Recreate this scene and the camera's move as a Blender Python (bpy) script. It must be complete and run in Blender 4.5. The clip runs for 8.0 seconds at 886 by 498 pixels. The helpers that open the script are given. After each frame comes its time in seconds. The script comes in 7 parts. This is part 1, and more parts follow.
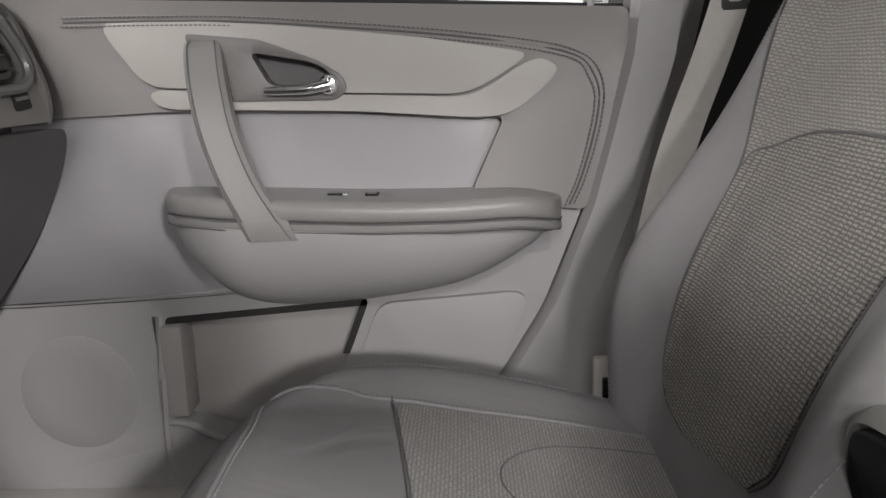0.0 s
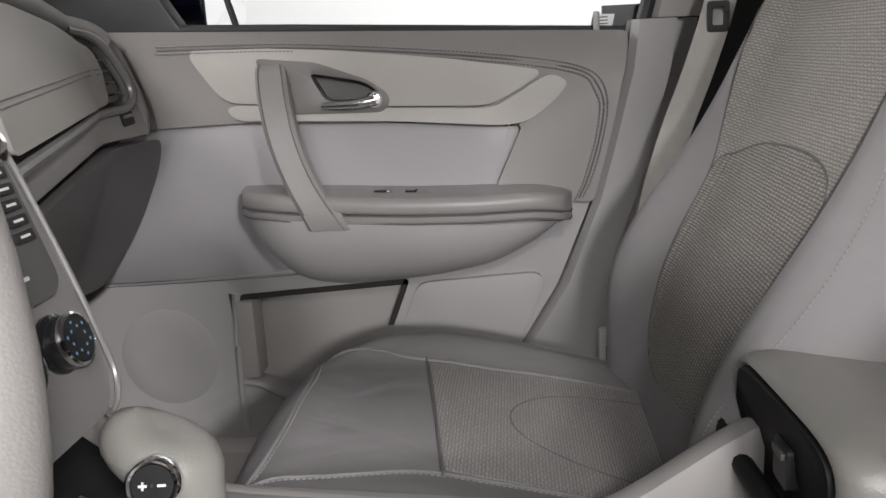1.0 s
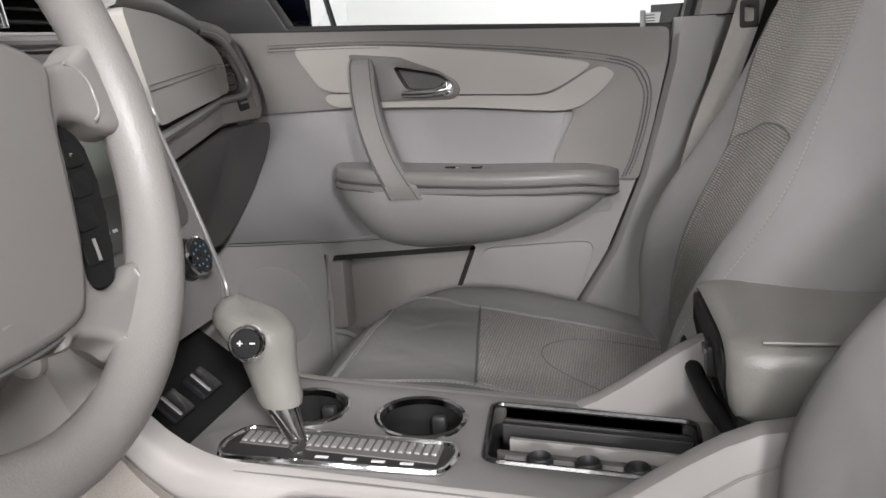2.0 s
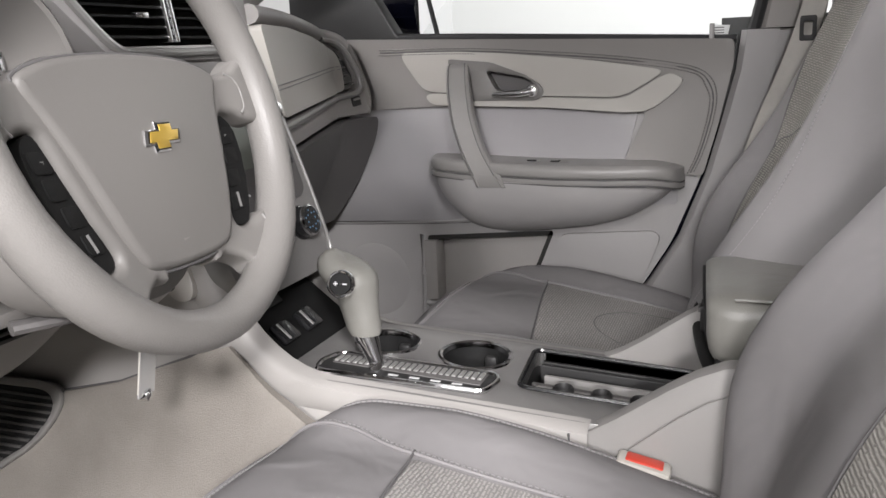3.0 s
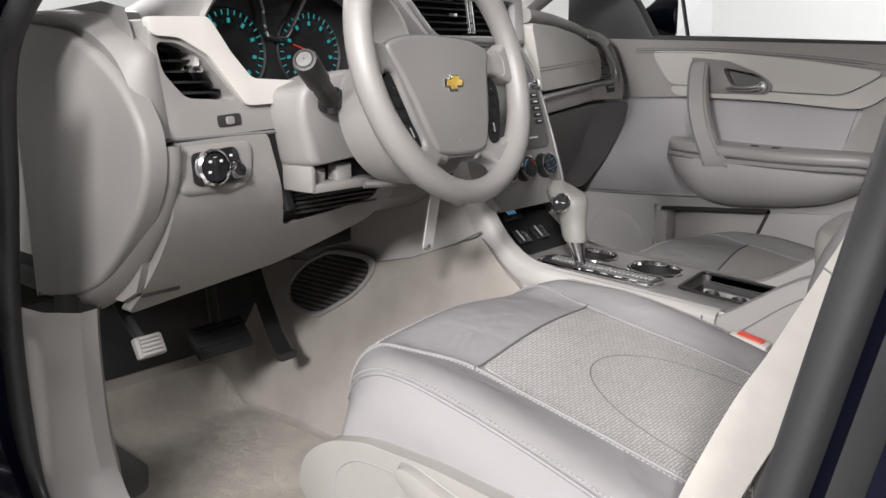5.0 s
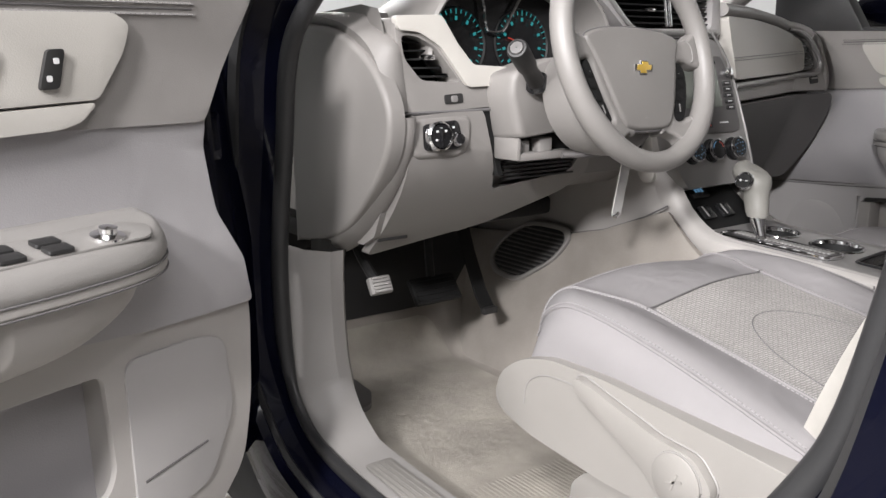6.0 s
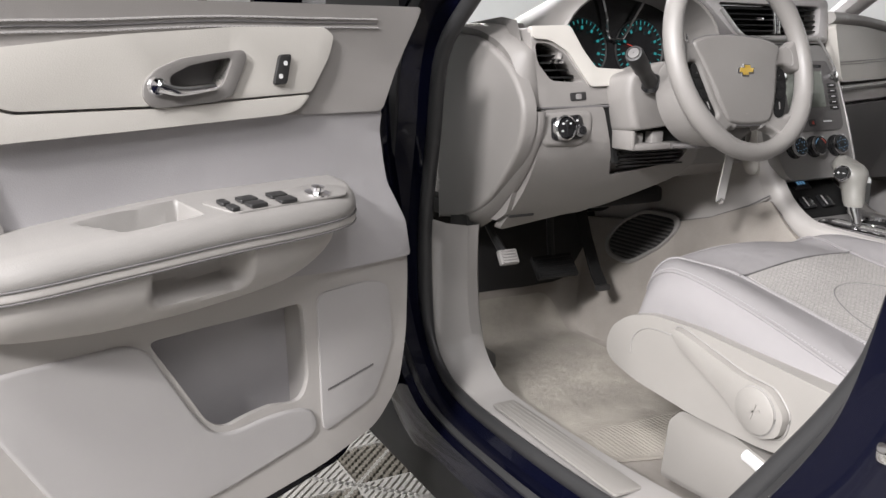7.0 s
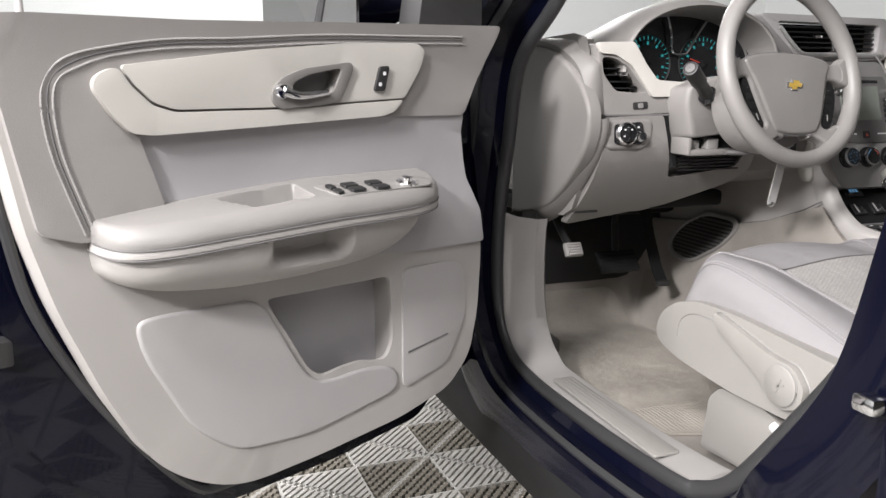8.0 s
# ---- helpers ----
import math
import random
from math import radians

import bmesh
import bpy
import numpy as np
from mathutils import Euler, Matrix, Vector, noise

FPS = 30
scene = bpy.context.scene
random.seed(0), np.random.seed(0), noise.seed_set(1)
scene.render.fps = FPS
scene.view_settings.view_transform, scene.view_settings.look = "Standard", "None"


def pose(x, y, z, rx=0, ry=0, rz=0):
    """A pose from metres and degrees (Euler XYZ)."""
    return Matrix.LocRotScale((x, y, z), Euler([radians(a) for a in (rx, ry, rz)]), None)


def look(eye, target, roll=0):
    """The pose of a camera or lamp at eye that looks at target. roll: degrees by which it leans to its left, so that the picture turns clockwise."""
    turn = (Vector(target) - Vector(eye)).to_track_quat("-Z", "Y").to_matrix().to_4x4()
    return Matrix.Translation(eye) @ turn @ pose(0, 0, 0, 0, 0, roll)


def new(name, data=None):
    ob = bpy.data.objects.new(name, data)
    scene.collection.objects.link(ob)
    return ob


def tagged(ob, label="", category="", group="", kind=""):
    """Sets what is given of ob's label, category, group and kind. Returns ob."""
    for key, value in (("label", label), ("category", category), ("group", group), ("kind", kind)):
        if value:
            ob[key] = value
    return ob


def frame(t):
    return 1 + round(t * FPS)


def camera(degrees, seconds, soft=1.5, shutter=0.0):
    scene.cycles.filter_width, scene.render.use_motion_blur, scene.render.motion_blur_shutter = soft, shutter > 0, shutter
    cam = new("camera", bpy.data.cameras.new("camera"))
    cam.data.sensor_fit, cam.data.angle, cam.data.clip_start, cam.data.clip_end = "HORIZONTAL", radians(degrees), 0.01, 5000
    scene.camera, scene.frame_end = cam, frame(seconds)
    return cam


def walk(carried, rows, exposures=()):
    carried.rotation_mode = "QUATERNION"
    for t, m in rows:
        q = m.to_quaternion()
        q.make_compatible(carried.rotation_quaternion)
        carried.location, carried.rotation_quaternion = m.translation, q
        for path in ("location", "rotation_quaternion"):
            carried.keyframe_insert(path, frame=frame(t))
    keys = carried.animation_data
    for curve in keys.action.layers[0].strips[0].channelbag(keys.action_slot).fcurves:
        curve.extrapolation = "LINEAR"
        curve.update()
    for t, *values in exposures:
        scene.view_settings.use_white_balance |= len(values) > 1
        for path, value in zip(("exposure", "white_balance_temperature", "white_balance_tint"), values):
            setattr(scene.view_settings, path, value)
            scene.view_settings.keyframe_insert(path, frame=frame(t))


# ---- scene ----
cam = camera(56.7, 8.0)
PATH = [
    (0, (0.012, 0.005, 1.058), (-0.043, 1.954, 0.614), -1.8),
    (0.5, (0.021, -0.096, 1.086), (-0.056, 1.850, 0.628), -2.3),
    (1, (0.050, -0.192, 1.109), (-0.124, 1.742, 0.630), -2.8),
    (2.5, (0.22, -0.487, 1.103), (-0.359, 1.369, 0.637), -3.1),
    (3, (0.277, -0.578, 1.119), (-0.429, 1.234, 0.653), -2.6),
    (3.5, (0.337, -0.688, 1.124), (-0.452, 1.091, 0.661), -2.5),
    (4, (0.412, -0.792, 1.127), (-0.493, 0.932, 0.668), -2.2),
    (4.5, (0.485, -0.865, 1.114), (-0.559, 0.778, 0.659), -1.5),
    (5, (0.581, -0.924, 1.092), (-0.703, 0.544, 0.652), -0.4),
    (6.5, (0.843, -1.139, 1.07), (-0.855, -0.172, 0.642), -1.1),
    (7, (0.955, -1.217, 1.068), (-0.799, -0.353, 0.649), -0.6),
    (7.5, (1.063, -1.28, 1.074), (-0.736, -0.509, 0.659), 0.3),
    (8, (1.147, -1.29, 1.078), (-0.686, -0.601, 0.668), 0.4),
]
walk(cam, [(t, look(eye, target, roll)) for t, eye, target, roll in PATH])
# ---- world and light ----
world = bpy.data.worlds.new("room_air")
world.use_nodes = True
world.node_tree.nodes["Background"].inputs[0].default_value = (0.9, 0.95, 1.0, 1)
world.node_tree.nodes["Background"].inputs[1].default_value = 0.02
scene.world = world


def lamp(name, eye, target, sx, sy, watts, colour=(1, 0.975, 0.985)):
    data = bpy.data.lights.new(name, "AREA")
    data.shape, data.size, data.size_y, data.energy, data.color = "RECTANGLE", sx, sy, watts, colour
    ob = new(name, data)
    ob.matrix_world = look(eye, target)
    return ob


lamp("ceiling_lamp_key", (2.75, -4.4, 3.3), (-0.27, 0.0, 0.81), 0.6, 0.45, 355)
# unseen fill lights, added to brighten the cabin, doors and room walls
lamp("fill_far", (1.1, -5.85, 2.6), (-0.2, 1.0, 0.8), 0.8, 0.4, 232)
lamp("fill_door_side", (1.25, -2.6, 3.3), (0.1, -0.4, 0.7), 0.8, 0.5, 92)
lamp("fill_side", (-0.4, -4.3, 3.25), (0.0, 0.6, 0.8), 1.2, 0.6, 82)
lamp("fill_bonnet", (-3.4, 0.9, 2.5), (0.3, 0.8, 1.1), 1.6, 0.5, 56)
lamp("fill_rear", (2.7, -1.6, 3.2), (0.0, -0.9, 0.7), 1.6, 1.0, 62)
lamp("fill_front_wall", (-4.6, 0.0, 3.3), (-7.0, 0.0, 1.4), 3.0, 0.6, 80)
lamp("fill_far_side", (0.3, 4.6, 3.3), (0.3, 6.0, 1.4), 3.0, 0.8, 60)

# ---- materials ----


def mat(name, colour, rough=0.5, metal=0.0, spread=0.07, big=3.0, grain=900.0, bump=0.15, depth=0.0006, coat=0.0, spec=0.5):
    m = bpy.data.materials.new(name)
    m.use_nodes = True
    nt = m.node_tree
    b = nt.nodes["Principled BSDF"]
    b.inputs["Roughness"].default_value, b.inputs["Metallic"].default_value = rough, metal
    b.inputs["Coat Weight"].default_value = coat
    b.inputs["Specular IOR Level"].default_value = spec
    tc = nt.nodes.new("ShaderNodeTexCoord")
    n1 = nt.nodes.new("ShaderNodeTexNoise")
    n1.inputs["Scale"].default_value, n1.inputs["Detail"].default_value = big, 6
    n2 = nt.nodes.new("ShaderNodeTexNoise")
    n2.inputs["Scale"].default_value, n2.inputs["Detail"].default_value = grain, 3
    for n in (n1, n2):
        nt.links.new(tc.outputs["Object"], n.inputs["Vector"])
    mix = nt.nodes.new("ShaderNodeMix")
    mix.data_type = "RGBA"
    lo = [max(0, c * (1 - spread)) for c in colour]
    hi = [min(1, c * (1 + spread)) for c in colour]
    mix.inputs[6].default_value, mix.inputs[7].default_value = (*lo, 1), (*hi, 1)
    add = nt.nodes.new("ShaderNodeMath")
    add.operation = "MULTIPLY_ADD"
    nt.links.new(n2.outputs["Fac"], add.inputs[0])
    add.inputs[1].default_value = 0.35
    nt.links.new(n1.outputs["Fac"], add.inputs[2])
    sub = nt.nodes.new("ShaderNodeMath")
    sub.operation, sub.use_clamp = "SUBTRACT", True
    nt.links.new(add.outputs[0], sub.inputs[0])
    sub.inputs[1].default_value = 0.18
    nt.links.new(sub.outputs[0], mix.inputs[0])
    nt.links.new(mix.outputs[2], b.inputs["Base Color"])
    rr = nt.nodes.new("ShaderNodeMapRange")
    rr.inputs[3].default_value, rr.inputs[4].default_value = max(0.02, rough - 0.07), min(1, rough + 0.07)
    nt.links.new(n1.outputs["Fac"], rr.inputs[0])
    nt.links.new(rr.outputs[0], b.inputs["Roughness"])
    if bump:
        bp = nt.nodes.new("ShaderNodeBump")
        bp.inputs["Strength"].default_value, bp.inputs["Distance"].default_value = bump, depth
        nt.links.new(n2.outputs["Fac"], bp.inputs["Height"])
        nt.links.new(bp.outputs[0], b.inputs["Normal"])
    return m


def leather(name, colour, rough=0.45, spread=0.07):
    """Grained hide: small rounded cells."""
    m = mat(name, colour, rough, spread=spread, big=4, bump=0)
    nt = m.node_tree
    b = nt.nodes["Principled BSDF"]
    tc = nt.nodes["Texture Coordinate"]
    v = nt.nodes.new("ShaderNodeTexVoronoi")
    v.inputs["Scale"].default_value = 620
    nt.links.new(tc.outputs["Object"], v.inputs["Vector"])
    bp = nt.nodes.new("ShaderNodeBump")
    bp.inputs["Strength"].default_value, bp.inputs["Distance"].default_value = 0.22, 0.0007
    nt.links.new(v.outputs["Distance"], bp.inputs["Height"])
    nt.links.new(bp.outputs[0], b.inputs["Normal"])
    return m


def rumple(m, scale, depth, strength=0.4):
    """Soft waves over a padded surface, under its own grain."""
    nt = m.node_tree
    b = nt.nodes["Principled BSDF"]
    n = nt.nodes.new("ShaderNodeTexNoise")
    n.inputs["Scale"].default_value, n.inputs["Detail"].default_value, n.inputs["Distortion"].default_value = scale, 2, 0.6
    nt.links.new(nt.nodes["Texture Coordinate"].outputs["Object"], n.inputs["Vector"])
    bp = nt.nodes.new("ShaderNodeBump")
    bp.inputs["Strength"].default_value, bp.inputs["Distance"].default_value = strength, depth
    nt.links.new(n.outputs["Fac"], bp.inputs["Height"])
    for link in list(b.inputs["Normal"].links):
        nt.links.new(link.from_socket, bp.inputs["Normal"])
    nt.links.new(bp.outputs[0], b.inputs["Normal"])


def weave(name, light, dark, turn, long=0.0085, short=0.0034, soft=0.9, flat=True, stagger=0.5):
    """Woven cloth with rows of raised ribs; turn lays it on its surface."""
    m = bpy.data.materials.new(name)
    m.use_nodes = True
    nt = m.node_tree
    b = nt.nodes["Principled BSDF"]
    b.inputs["Roughness"].default_value = soft
    tc = nt.nodes.new("ShaderNodeTexCoord")
    mp = nt.nodes.new("ShaderNodeMapping")
    mp.inputs["Rotation"].default_value = [radians(a) for a in turn]
    nt.links.new(tc.outputs["UV" if flat else "Object"], mp.inputs["Vector"])
    nz = nt.nodes.new("ShaderNodeTexNoise")
    nz.inputs["Scale"].default_value = 210
    nt.links.new(mp.outputs[0], nz.inputs["Vector"])
    wob = nt.nodes.new("ShaderNodeVectorMath")
    wob.operation = "MULTIPLY_ADD"
    nt.links.new(nz.outputs["Color"], wob.inputs[0])
    wob.inputs[1].default_value = (short * 0.85,) * 3
    nt.links.new(mp.outputs[0], wob.inputs[2])
    br = nt.nodes.new("ShaderNodeTexBrick")
    br.inputs["Scale"].default_value = 1.0
    br.offset = stagger
    br.inputs["Brick Width"].default_value, br.inputs["Row Height"].default_value = long, short
    br.inputs["Mortar Size"].default_value, br.inputs["Mortar Smooth"].default_value = short * 0.48, 1.0
    br.inputs["Color1"].default_value = (*light, 1)
    br.inputs["Color2"].default_value = (*[c * 0.86 for c in light], 1)
    br.inputs["Mortar"].default_value = (*dark, 1)
    nt.links.new(wob.outputs[0], br.inputs["Vector"])
    big = nt.nodes.new("ShaderNodeTexNoise")
    big.inputs["Scale"].default_value = 9
    nt.links.new(tc.outputs["Object"], big.inputs["Vector"])
    mul = nt.nodes.new("ShaderNodeMix")
    mul.data_type, mul.blend_type = "RGBA", "MULTIPLY"
    mul.inputs[0].default_value = 0.25
    nt.links.new(br.outputs["Color"], mul.inputs[6])
    nt.links.new(big.outputs["Fac"], mul.inputs[7])
    nt.links.new(mul.outputs[2], b.inputs["Base Color"])
    bp = nt.nodes.new("ShaderNodeBump")
    bp.invert = True
    bp.inputs["Strength"].default_value, bp.inputs["Distance"].default_value = 0.5, 0.0014
    nt.links.new(br.outputs["Fac"], bp.inputs["Height"])
    nt.links.new(bp.outputs[0], b.inputs["Normal"])
    return m


def glow(name, colour, strength):
    m = bpy.data.materials.new(name)
    m.use_nodes = True
    b = m.node_tree.nodes["Principled BSDF"]
    b.inputs["Base Color"].default_value = (0.01, 0.01, 0.01, 1)
    b.inputs["Emission Color"].default_value, b.inputs["Emission Strength"].default_value = (*colour, 1), strength
    return m


def clear(name, tint=(1, 1, 1), rough=0.0):
    m = bpy.data.materials.new(name)
    m.use_nodes = True
    b = m.node_tree.nodes["Principled BSDF"]
    b.inputs["Base Color"].default_value = (*tint, 1)
    b.inputs["Transmission Weight"].default_value, b.inputs["Roughness"].default_value = 1, rough
    b.inputs["IOR"].default_value = 1.02
    return m


TRIM = mat("light_grey_trim", (0.38, 0.367, 0.362), 0.48, spread=0.08, big=5)
TRIM_WARM = mat("warm_grey_trim", (0.38, 0.362, 0.345), 0.5, spread=0.08, big=5)
UPPER = leather("dark_titanium_upper", (0.274, 0.260, 0.249), 0.46)
INSERT = leather("grey_insert_hide", (0.345, 0.334, 0.340), 0.36, 0.13)
ACCENT = leather("pale_beige_accent", (0.46, 0.441, 0.408), 0.5)
PAD_PALE = leather("pale_armrest_hide", (0.235, 0.225, 0.214), 0.42)
PAD = leather("armrest_hide", (0.27, 0.26, 0.25), 0.38)
OPENER = mat("taupe_opener_plastic", (0.175, 0.166, 0.158), 0.45)
BEZEL = mat("grey_bezel_plastic", (0.26, 0.25, 0.24), 0.45)
DASH = mat("warm_grey_dash_plastic", (0.212, 0.201, 0.191), 0.5, spread=0.08, big=5)
CONSOLE = mat("grey_console_plastic", (0.30, 0.287, 0.276), 0.46, spread=0.08, big=5)
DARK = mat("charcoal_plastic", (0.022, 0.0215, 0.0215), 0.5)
GLOVE = mat("dark_grey_dash_plastic", (0.105, 0.10, 0.098), 0.5)
BLACK = mat("black_gloss_plastic", (0.012, 0.012, 0.013), 0.2, coat=0.3)
CHROME = mat("chrome", (0.82, 0.82, 0.83), 0.09, 1.0, spread=0.02, bump=0)
SATIN = mat("satin_silver", (0.55, 0.545, 0.53), 0.32, 0.7, spread=0.04, bump=0.03)
SILVER = mat("silver_painted_plastic", (0.27, 0.262, 0.255), 0.4, 0.35, spread=0.04, bump=0.05)
WHEEL = leather("grey_wheel_hide", (0.212, 0.202, 0.192), 0.45)
HUB = mat("grey_wheel_plastic", (0.205, 0.195, 0.185), 0.5)
CLOTH = mat("grey_smooth_cloth", (0.234, 0.224, 0.226), 0.85, spread=0.09, big=7, grain=1500, bump=0.35, depth=0.0006, spec=0.2)
WEAVE_SEAT = weave("woven_cushion_cloth", (0.455, 0.434, 0.413), (0.255, 0.244, 0.235), (0, 0, 90), 0.0105, 0.0037)
LID = leather("dark_armrest_hide", (0.205, 0.20, 0.183), 0.36)
WEAVE_BACK = weave("woven_backrest_cloth", (0.385, 0.366, 0.335), (0.225, 0.214, 0.197), (0, 0, 14), 0.0240, 0.0036)
WEAVE_FINE = weave("woven_upper_back_cloth", (0.43, 0.41, 0.373), (0.205, 0.195, 0.178), (0, 0, 0), 0.0078, 0.0036)
WEAVE_COARSE = weave("woven_lumbar_cloth", (0.40, 0.381, 0.346), (0.13, 0.124, 0.112), (0, 0, 0), 0.0092, 0.0037, stagger=0.08)
THREAD = mat("pale_thread", (0.30, 0.29, 0.288), 0.8, bump=0)
SEAM = mat("dark_seam", (0.13, 0.125, 0.125), 0.9, bump=0)
CARPET = mat("beige_grey_carpet", (0.30, 0.276, 0.250), 0.98, spread=0.42, big=7, grain=620, bump=0.7, depth=0.0022, spec=0.1)
SHIELD = mat("grey_beige_seat_plastic", (0.25, 0.238, 0.222), 0.5, spread=0.08, big=6)
MAT_CARPET = mat("beige_mat_pile", (0.355, 0.329, 0.290), 0.98, spread=0.48, big=9, grain=560, bump=0.8, depth=0.0025, spec=0.1)
PAINT = mat("dark_blue_paint", (0.0022, 0.0026, 0.0085), 0.2, 0.0, spread=0.2, bump=0, coat=0.26, spec=0.16)
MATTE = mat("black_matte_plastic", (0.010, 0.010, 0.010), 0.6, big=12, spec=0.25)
RUBBER = mat("black_rubber", (0.030, 0.030, 0.031), 0.42, big=12, spec=0.5)
WEBBING = mat("beige_belt_webbing", (0.40, 0.382, 0.351), 0.8, spread=0.12, big=50, grain=1400, bump=0.5, depth=0.0008)
SPEAKER = mat("grey_speaker_mesh", (0.355, 0.343, 0.336), 0.7, grain=700, bump=0.6, depth=0.001)
# darker copy of WALL for the unseen wall and ceiling, bouncing less light
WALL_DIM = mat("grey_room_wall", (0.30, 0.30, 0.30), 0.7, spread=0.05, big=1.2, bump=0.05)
GLASS = clear("window_glass", (0.96, 0.98, 0.97))
ACRYLIC = mat("frosted_key_tag", (0.62, 0.61, 0.60), 0.22, bump=0)
ACRYLIC.node_tree.nodes["Principled BSDF"].inputs["Alpha"].default_value = 0.5
WALL = mat("white_room_wall", (0.80, 0.81, 0.80), 0.7, spread=0.02, big=1.2, bump=0.05)
RED = mat("red_button_plastic", (0.62, 0.07, 0.045), 0.35, bump=0)
BELT_PLASTIC = mat("pale_buckle_plastic", (0.50, 0.475, 0.43), 0.4)
GOLD = mat("gold_emblem", (0.75, 0.50, 0.10), 0.3, 0.6, bump=0.05)
TEAL = glow("teal_dial_light", (0.04, 0.55, 0.58), 0.42)
NEEDLE = glow("red_needle_light", (0.9, 0.06, 0.03), 0.5)
BLUE_MARK = glow("pale_blue_symbol_light", (0.25, 0.55, 0.9), 0.3)
WHITE_MARK = mat("white_print", (0.7, 0.7, 0.7), 0.5, bump=0)
SCREEN = mat("grey_green_screen", (0.20, 0.215, 0.19), 0.2, bump=0)
TILE_PALE = mat("pale_floor_tile_plastic", (0.55, 0.535, 0.50), 0.5, spread=0.12, big=20)
TILE_TAUPE = mat("taupe_floor_tile_plastic", (0.23, 0.21, 0.175), 0.55, spread=0.15, big=20)
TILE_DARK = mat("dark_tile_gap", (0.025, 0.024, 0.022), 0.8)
rumple(CLOTH, 13, 0.010, 0.45)
rumple(INSERT, 9, 0.006, 0.35)
rumple(LID, 22, 0.004, 0.35)
rumple(PAD_PALE, 14, 0.004, 0.3)
rumple(MAT_CARPET, 30, 0.006, 0.4)

# ---- mesh kit ----


def thing(name, at, label, category, group="", kind=""):
    ob = new(name)
    ob.location, ob.empty_display_size = at, 0.05
    return tagged(ob, label, category, group, kind)


def part(name, bm, material, parent, label=""):
    bmesh.ops.recalc_face_normals(bm, faces=bm.faces)
    me = bpy.data.meshes.new(name)
    bm.to_mesh(me)
    bm.free()
    me.shade_smooth()
    me.set_sharp_from_angle(angle=radians(38))
    me.materials.append(material)
    ob = new(name, me)
    if parent:
        ob.parent = parent
        if parent.type == "EMPTY":
            ob.matrix_parent_inverse = Matrix.Translation(parent.location).inverted()
    if label:
        tagged(ob, label)
    return ob


def solo(name, bm, material, label, category, group="", kind=""):
    return tagged(part(name, bm, material, None), label, category, group, kind)


def ramp(v, a, b):
    u = max(0.0, min(1.0, (v - a) / (b - a)))
    return u * u * (3 - 2 * u)


def fillet(pts, r, n=4):
    """Round the corners of a closed outline."""
    out, k = [], len(pts)
    for i in range(k):
        p, a, b = Vector(pts[i]), Vector(pts[i - 1]), Vector(pts[(i + 1) % k])
        ra = min(r, (a - p).length * 0.48)
        rb = min(r, (b - p).length * 0.48)
        s, e = p + (a - p).normalized() * ra, p + (b - p).normalized() * rb
        for j in range(n + 1):
            u = j / n
            out.append(s * (1 - u) ** 2 + p * 2 * u * (1 - u) + e * u * u)
    return [tuple(v) for v in out]


def curve(pts, n=6, closed=False):
    """A smooth line through points of any dimension."""
    P, k, out = [Vector(p) for p in pts], len(pts), []
    for i in range(k if closed else k - 1):
        if closed:
            a, b, c, d = P[i - 1], P[i], P[(i + 1) % k], P[(i + 2) % k]
        else:
            a, b, c, d = P[max(i - 1, 0)], P[i], P[i + 1], P[min(i + 2, k - 1)]
        for j in range(n):
            u = j / n
            out.append(tuple(0.5 * (2 * b + (c - a) * u + (2 * a - 5 * b + 4 * c - d) * u * u + (3 * b - a - 3 * c + d) * u ** 3)))
    if not closed:
        out.append(tuple(P[-1]))
    return out


def plate(outline, lo, hi, place, bevel=0.003, holes=(), step=0.0, crown=None, seg=2):
    """A slab over an outline in (s, t), from height lo to hi, laid out by place(s, t, h)."""
    bm = bmesh.new()
    edges = []
    for loop in (outline, *holes):
        vs = [bm.verts.new((p[0], p[1], lo)) for p in loop]
        edges += [bm.edges.new((vs[i], vs[(i + 1) % len(vs)])) for i in range(len(vs))]
    bmesh.ops.triangle_fill(bm, edges=edges, use_beauty=True, use_dissolve=False, normal=(0, 0, 1))
    if step:
        for axis in (0, 1):
            vals = [v.co[axis] for v in bm.verts]
            a, b = min(vals), max(vals)
            for i in range(1, int((b - a) / step) + 1):
                co, no = [0, 0, 0], [0, 0, 0]
                co[axis], no[axis] = a + i * step, 1
                if co[axis] < b - step * 0.2:
                    bmesh.ops.bisect_plane(bm, geom=bm.verts[:] + bm.edges[:] + bm.faces[:], plane_co=co, plane_no=no, dist=1e-6)
    ret = bmesh.ops.extrude_face_region(bm, geom=bm.faces[:], use_keep_orig=True)
    top = [g for g in ret["geom"] if isinstance(g, bmesh.types.BMVert)]
    topf = {g for g in ret["geom"] if isinstance(g, bmesh.types.BMFace)}
    for v in top:
        v.co.z = hi
    if bevel:
        rim = [e for f in topf for e in f.edges if any(g not in topf for g in e.link_faces)]
        bmesh.ops.bevel(bm, geom=list(set(rim)), offset=bevel, segments=seg, profile=0.5, affect="EDGES", clamp_overlap=True)
    uv = bm.loops.layers.uv.new("UVMap")
    for f in bm.faces:
        for lp in f.loops:
            lp[uv].uv = lp.vert.co.x, lp.vert.co.y
    for v in bm.verts:
        s, t, h = v.co
        if crown:
            h += crown(s, t) * (h - lo) / (hi - lo)
        v.co = place(s, t, h)
    return bm


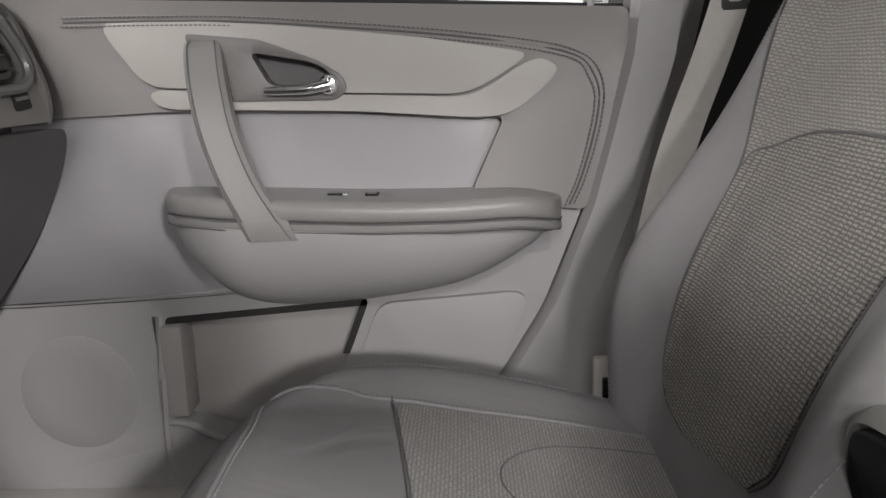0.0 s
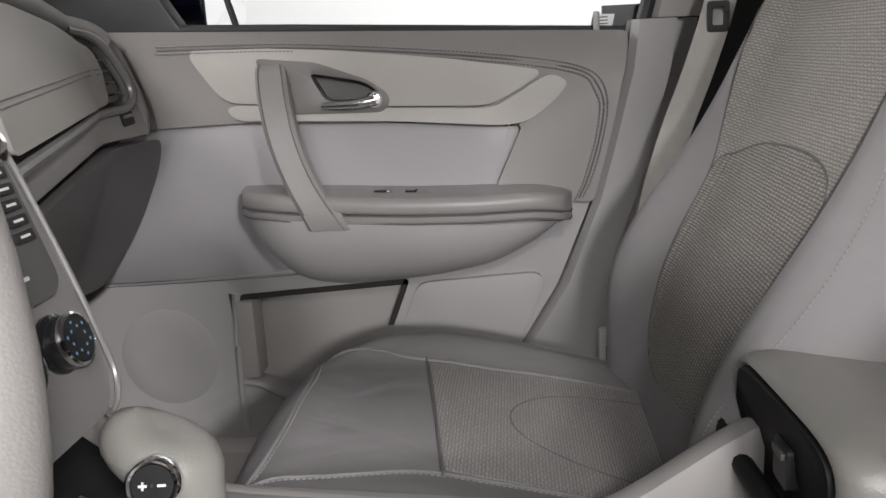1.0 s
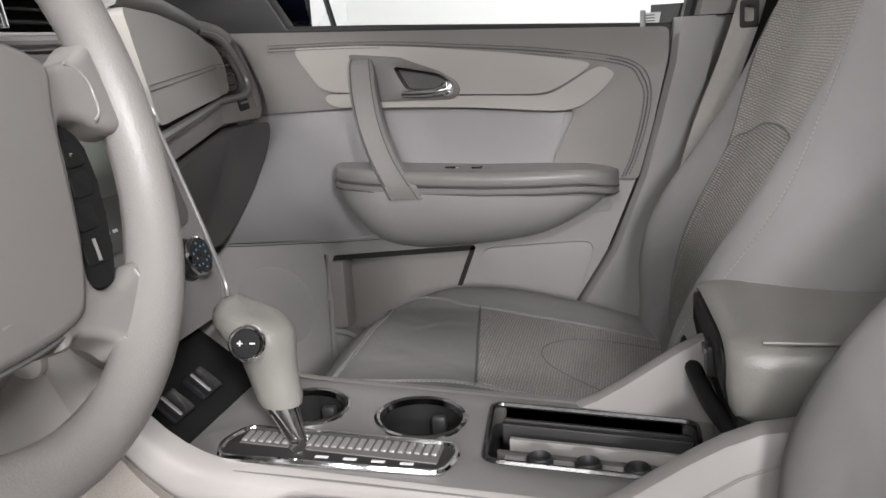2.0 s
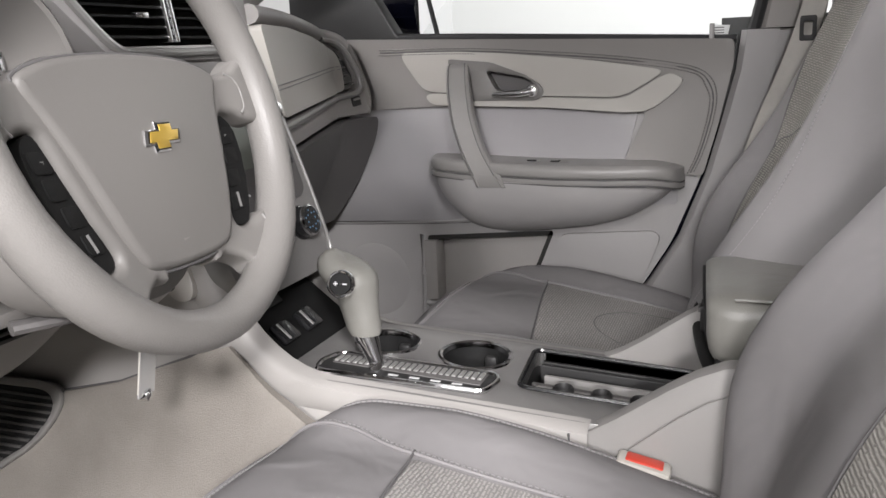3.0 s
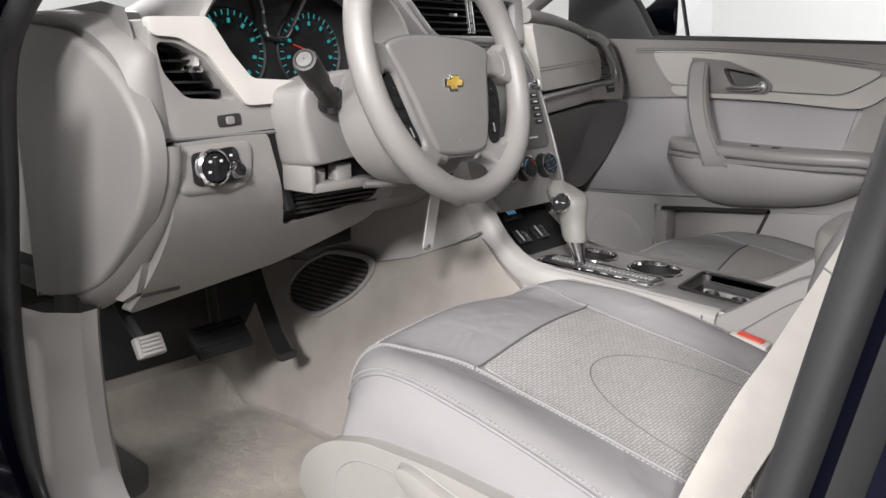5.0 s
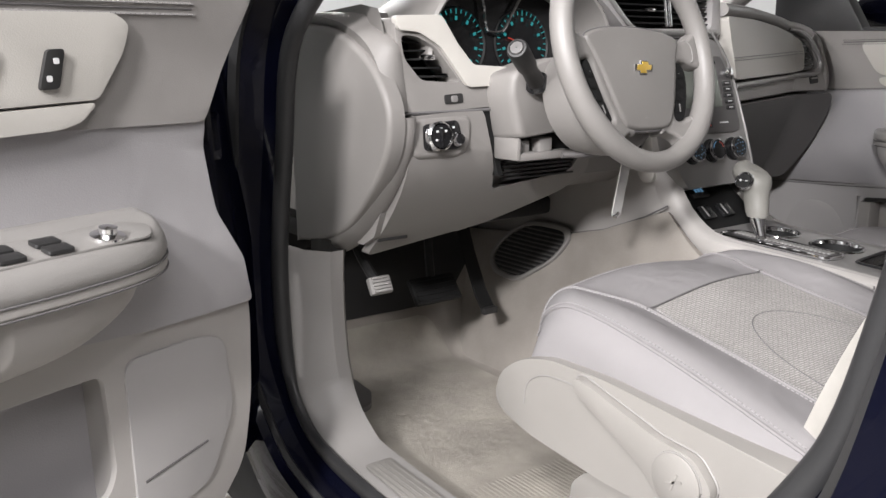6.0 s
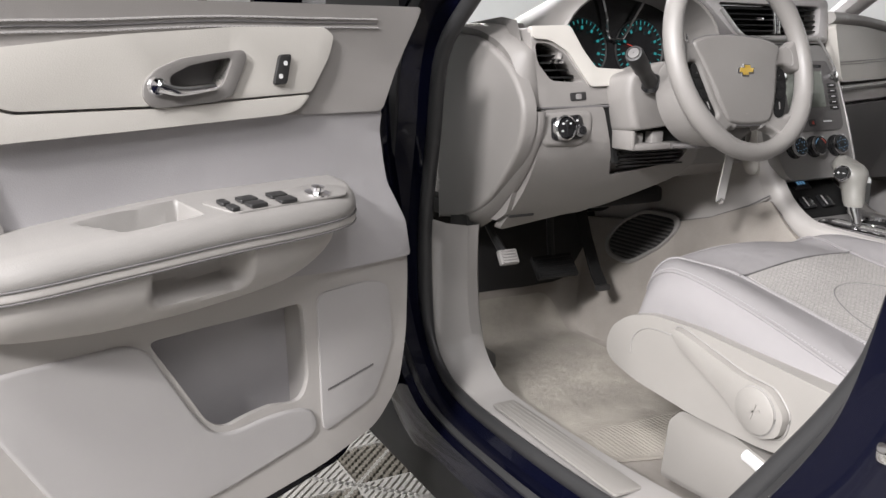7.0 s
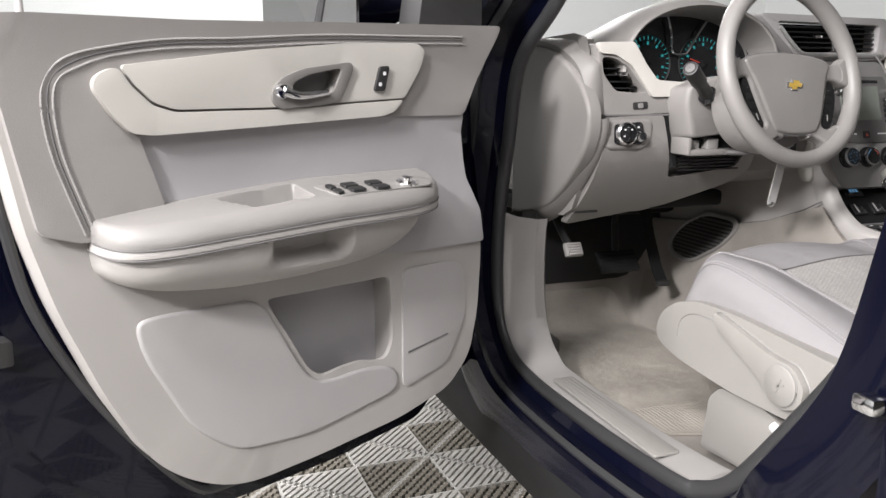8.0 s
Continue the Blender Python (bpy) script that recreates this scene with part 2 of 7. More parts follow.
def soft_plate(outline, lo, hi, r, place, step=0.012, crown=None, turns=5):
    """A slab whose upper edge is rounded by radius r all along a smooth outline."""
    P = [Vector((q[0], q[1])) for q in outline]
    k = len(P)
    area = sum(P[i - 1].x * P[i].y - P[i].x * P[i - 1].y for i in range(k))
    inward = []
    for i in range(k):
        d = P[(i + 1) % k] - P[i - 1]
        inward.append(Vector((-d.y, d.x)).normalized() * (1 if area > 0 else -1))
    rings = [[(q.x, q.y, lo) for q in P]]
    for j in range(turns + 1):
        a = math.pi / 2 * j / turns
        rings.append([(q.x + n.x * r * (1 - math.cos(a)), q.y + n.y * r * (1 - math.cos(a)), hi - r * (1 - math.sin(a))) for q, n in zip(P, inward)])
    lift = lambda q: place(q[0], q[1], q[2] + (crown(q[0], q[1]) * (q[2] - lo) / (hi - lo) if crown else 0.0))
    side = loft([[lift(q) for q in row] for row in rings], caps=False)
    top = bmesh.new()
    vs = [top.verts.new(q) for q in rings[-1]]
    es = [top.edges.new((vs[i - 1], vs[i])) for i in range(k)]
    bmesh.ops.triangle_fill(top, edges=es, use_beauty=True, use_dissolve=False, normal=(0, 0, 1))
    for axis in (0, 1):
        vals = [v.co[axis] for v in top.verts]
        a, b = min(vals), max(vals)
        for i in range(1, int((b - a) / step) + 1):
            co, no = [0, 0, 0], [0, 0, 0]
            co[axis], no[axis] = a + i * step, 1
            bmesh.ops.bisect_plane(top, geom=top.verts[:] + top.edges[:] + top.faces[:], plane_co=co, plane_no=no, dist=1e-6)
    for v in top.verts:
        v.co = lift(tuple(v.co))
    body = merge(side, top)
    bmesh.ops.remove_doubles(body, verts=body.verts[:], dist=1e-5)
    return body


def loft(sections, ring=True, caps=True, close=False):
    bm = bmesh.new()
    rows = [[bm.verts.new(p) for p in s] for s in sections]
    n = len(rows[0])
    k = len(rows)
    for i in range(k if close else k - 1):
        for j in range(n if ring else n - 1):
            q = (rows[i][j], rows[i][(j + 1) % n], rows[(i + 1) % k][(j + 1) % n], rows[(i + 1) % k][j])
            bm.faces.new(q)
    if caps and ring and not close:
        bm.faces.new(rows[0])
        bm.faces.new(rows[-1])
    bmesh.ops.remove_doubles(bm, verts=bm.verts, dist=1e-6)
    return bm


def tube(path, r, n=8, close=False, flat=1.0, up=(0, 0, 1)):
    """A round (or flattened) bar along a line; r may vary along it."""
    P, secs = [Vector(p) for p in path], []
    k = len(P)
    for i, p in enumerate(P):
        a, b = (P[i - 1], P[(i + 1) % k]) if close else (P[max(i - 1, 0)], P[min(i + 1, k - 1)])
        d = (b - a).normalized()
        s = d.cross(Vector(up))
        if s.length < 1e-4:
            s = d.cross(Vector((1, 0, 0)))
        s.normalize()
        w = s.cross(d)
        ri = r(i / (k - 1)) if callable(r) else r
        secs.append([p + s * ri * math.cos(2 * math.pi * j / n) + w * ri * flat * math.sin(2 * math.pi * j / n) for j in range(n)])
    return loft(secs, close=close)


def lathe(profile, m, n=24):
    """Turn (radius, height) round the local z of m."""
    secs = [[m @ Vector((r * math.cos(2 * math.pi * j / n), r * math.sin(2 * math.pi * j / n), h)) for j in range(n)] for r, h in profile]
    return loft(secs, caps=False)


def box(a, b, m=None, bevel=0.003, seg=2):
    bm = bmesh.new()
    bmesh.ops.create_cube(bm, size=1)
    for v in bm.verts:
        v.co = Vector([(a[i] + b[i]) / 2 + v.co[i] * (b[i] - a[i]) for i in range(3)])
    if bevel:
        bmesh.ops.bevel(bm, geom=bm.edges[:], offset=bevel, segments=seg, profile=0.5, affect="EDGES", clamp_overlap=True)
    if m:
        bm.transform(m)
    return bm


def merge(*bms):
    out = bms[0]
    for b in bms[1:]:
        me = bpy.data.meshes.new("tmp")
        b.to_mesh(me)
        b.free()
        out.from_mesh(me)
        bpy.data.meshes.remove(me)
    return out


def stitches(path, gap=0.0055, r=0.0007, length=0.0036, lift=(0, 0, 0)):
    """Short thread stitches along a line."""
    P = [Vector(p) for p in path]
    bm, run, want = bmesh.new(), 0.0, 0.0
    for a, b in zip(P, P[1:]):
        d = b - a
        L = d.length
        if L < 1e-7:
            continue
        d.normalize()
        while want <= run + L:
            c = a + d * (want - run) + Vector(lift)
            q = d.to_track_quat("X", "Z").to_matrix().to_4x4()
            bmesh.ops.create_cube(bm, size=1, matrix=Matrix.Translation(c) @ q @ Matrix.Diagonal((length, r * 2, r * 2, 1)))
            want += gap
        run += L
    return bm


def frame_m(origin, xdir, zdir):
    """A pose with local z along zdir and local x near xdir."""
    z = Vector(zdir).normalized()
    x = Vector(xdir)
    x = (x - z * x.dot(z)).normalized()
    y = z.cross(x)
    m = Matrix((x, y, z)).transposed().to_4x4()
    m.translation = origin
    return m


# ---- room ----


def slab(name, a, b, material, label, category):
    return solo(name, box(a, b, bevel=0), material, label, category, kind="structure")


slab("floor", (-7, -6, -0.25), (7, 6, -0.02), TILE_DARK, "dark base under the plastic garage floor tiles", "floor")
slab("wall_north", (-7.2, -6, -0.25), (-7, 6, 3.6), WALL, "plain white painted room wall", "wall")
slab("wall_south", (7, -6, -0.25), (7.2, 6, 3.6), WALL_DIM, "plain grey room wall, added out of view", "wall")
slab("wall_west", (-7.2, -6.2, -0.25), (7.2, -6, 3.6), WALL, "plain white painted room wall", "wall")
slab("wall_east", (-7.2, 6, -0.25), (7.2, 6.2, 3.6), WALL, "plain white panelled room wall behind the car", "wall")
slab("ceiling", (-7.2, -6.2, 3.6), (7.2, 6.2, 3.8), WALL_DIM, "plain grey room ceiling, added out of view", "ceiling")

# ---- doors ----
# passenger door: s runs to the rear of the car, h into the cabin
YD = 1.125


def on_right(s, t, h):
    return Vector((s, YD - h, t))


DO, DS, DN = Vector((-0.212, -0.856, 0)), Vector((0.376, -0.927, 0)), Vector((0.927, 0.376, 0))


def on_left(s, t, h):
    return DO + DS * s + DN * h + Vector((0, 0, t))


def bulge(ss, top, bottoms, depths, place, n=9):
    """The belly under an armrest: at each s a quarter-round from the pad down to the panel."""
    secs = []
    for s, b, d in curve(list(zip(ss, bottoms, depths)), 5):
        sec = []
        for j in range(n + 1):
            a = j / n * math.pi / 2
            sec.append(place(s, b + (top(s) - b) * (1 - math.sin(a) ** 0.9), d * max(math.cos(a), 0) ** 0.75))
        sec.append(place(s, b, -0.012))
        sec.append(place(s, top(s), -0.012))
        secs.append(sec)
    return loft(secs)


def cushion_bar(ss, zs, deps, thick, place, round_=0.012):
    """A padded bar that stands out from a door: rounded section, tapering ends."""
    secs = []
    for s, z, d in curve(list(zip(ss, zs, deps)), 5):
        sec = [place(s, z - thick, -0.01), place(s, z, -0.01)]
        for j in range(7):
            a = math.pi / 2 * (1 - j / 6)
            sec.append(place(s, z - round_ + round_ * math.sin(a), max(d - round_, 0.002) + round_ * math.cos(a)))
        for j in range(4):
            a = -math.pi / 2 * j / 3
            rr = thick * 0.3
            sec.append(place(s, z - thick + rr + rr * math.sin(a), max(d - rr, 0.002) + rr * math.cos(a)))
        secs.append(sec)
    return loft(secs)


def pull_handle(place, parent, rows, h, seat, lever_rows, floor_h):
    """Recessed door opener: bezel ring, bowl and chrome lever."""
    bez = part("opener_bezel", plate(fillet(rows[0], 0.009), h, h + 0.006, place, 0.003, holes=[fillet(rows[1], 0.012)]), OPENER, parent, "taupe plastic bezel")
    part("opener_bowl", merge(plate(fillet(rows[1], 0.012), floor_h, floor_h + 0.0015, place, 0), loft([[place(s, t, q) for s, t in fillet(rows[1], 0.012)] for q in (floor_h, h + 0.002)], caps=False)), GLOVE, bez)
    a, b, c = lever_rows
    path = [place(*a), place(*b), place(*c)]
    lev = part("opener_lever", tube(curve(path, 6), lambda u: 0.0092 - 0.0032 * u, 12, flat=0.85), CHROME, bez, "chrome door opener lever")
    part("lever_pivot", lathe([(0.001, 0.0), (0.012, 0.001), (0.0128, 0.005), (0.010, 0.010), (0.001, 0.012)], frame_m(place(a[0], a[1], a[2] - 0.008), place(1, 0, 0) - place(0, 0, 0), place(0, 0, 1) - place(0, 0, 0)), 16), CHROME, bez)


def lock_pin(place, s, t, parent):
    up = frame_m(place(s, t, -0.012), (1, 0, 0), (0, 0, 1))
    collar = part("lock_pin", lathe([(0.009, 0), (0.009, 0.004), (0.005, 0.006), (0.0048, 0.035), (0.004, 0.038), (0.0005, 0.038)], up, 14), TRIM, parent, "grey lock pin")
    return collar


# -- passenger door --
BOWL_R = [(-0.262, 1.078), (-0.18, 1.063), (-0.158, 1.050), (-0.154, 1.034), (-0.238, 1.034)]
BOWL_L = [(0.249, 1.066), (0.219, 1.080), (0.155, 1.091), (0.174, 1.052), (0.238, 1.047)]
pd = thing("passenger_door", (-0.2, 1.13, 0.44), "closed passenger door with two-tone grey trim and beige strip", "car door")
P = on_right
body = [(-0.75, 1.16), (0.225, 1.118), (0.224, 1.07), (0.198, 0.95), (0.172, 0.852), (0.12, 0.72), (0.06, 0.62), (-0.02, 0.52), (-0.10, 0.45), (-0.75, 0.44)]
pocket = fillet([(-0.425, 0.712), (-0.126, 0.734), (-0.155, 0.66), (-0.20, 0.56), (-0.26, 0.515), (-0.36, 0.53), (-0.40, 0.545), (-0.425, 0.548)], 0.012)
part("lower_panel", plate(fillet(body, 0.02), -0.05, 0.0, P, 0.006, holes=[pocket]), TRIM, pd)
part("map_pocket", merge(plate([(-0.45, 0.76), (-0.10, 0.76), (-0.10, 0.48), (-0.45, 0.48)], -0.07, -0.052, P, 0), box((-0.432, 1.119, 0.56), (-0.40, 1.173, 0.70), bevel=0.004)), TRIM_WARM, pd, "open moulded map pocket")
part("pocket_lip", tube([P(s, t, 0.003) for s, t in curve([(-0.43, 0.552), (-0.40, 0.547), (-0.375, 0.532), (-0.33, 0.517), (-0.26, 0.512), (-0.20, 0.55)], 5)], 0.006, 8), TRIM, pd)
# near-black strips paint the shade under the pocket's overhang
part("pocket_shade", merge(plate([(-0.428, 0.716), (-0.126, 0.738), (-0.131, 0.722), (-0.428, 0.700)], -0.04, -0.005, P, 0), plate([(-0.123, 0.737), (-0.158, 0.650), (-0.170, 0.650), (-0.138, 0.730)], -0.04, -0.005, P, 0)), TILE_DARK, pd, "dark strips in place of the shade in the pocket")
# dark tube draws the shadow line below the middle panel
part("split_shade", tube([P(s, t - 0.006, 0.002) for s, t in curve([(-0.75, 0.737), (-0.55, 0.743), (-0.32, 0.754), (-0.28, 0.765)], 6)], 0.0028, 6), SEAM, pd)
part("pocket_rib", tube([P(-0.434, 0.715, 0.0), P(-0.434, 0.62, 0.001), P(-0.436, 0.545, 0.0), P(-0.438, 0.46, 0.0)], 0.007, 8), TRIM, pd)
part("rear_panel", plate(fillet([(-0.112, 0.728), (0.085, 0.742), (0.098, 0.728), (0.068, 0.645), (0.0, 0.56), (-0.09, 0.50), (-0.18, 0.56)], 0.02), 0.0, 0.011, P, 0.006, seg=3), TRIM, pd)
part("split_ledge", tube([P(s, t, 0.002) for s, t in curve([(-0.75, 0.735), (-0.55, 0.741), (-0.32, 0.752), (-0.28, 0.765)], 6)], 0.006, 8), TRIM, pd)
part("speaker_grille", lathe([(0.001, 0.0026), (0.05, 0.0024), (0.085, 0.0014), (0.09, -0.001)], frame_m(P(-0.56, 0.60, 0), (1, 0, 0), (0, -1, 0)), 40), SPEAKER, pd, "round perforated speaker grille")
# front shoulder that swells towards the dashboard
part("middle_panel", plate(fillet([(-0.75, 1.0), (-0.33, 1.004), (0.05, 0.985), (0.024, 0.885), (0.13, 0.862), (0.13, 0.80), (-0.28, 0.762), (-0.33, 0.752), (-0.75, 0.738)], 0.006), 0.0, 0.006, P, 0.004, step=0.05, crown=lambda s, t: 0.05 * max(0, min(1, (-0.33 - s) / 0.25)) ** 1.3 * math.sin(math.pi * max(0, min(1, (t - 0.735) / 0.27))) ** 0.6), INSERT, pd, "padded grey hide insert")
upper = [(-0.75, 1.162), (0.228, 1.120), (0.228, 1.075), (0.202, 0.953), (0.177, 0.857), (0.13, 0.862), (0.022, 0.884), (0.068, 0.985), (0.0, 0.992), (-0.388, 1.004), (-0.75, 0.992)]
part("upper_panel", plate(fillet(upper, 0.012), 0.0, 0.018, P, 0.008, seg=3, step=0.06, holes=[fillet(BOWL_R, 0.012)], crown=lambda s, t: 0.022 * max(0, (t - 1.06) / 0.1) ** 1.5), UPPER, pd, "dark grey stitched upper panel")
line = [(-0.5, 1.128), (-0.3, 1.124), (-0.127, 1.110), (0.0, 1.097), (0.109, 1.081), (0.165, 1.066), (0.190, 1.045), (0.199, 1.01), (0.192, 0.96), (0.175, 0.90), (0.160, 0.866)]
def door_seam(place, line, rise, ox, oz, lift, thread, parent):
    """A felled seam: a dark groove between two rows of stitches on low welts."""
    for off in (0.0, -0.5, -1.0):
        path = curve([(s + off * ox * (1 if i > 5 else 0.25), t + off * oz * (0.25 if i > 6 else 0.9)) for i, (s, t) in enumerate(line)], 8)
        P3 = [place(s, t, rise(t)) for s, t in path]
        if off == -0.5:
            part("seam_groove", tube([place(s, t, rise(t) - 0.0006) for s, t in path], 0.0016, 6), SEAM, parent)
        else:
            pipe = part("piping", tube([place(s, t, rise(t) - 0.0008) for s, t in path], 0.0020, 6), UPPER, parent)
            part("stitching", stitches(P3, 0.0062, 0.0008, 0.0042, lift=lift), thread, pipe)


door_seam(P, line, lambda t: 0.0185 + 0.022 * max(0, (t - 1.06) / 0.1) ** 1.5, 0.012, 0.012, (0, -0.0014, 0), SEAM, pd)
strip_low = [(-0.403, 1.034), (-0.388, 1.008), (-0.274, 1.004), (-0.131, 0.999), (0.04, 0.985), (0.077, 0.990), (0.115, 1.018), (0.137, 1.042), (0.134, 1.052), (0.108, 1.063), (0.055, 1.03), (0.02, 1.012), (-0.138, 1.020)]
part("strip_edge", plate(fillet(strip_low, 0.03), 0.014, 0.030, P, 0.005, seg=3), ACCENT, pd, "pale beige lower edge of the strip")
strip_up = [(-0.455, 1.112), (-0.440, 1.125), (-0.33, 1.119), (-0.213, 1.110), (-0.038, 1.090), (0.106, 1.066), (0.055, 1.035), (0.018, 1.0165), (-0.138, 1.0225), (-0.402, 1.037)]
part("accent_strip", plate(fillet(strip_up, 0.025), 0.014, 0.029, P, 0.005, seg=3, holes=[fillet(BOWL_R, 0.012)]), ACCENT, pd, "pale beige padded accent strip")
pull_handle(P, pd, ([(-0.345, 1.104), (-0.25, 1.094), (-0.175, 1.066), (-0.143, 1.045), (-0.136, 1.028), (-0.15, 1.014), (-0.32, 1.016)], BOWL_R), 0.028, 0, ((-0.160, 1.034, 0.045), (-0.19, 1.029, 0.050), (-0.242, 1.028, 0.043)), 0.0025)
# strap bar
strap = []
for s, t, w, h in curve([(-0.322, 1.096, 0.020, 0.030), (-0.320, 1.083, 0.024, 0.046), (-0.312, 1.04, 0.025, 0.070), (-0.297, 0.98, 0.025, 0.092), (-0.273, 0.92, 0.026, 0.108), (-0.244, 0.87, 0.029, 0.119), (-0.230, 0.845, 0.032, 0.119)], 5):
    strap.append([P(s + a * w, t, h + b) for a, b in ((-1, -0.022), (-1, -0.004), (-0.8, 0.001), (-0.72, -0.001), (0.72, -0.001), (0.8, 0.001), (1, -0.004), (1, -0.022))])
strap = part("pull_strap", loft(strap), PAD, pd, "curved grey pull handle")
part("strap_foot", plate(fillet([(-0.268, 0.872), (-0.210, 0.872), (-0.200, 0.848), (-0.262, 0.848)], 0.004), 0.09, 0.118, P, 0.003), BEZEL, strap)
ss = [-0.385, -0.380, -0.36, -0.30, -0.2, -0.1, 0.0, 0.08, 0.122, 0.138, 0.143]
pz = lambda s: 0.902 - 0.012 * max(0, min(1, (s + 0.37) / 0.3)) + (-0.012 * max(0, (s - 0.1) / 0.04) if s > 0.1 else 0)
arm = part("armrest_pad", cushion_bar(ss, [pz(s) for s in ss], [0.03, 0.06, 0.085, 0.108, 0.118, 0.12, 0.115, 0.10, 0.08, 0.05, 0.02], 0.028, P, 0.014), PAD, pd, "padded dark grey armrest top")
part("armrest_band", cushion_bar(ss, [pz(s) - 0.0285 for s in ss], [d * 0.97 for d in [0.03, 0.06, 0.085, 0.108, 0.118, 0.12, 0.115, 0.10, 0.08, 0.05, 0.02]], 0.012, P, 0.002), BEZEL, pd)
bs = [-0.380, -0.372, -0.352, -0.303, -0.235, -0.14, -0.05, 0.02, 0.09, 0.124, 0.138]
bb = [0.862, 0.835, 0.798, 0.753, 0.737, 0.741, 0.752, 0.768, 0.805, 0.835, 0.860]
part("armrest_belly", bulge(bs, lambda s: pz(s) - 0.039, bb, [0.028, 0.055, 0.08, 0.104, 0.114, 0.116, 0.11, 0.095, 0.075, 0.047, 0.018], P), TRIM, pd, "rounded grey armrest underside")
dr = [0.03, 0.06, 0.085, 0.108, 0.118, 0.12, 0.115, 0.10, 0.08, 0.05, 0.02]
part("band_seam", tube([P(s, pz(s) - 0.0285, d * 0.985) for s, d in zip(ss, dr)], 0.0014, 6, up=(0, 1, 0)), SEAM, arm)
part("belly_seam", tube([P(s, pz(s) - 0.0405, d * 0.972) for s, d in zip(ss, dr)], 0.0013, 6, up=(0, 1, 0)), SEAM, arm)
for k in (-0.76, 0.76):
    part("strap_seam", tube([P(s + k * w, t, h + 0.0003) for s, t, w, h in curve([(-0.322, 1.096, 0.020, 0.030), (-0.320, 1.083, 0.024, 0.046), (-0.312, 1.04, 0.025, 0.070), (-0.297, 0.98, 0.025, 0.092), (-0.273, 0.92, 0.026, 0.108), (-0.244, 0.87, 0.029, 0.119)], 5)], 0.0012, 6, up=(0, 1, 0)), SEAM, strap)
swp = part("switch_plate", plate(fillet([(-0.205, 0.028), (-0.09, 0.028), (-0.075, 0.07), (-0.195, 0.075)], 0.006), 0, 0.003, lambda s, t, h: Vector((s, YD - t - 0.008, 0.889 + h - 0.012 * (s + 0.15))), 0.001), BEZEL, pd)
rocker = part("window_switch", box((-0.013, -0.006, 0.0), (0.013, 0.006, 0.0035), Matrix.Translation((-0.152, YD - 0.062, 0.892)), bevel=0.0015), SILVER, swp, "small silver window rocker")
part("rocker_well", box((-0.014, -0.009, 0.0), (0.006, -0.005, 0.0042), Matrix.Translation((-0.152, YD - 0.060, 0.892)), bevel=0.001), MATTE, rocker)
rocker = part("window_switch", box((-0.009, -0.009, 0.0), (0.009, 0.009, 0.0025), Matrix.Translation((-0.108, YD - 0.060, 0.8915)), bevel=0.002), MATTE, swp, "small square black switch")
part("switch_face", box((-0.006, -0.006, 0.0025), (0.006, 0.006, 0.0036), Matrix.Translation((-0.108, YD - 0.060, 0.8915)), bevel=0.001), SILVER, rocker)
lock_pin(P, 0.185, 1.112, pd)
part("outer_skin", plate(fillet([(-0.75, 1.15), (0.26, 1.11), (0.25, 1.0), (0.19, 0.83), (0.10, 0.62), (0.0, 0.44), (-0.1, 0.40), (-0.75, 0.40)], 0.02), -0.17, -0.078, P, 0.02), PAINT, pd, "dark blue painted outer skin")
part("belt_seal", tube([P(-0.75, 1.165, -0.03), P(-0.3, 1.146, -0.03), P(0.23, 1.118, -0.03)], 0.009, 8), RUBBER, pd)
glass_r = part("window_pane", plate([(-0.44, 1.15), (0.27, 1.12), (0.36, 1.50), (-0.1, 1.50)], -0.052, -0.047, lambda s, t, h: Vector((s, YD - h - 0.25 * (t - 1.15), t)), 0), GLASS, pd, "clear side window")
glass_r.visible_shadow = False
# a small printed sticker in the corner of the pane
stick = part("window_sticker", plate([(0.178, 1.122), (0.212, 1.121), (0.217, 1.146), (0.183, 1.147)], -0.0465, -0.046, P, 0), WALL, glass_r, "small printed sticker")
for k in range(4):
    z = 1.126 + k * 0.005
    part("print_bar", plate([(0.185, z), (0.206, z), (0.206, z + 0.0018), (0.185, z + 0.0018)], -0.0459, -0.0455, P, 0), GLOVE, stick)
# black mirror sail and the outside mirror seen through the glass
part("mirror_sail", plate([(-0.75, 1.15), (-0.475, 1.15), (-0.53, 1.24), (-0.62, 1.36), (-0.75, 1.42)], -0.06, -0.02, P, 0.006), DARK, pd, "black mirror corner cover")
part("division_bar", tube([P(-0.393, 1.145, -0.05), P(-0.445, 1.30, -0.09)], 0.006, 6), RUBBER, pd)
mir = thing("side_mirror", (-0.50, 1.36, 1.17), "white-reflecting outside mirror in a blue housing", "car mirror")
part("housing", loft([[Vector((-0.60 + a, 1.30 + 0.13 * (1 + math.cos(t)) , 1.22 + 0.085 * r * math.sin(t))) for t in [2 * math.pi * j / 16 for j in range(16)]] for a, r in ((0, 0.5), (0.03, 0.85), (0.07, 1.0), (0.10, 1.0))]), PAINT, mir)
part("mirror_glass", plate(fillet([(1.315, 1.145), (1.55, 1.145), (1.55, 1.295), (1.315, 1.295)], 0.03), 0, 0.004, lambda s, t, h: Vector((-0.499 + h, s, t)), 0), CHROME, mir)

